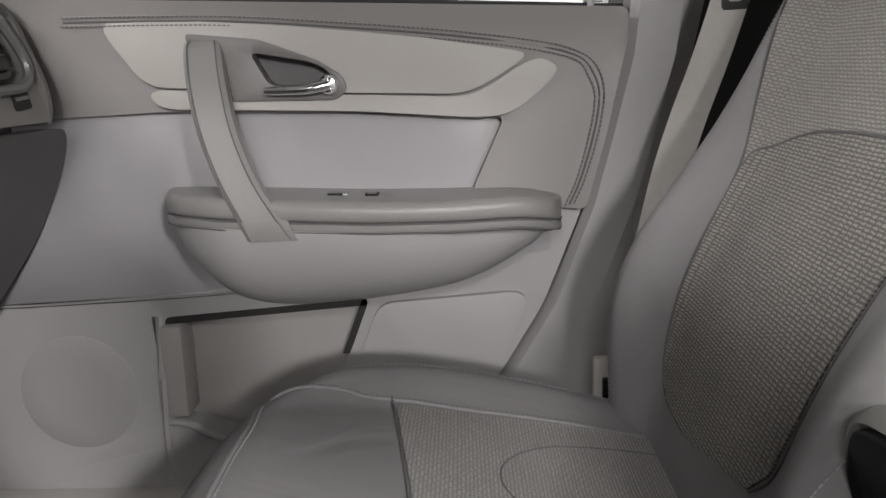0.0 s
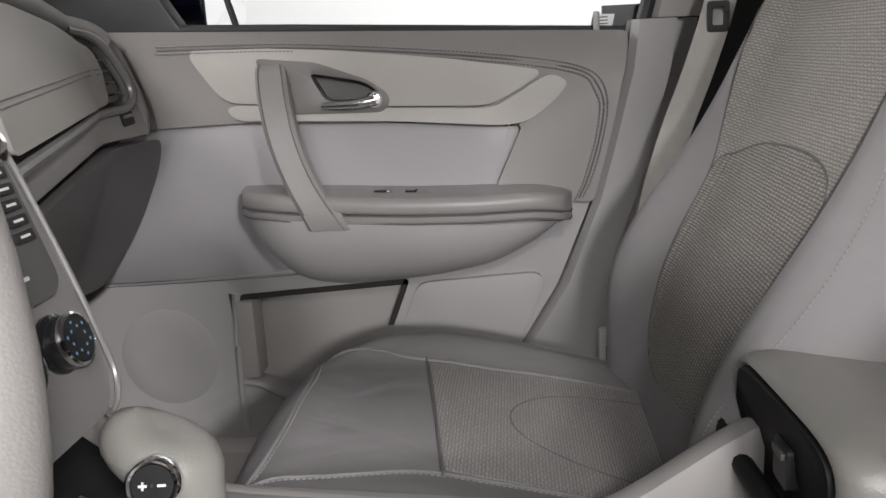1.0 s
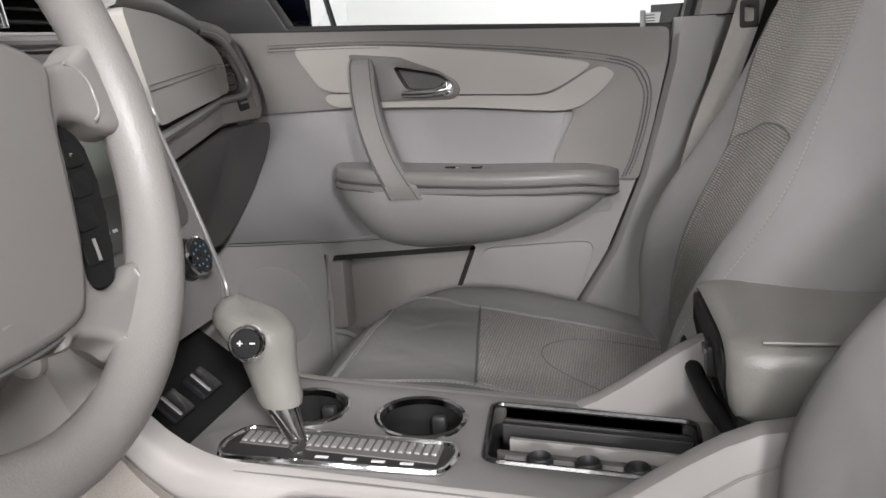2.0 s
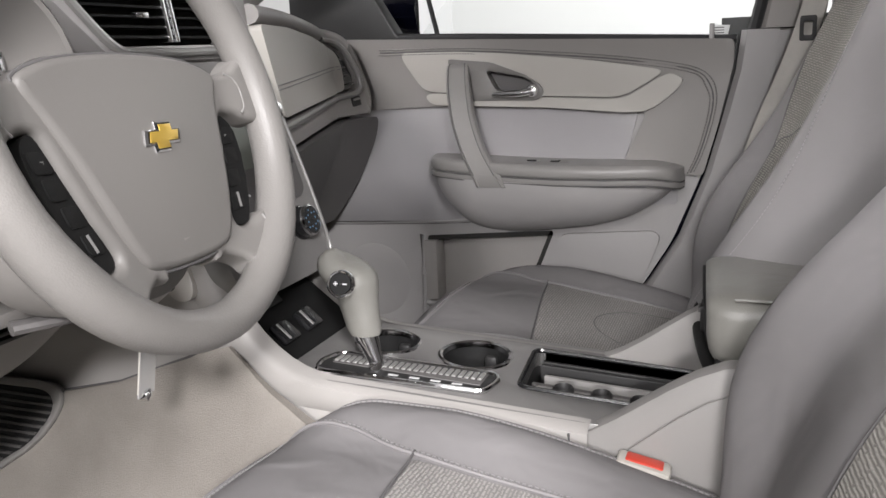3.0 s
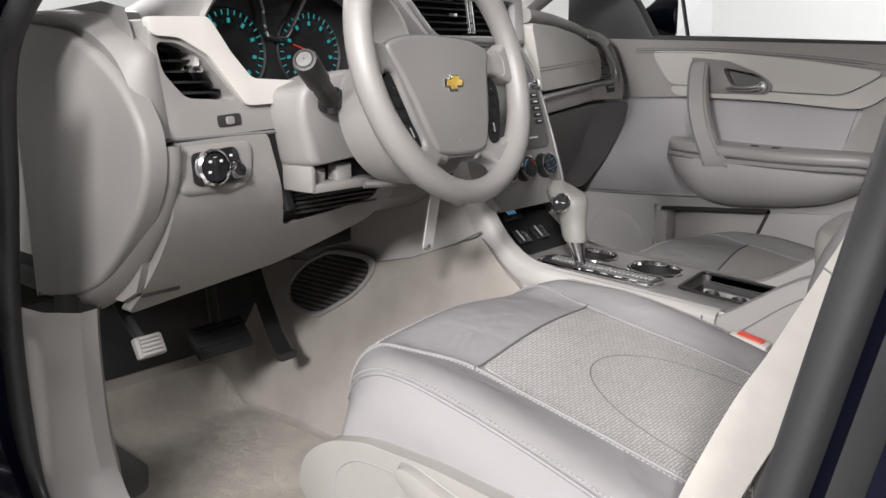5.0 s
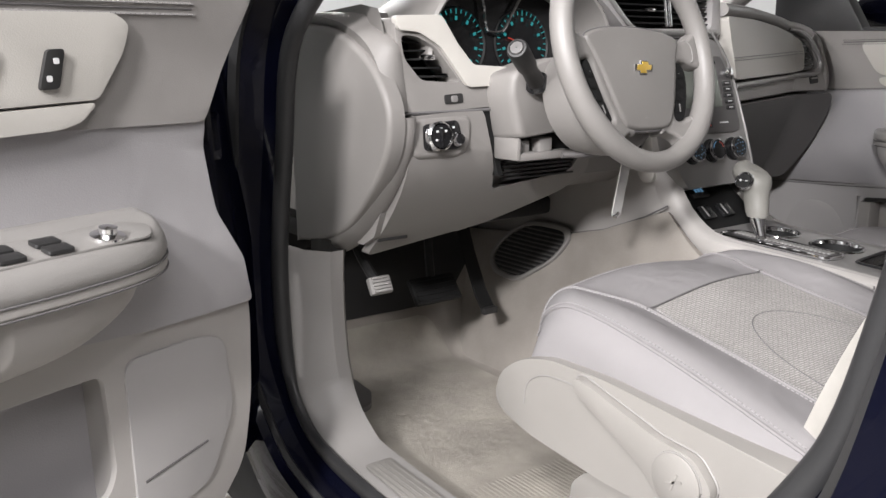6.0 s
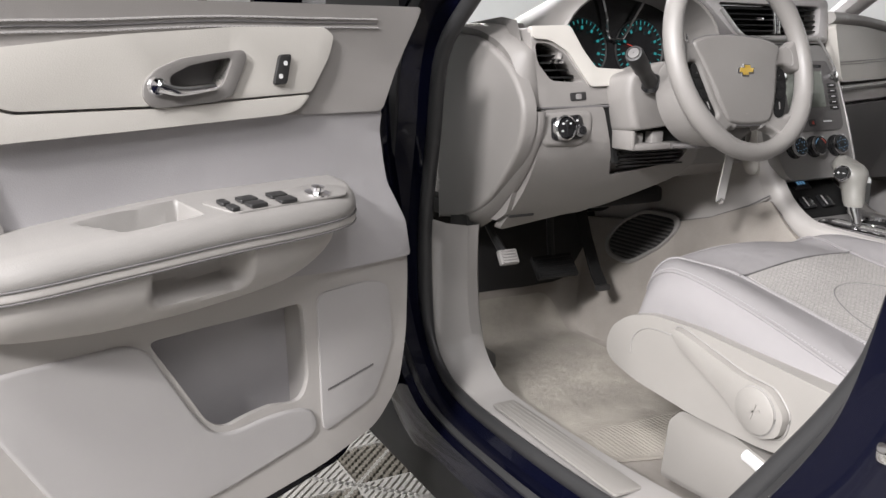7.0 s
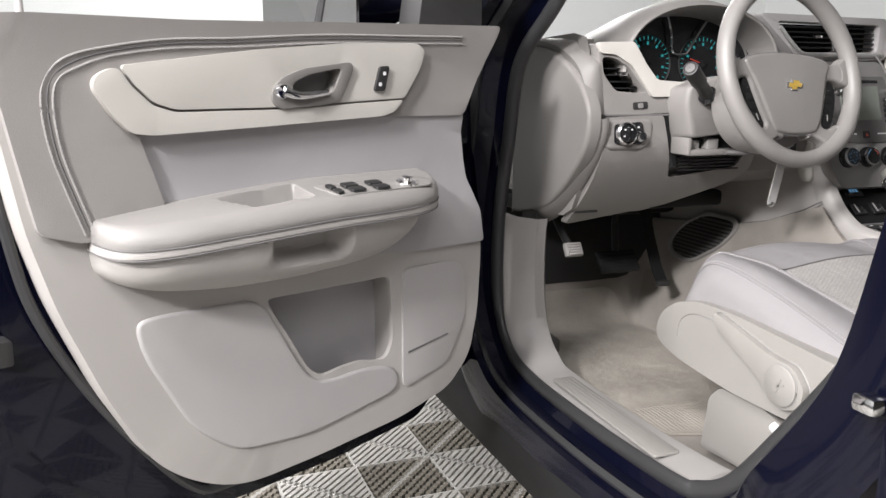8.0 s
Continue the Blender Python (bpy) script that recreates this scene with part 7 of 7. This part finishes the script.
for z, x0, x1 in ((0.40, -0.08, 0.32), (0.52, -0.008, 0.33), (0.62, 0.068, 0.34), (0.72, 0.128, 0.32), (0.86, 0.180, 0.30), (0.96, 0.206, 0.315), (1.06, 0.230, 0.335), (1.135, 0.238, 0.35)):
    secs.append([Vector((x, y, z)) for x, y in ((x0, 1.215), (x0 + 0.001, 1.140), (x0 + 0.012, 1.128), (x0 + 0.07, 1.140), (x1 - 0.06, 1.168), (x1 - 0.05, 1.185), (x1, 1.19), (x1, 1.22))])
part("lower_trim", loft(secs), TRIM, bp_r, "grey lower pillar trim")
secs = []
for z, x0, x1 in ((1.137, 0.262, 0.385), (1.3, 0.29, 0.40), (1.55, 0.32, 0.42)):
    secs.append([Vector((x, y - 0.25 * (z - 1.137), z)) for x, y in ((x0, 1.21), (x0 + 0.004, 1.175), (x0 + 0.02, 1.158), (x1 - 0.02, 1.162), (x1, 1.185), (x1, 1.215))])
part("upper_trim", loft(secs), TRIM_WARM, bp_r, "pale grey upper pillar trim")
# added dark sheet, in place of the shaded gap behind belt and pillar
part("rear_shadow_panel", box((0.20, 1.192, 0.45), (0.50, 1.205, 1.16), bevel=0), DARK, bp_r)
part("pillar_seal", tube([(0.245, 1.165, 1.06), (0.262, 1.165, 1.14), (0.30, 1.125, 1.3), (0.33, 1.06, 1.55)], 0.012, 8), RUBBER, bp_r)
solo("sill_trim", loft([[Vector((x, y, z)) for y, z in ((1.20, 0.40), (1.17, 0.436), (1.12, 0.446), (1.075, 0.44), (1.062, 0.36))] for x in (-0.8, 0.4)], ring=False), TRIM_WARM, "grey plastic sill trim under the passenger door", "door sill", kind="structure")

# ---- garage floor tiles ----
A, T = Vector((-0.945, -0.543, 0)), 0.312
E1, E2 = Vector((0.704, 0.710, 0)), Vector((-0.710, 0.704, 0))


def tile_meshes():
    pale, taupe = bmesh.new(), bmesh.new()
    n = 17
    for k in range(n):
        v = -0.5 + (k + 0.5) / n
        w = abs(v)
        for s in (-1, 1):
            # ribs fill the two triangles beside the tile's first axis ends
            bmesh.ops.create_cube(pale, size=1, matrix=Matrix.Translation((s * (0.25 + w / 2 - 0.002) * T, v * T, -0.006)) @ Matrix.Diagonal(((0.5 - w) * T * 0.985 + 1e-4, T / n * 0.62, 0.012, 1)))
    m = 15
    for i in range(m):
        for j in range(m):
            u, v = -0.5 + (i + 0.5) / m, -0.5 + (j + 0.5) / m
            if abs(v) > abs(u) + 0.012:
                bmesh.ops.create_cube(taupe, size=1, matrix=Matrix.Translation((u * T, v * T, -0.005)) @ Matrix.Diagonal((T / m * 0.62, T / m * 0.62, 0.010, 1)))
    rim = 0.006
    for s in (-1, 1):
        bmesh.ops.create_cube(pale, size=1, matrix=Matrix.Translation((s * (T / 2 - rim / 2 - 0.0008), 0, -0.006)) @ Matrix.Diagonal((rim, T - 0.002, 0.012, 1)))
        bmesh.ops.create_cube(pale, size=1, matrix=Matrix.Translation((0, s * (T / 2 - rim / 2 - 0.0008), -0.0062)) @ Matrix.Diagonal((T - 0.002, rim, 0.012, 1)))
        bmesh.ops.create_cube(pale, size=1, matrix=Matrix.Rotation(radians(45 * s), 4, "Z") @ Matrix.Translation((0, 0, -0.0064)) @ Matrix.Diagonal((T * 1.38, 0.005, 0.012, 1)))
    out = []
    for bm, mt, nm in ((pale, TILE_PALE, "tile_pale"), (taupe, TILE_TAUPE, "tile_taupe")):
        me = bpy.data.meshes.new(nm)
        bm.to_mesh(me)
        bm.free()
        me.materials.append(mt)
        out.append(me)
    return out


MP, MT = tile_meshes()
base_floor = bpy.data.objects["floor"]
far_p, far_t = [], []
for i in range(-9, 12):
    for j in range(-9, 10):
        c = A + E1 * (i + 0.5) * T + E2 * (j + 0.5) * T
        m = Matrix((E2, -E1, (0, 0, 1))).transposed().to_4x4()
        m.translation = c
        near = -1.9 < c.x < 0.3 and -1.9 < c.y < 0.2
        if not near and not (-2.6 < c.x < 2.2 and -2.8 < c.y < 2.4):
            continue
        t = new("tile", MP)
        t.parent, t.matrix_basis = base_floor, m
        s = new("tile_nubs", MT)
        s.parent = t
